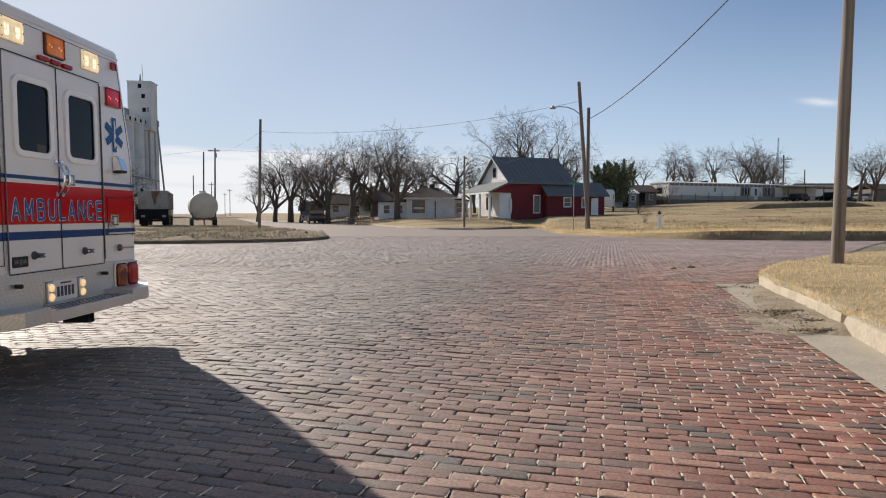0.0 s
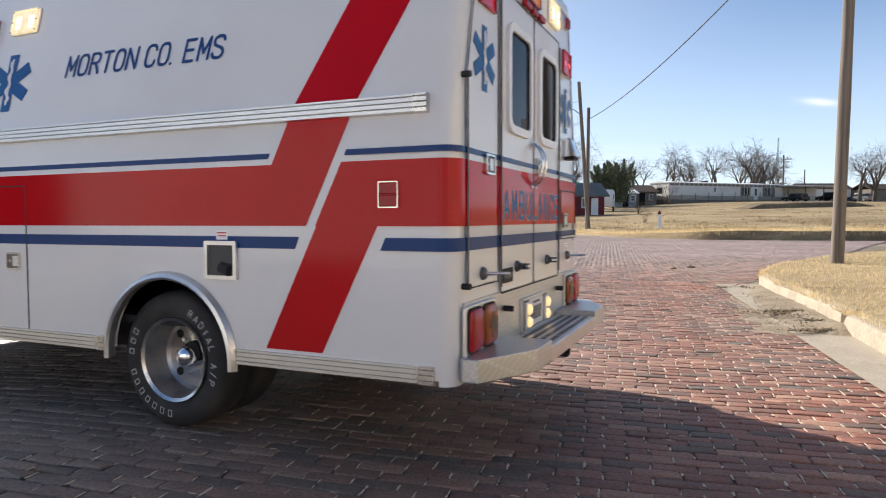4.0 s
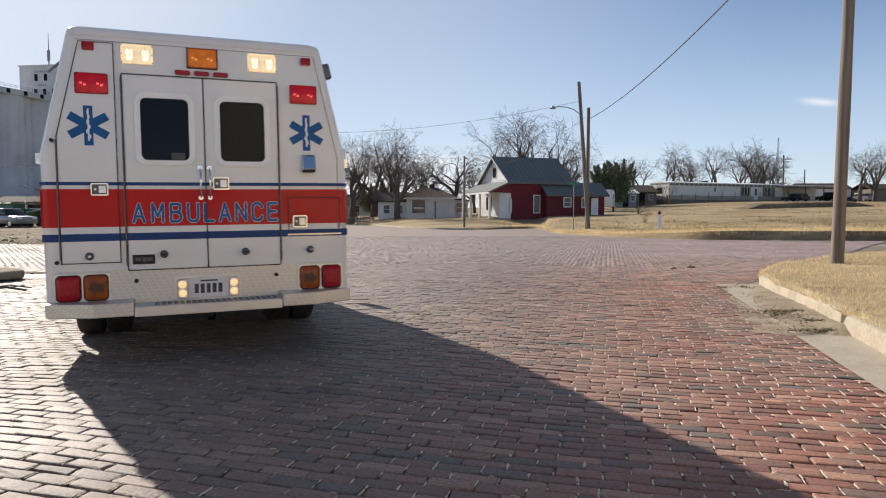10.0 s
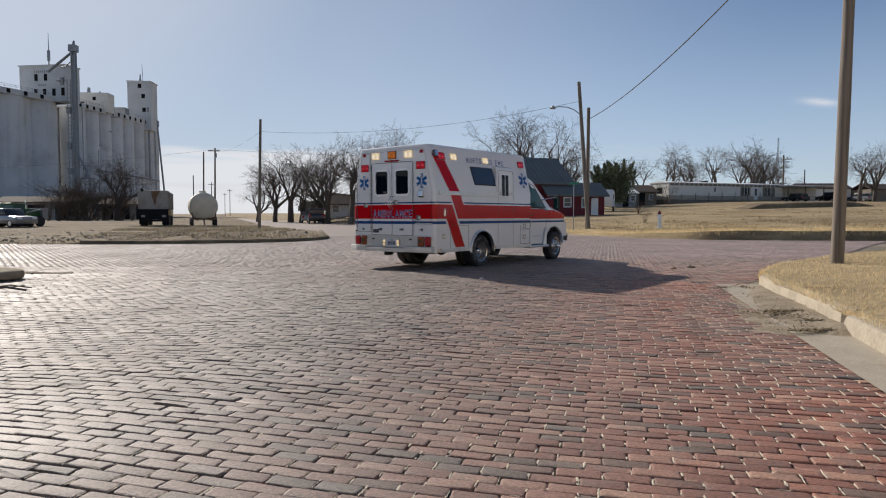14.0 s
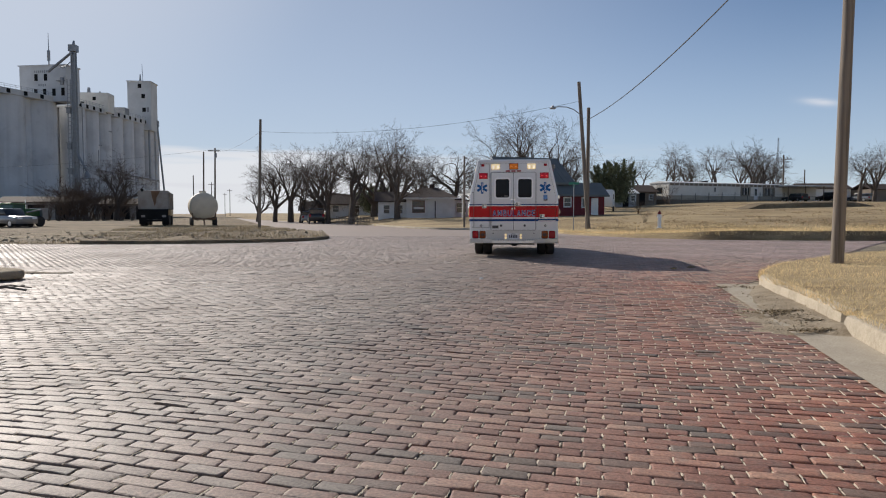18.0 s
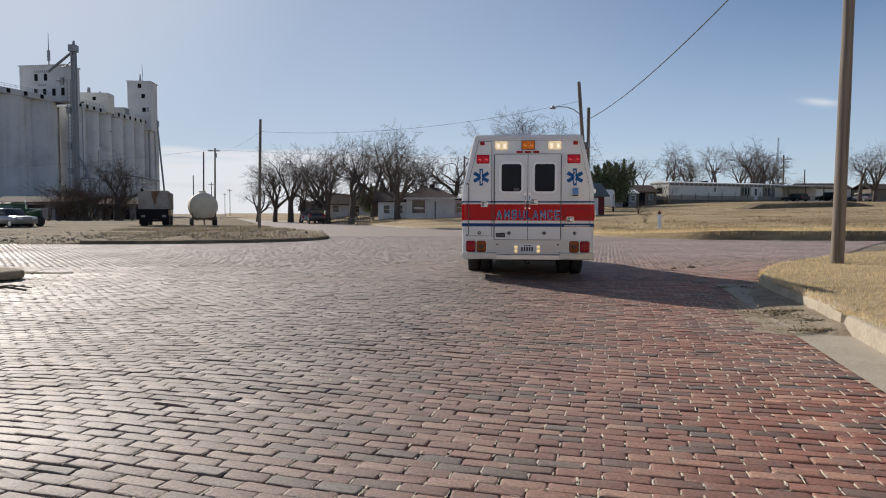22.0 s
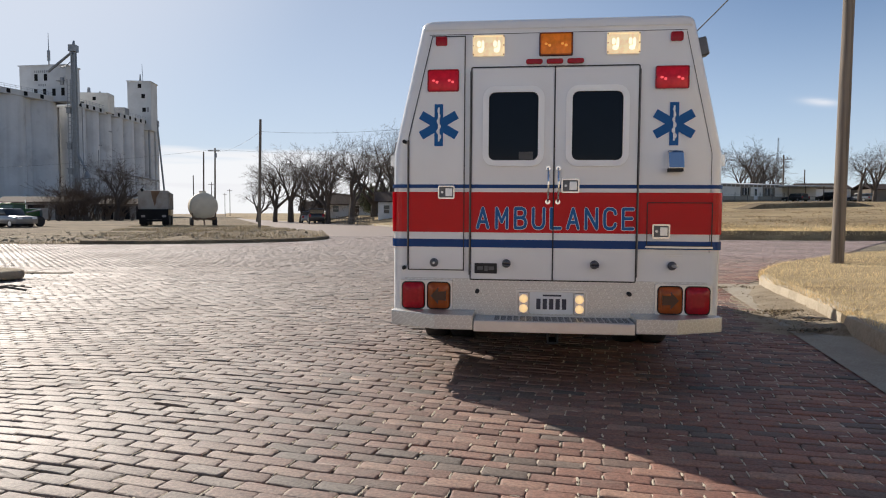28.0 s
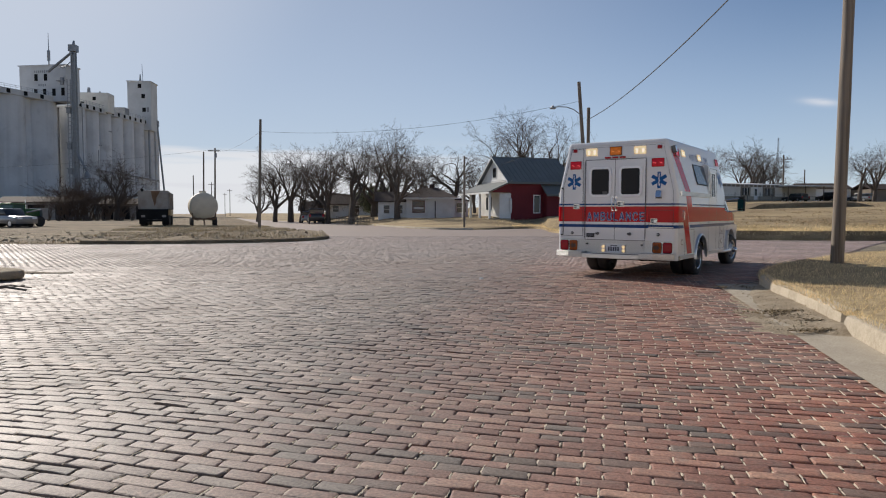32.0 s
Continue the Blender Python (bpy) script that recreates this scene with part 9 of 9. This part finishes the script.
# ---------------------------------------------------------------- what moves
DRIVE = [  # seconds, place of the ambulance's rear on the road, heading, height on the crowned road, pitch and roll
    (0, -2.882, 5.012, 87.63, 0.027, -0.592, 0.152), (0.5, -2.798, 4.994, 87.18, 0.031, -0.608, 0.168), (1, -2.537, 4.983, 87.22, 0.038, -0.616, 0.224),
    (1.5, -2.086, 4.916, 85.9, 0.049, -0.624, 0.288), (2, -1.506, 4.783, 83.07, 0.046, -0.568, 0.336), (2.5, -0.913, 4.596, 79.72, 0.05, -0.488, 0.416),
    (3, -0.367, 4.367, 75.76, 0.05, -0.496, 0.4), (3.5, 0.117, 4.103, 71.07, 0.048, -0.448, 0.392), (5.5, 1.201, 3.11, 56.39, 0.019, 0.104, 0.24),
    (6, 1.296, 3.016, 55.57, 0.01, 0.088, 0.136), (6.5, 1.329, 2.985, 55.36, 0.002, 0.128, 0.072), (7, 1.273, 3.021, 55.26, 0.003, 0.152, -0.016),
    (7.5, 1.089, 3.139, 54.83, 0.014, 0.08, -0.192), (8, 0.727, 3.33, 52.5, 0.022, -0, -0.36), (8.5, 0.194, 3.593, 47.62, 0.031, 0, -0.408),
    (9, -0.448, 3.979, 40.7, 0.036, -0.024, -0.536), (9.5, -1.165, 4.558, 32.33, 0.023, -0.016, -0.632), (10, -1.884, 5.348, 22.41, 0.011, 0, -0.728),
    (10.5, -2.474, 6.317, 12.39, 0.013, 0.032, -0.728), (11, -2.891, 7.391, 2.31, -0.002, 0.048, -0.656), (11.5, -3.133, 8.606, -9.15, -0.02, 0.048, -0.568),
    (12, -3.131, 9.834, -20.5, -0.022, 0.008, -0.48), (12.5, -2.888, 10.955, -29.65, -0.016, -0, -0.416), (13, -2.456, 11.969, -36.39, -0.011, -0.016, -0.36),
    (13.5, -1.823, 12.934, -39.67, -0.008, -0.072, -0.264), (14, -1.051, 13.856, -39.05, -0.003, -0.104, -0.2), (14.5, -0.232, 14.79, -36.02, -0.002, -0.136, -0.144),
    (16.5, 1.672, 16.945, -9.56, 0.017, 0.048, -0.24), (17, 1.844, 17.357, -7, 0.013, 0.04, -0.184), (18, 1.844, 17.357, -7, 0.013, 0.04, -0.184),
    (19, 1.844, 17.357, -7, 0.013, 0.04, -0.184), (19.5, 1.842, 17.34, -7, 0.013, 0.032, -0.176), (20, 1.675, 15.727, -5.94, 0.015, 0.024, -0.144),
    (21.5, 1.548, 12.679, -4.6, 0.007, 0.032, -0.088), (22.5, 1.387, 10.505, -5.77, -0.048, 0.032, 0.312), (23, 1.272, 9.313, -5.68, -0.055, 0.04, 0.304),
    (23.5, 1.152, 8.239, -6.04, -0.058, 0.04, 0.304), (24, 1.051, 7.228, -5.86, -0.049, 0.048, 0.328), (24.5, 0.943, 6.332, -6.27, -0.037, 0.048, 0.36),
    (25, 0.872, 5.59, -5.98, -0.027, 0.056, 0.44), (25.5, 0.803, 5.013, -6.25, -0.026, 0.056, 0.456), (27.5, 0.757, 4.555, -6.56, -0.029, 0.144, 0.424),
    (28, 0.771, 4.708, -6.49, -0.034, 0.144, 0.4), (28.5, 0.784, 4.974, -6.86, -0.036, 0.128, 0.336), (29, 0.805, 5.401, -7.74, -0.037, 0.12, 0.352),
    (29.5, 0.826, 6.083, -10.75, -0.047, 0.104, 0.264), (30, 0.917, 7.105, -16.13, -0.053, 0.096, 0.184), (30.5, 1.137, 8.278, -22.81, -0.057, 0.088, 0.176),
    (31, 1.599, 9.586, -28.37, -0.06, 0.088, 0.2), (32, 3.208, 12.434, -35.2, -0.05, 0.04, 0.24),
]


def motions():
    """The ambulance reverses in, turns out to the far side, reverses towards the camera and leaves; its wheels roll and steer."""
    walk(AMBULANCE, [(t, pose(x, y, z, p, r, a)) for t, x, y, a, z, p, r in DRIVE])
    ts = [r[0] for r in DRIVE]
    ax = [(x - RAX * math.sin(radians(a)), y + RAX * math.cos(radians(a)), radians(a)) for _, x, y, a, *_r in DRIVE]
    dist, turn = [0.0], []
    for p, q in zip(ax, ax[1:]):
        m = (p[2] + q[2]) / 2
        s = -(q[0] - p[0]) * math.sin(m) + (q[1] - p[1]) * math.cos(m)
        dist.append(dist[-1] + s)
        bend = (q[2] - p[2]) / s if abs(s) > 0.06 else None
        turn.append(bend)
    last = 0.0
    steer = []
    for b in turn:
        last = last if b is None else max(-32.0, min(32.0, math.degrees(math.atan(b * (FAX - RAX)))))
        steer.append(last)
    mids = [(a + b) / 2 for a, b in zip(ts, ts[1:])]
    times = [i / 10 for i in range(321)]
    for wheel, x, y, front in WHEELS:
        rows = []
        for t in times:
            roll = -math.degrees(float(np.interp(t, ts, dist)) / TR)
            rows.append((t, pose(x, y, TR - DROP, roll, 0, float(np.interp(t, mids, steer)) if front else 0)))
        walk(wheel, rows)


motions()
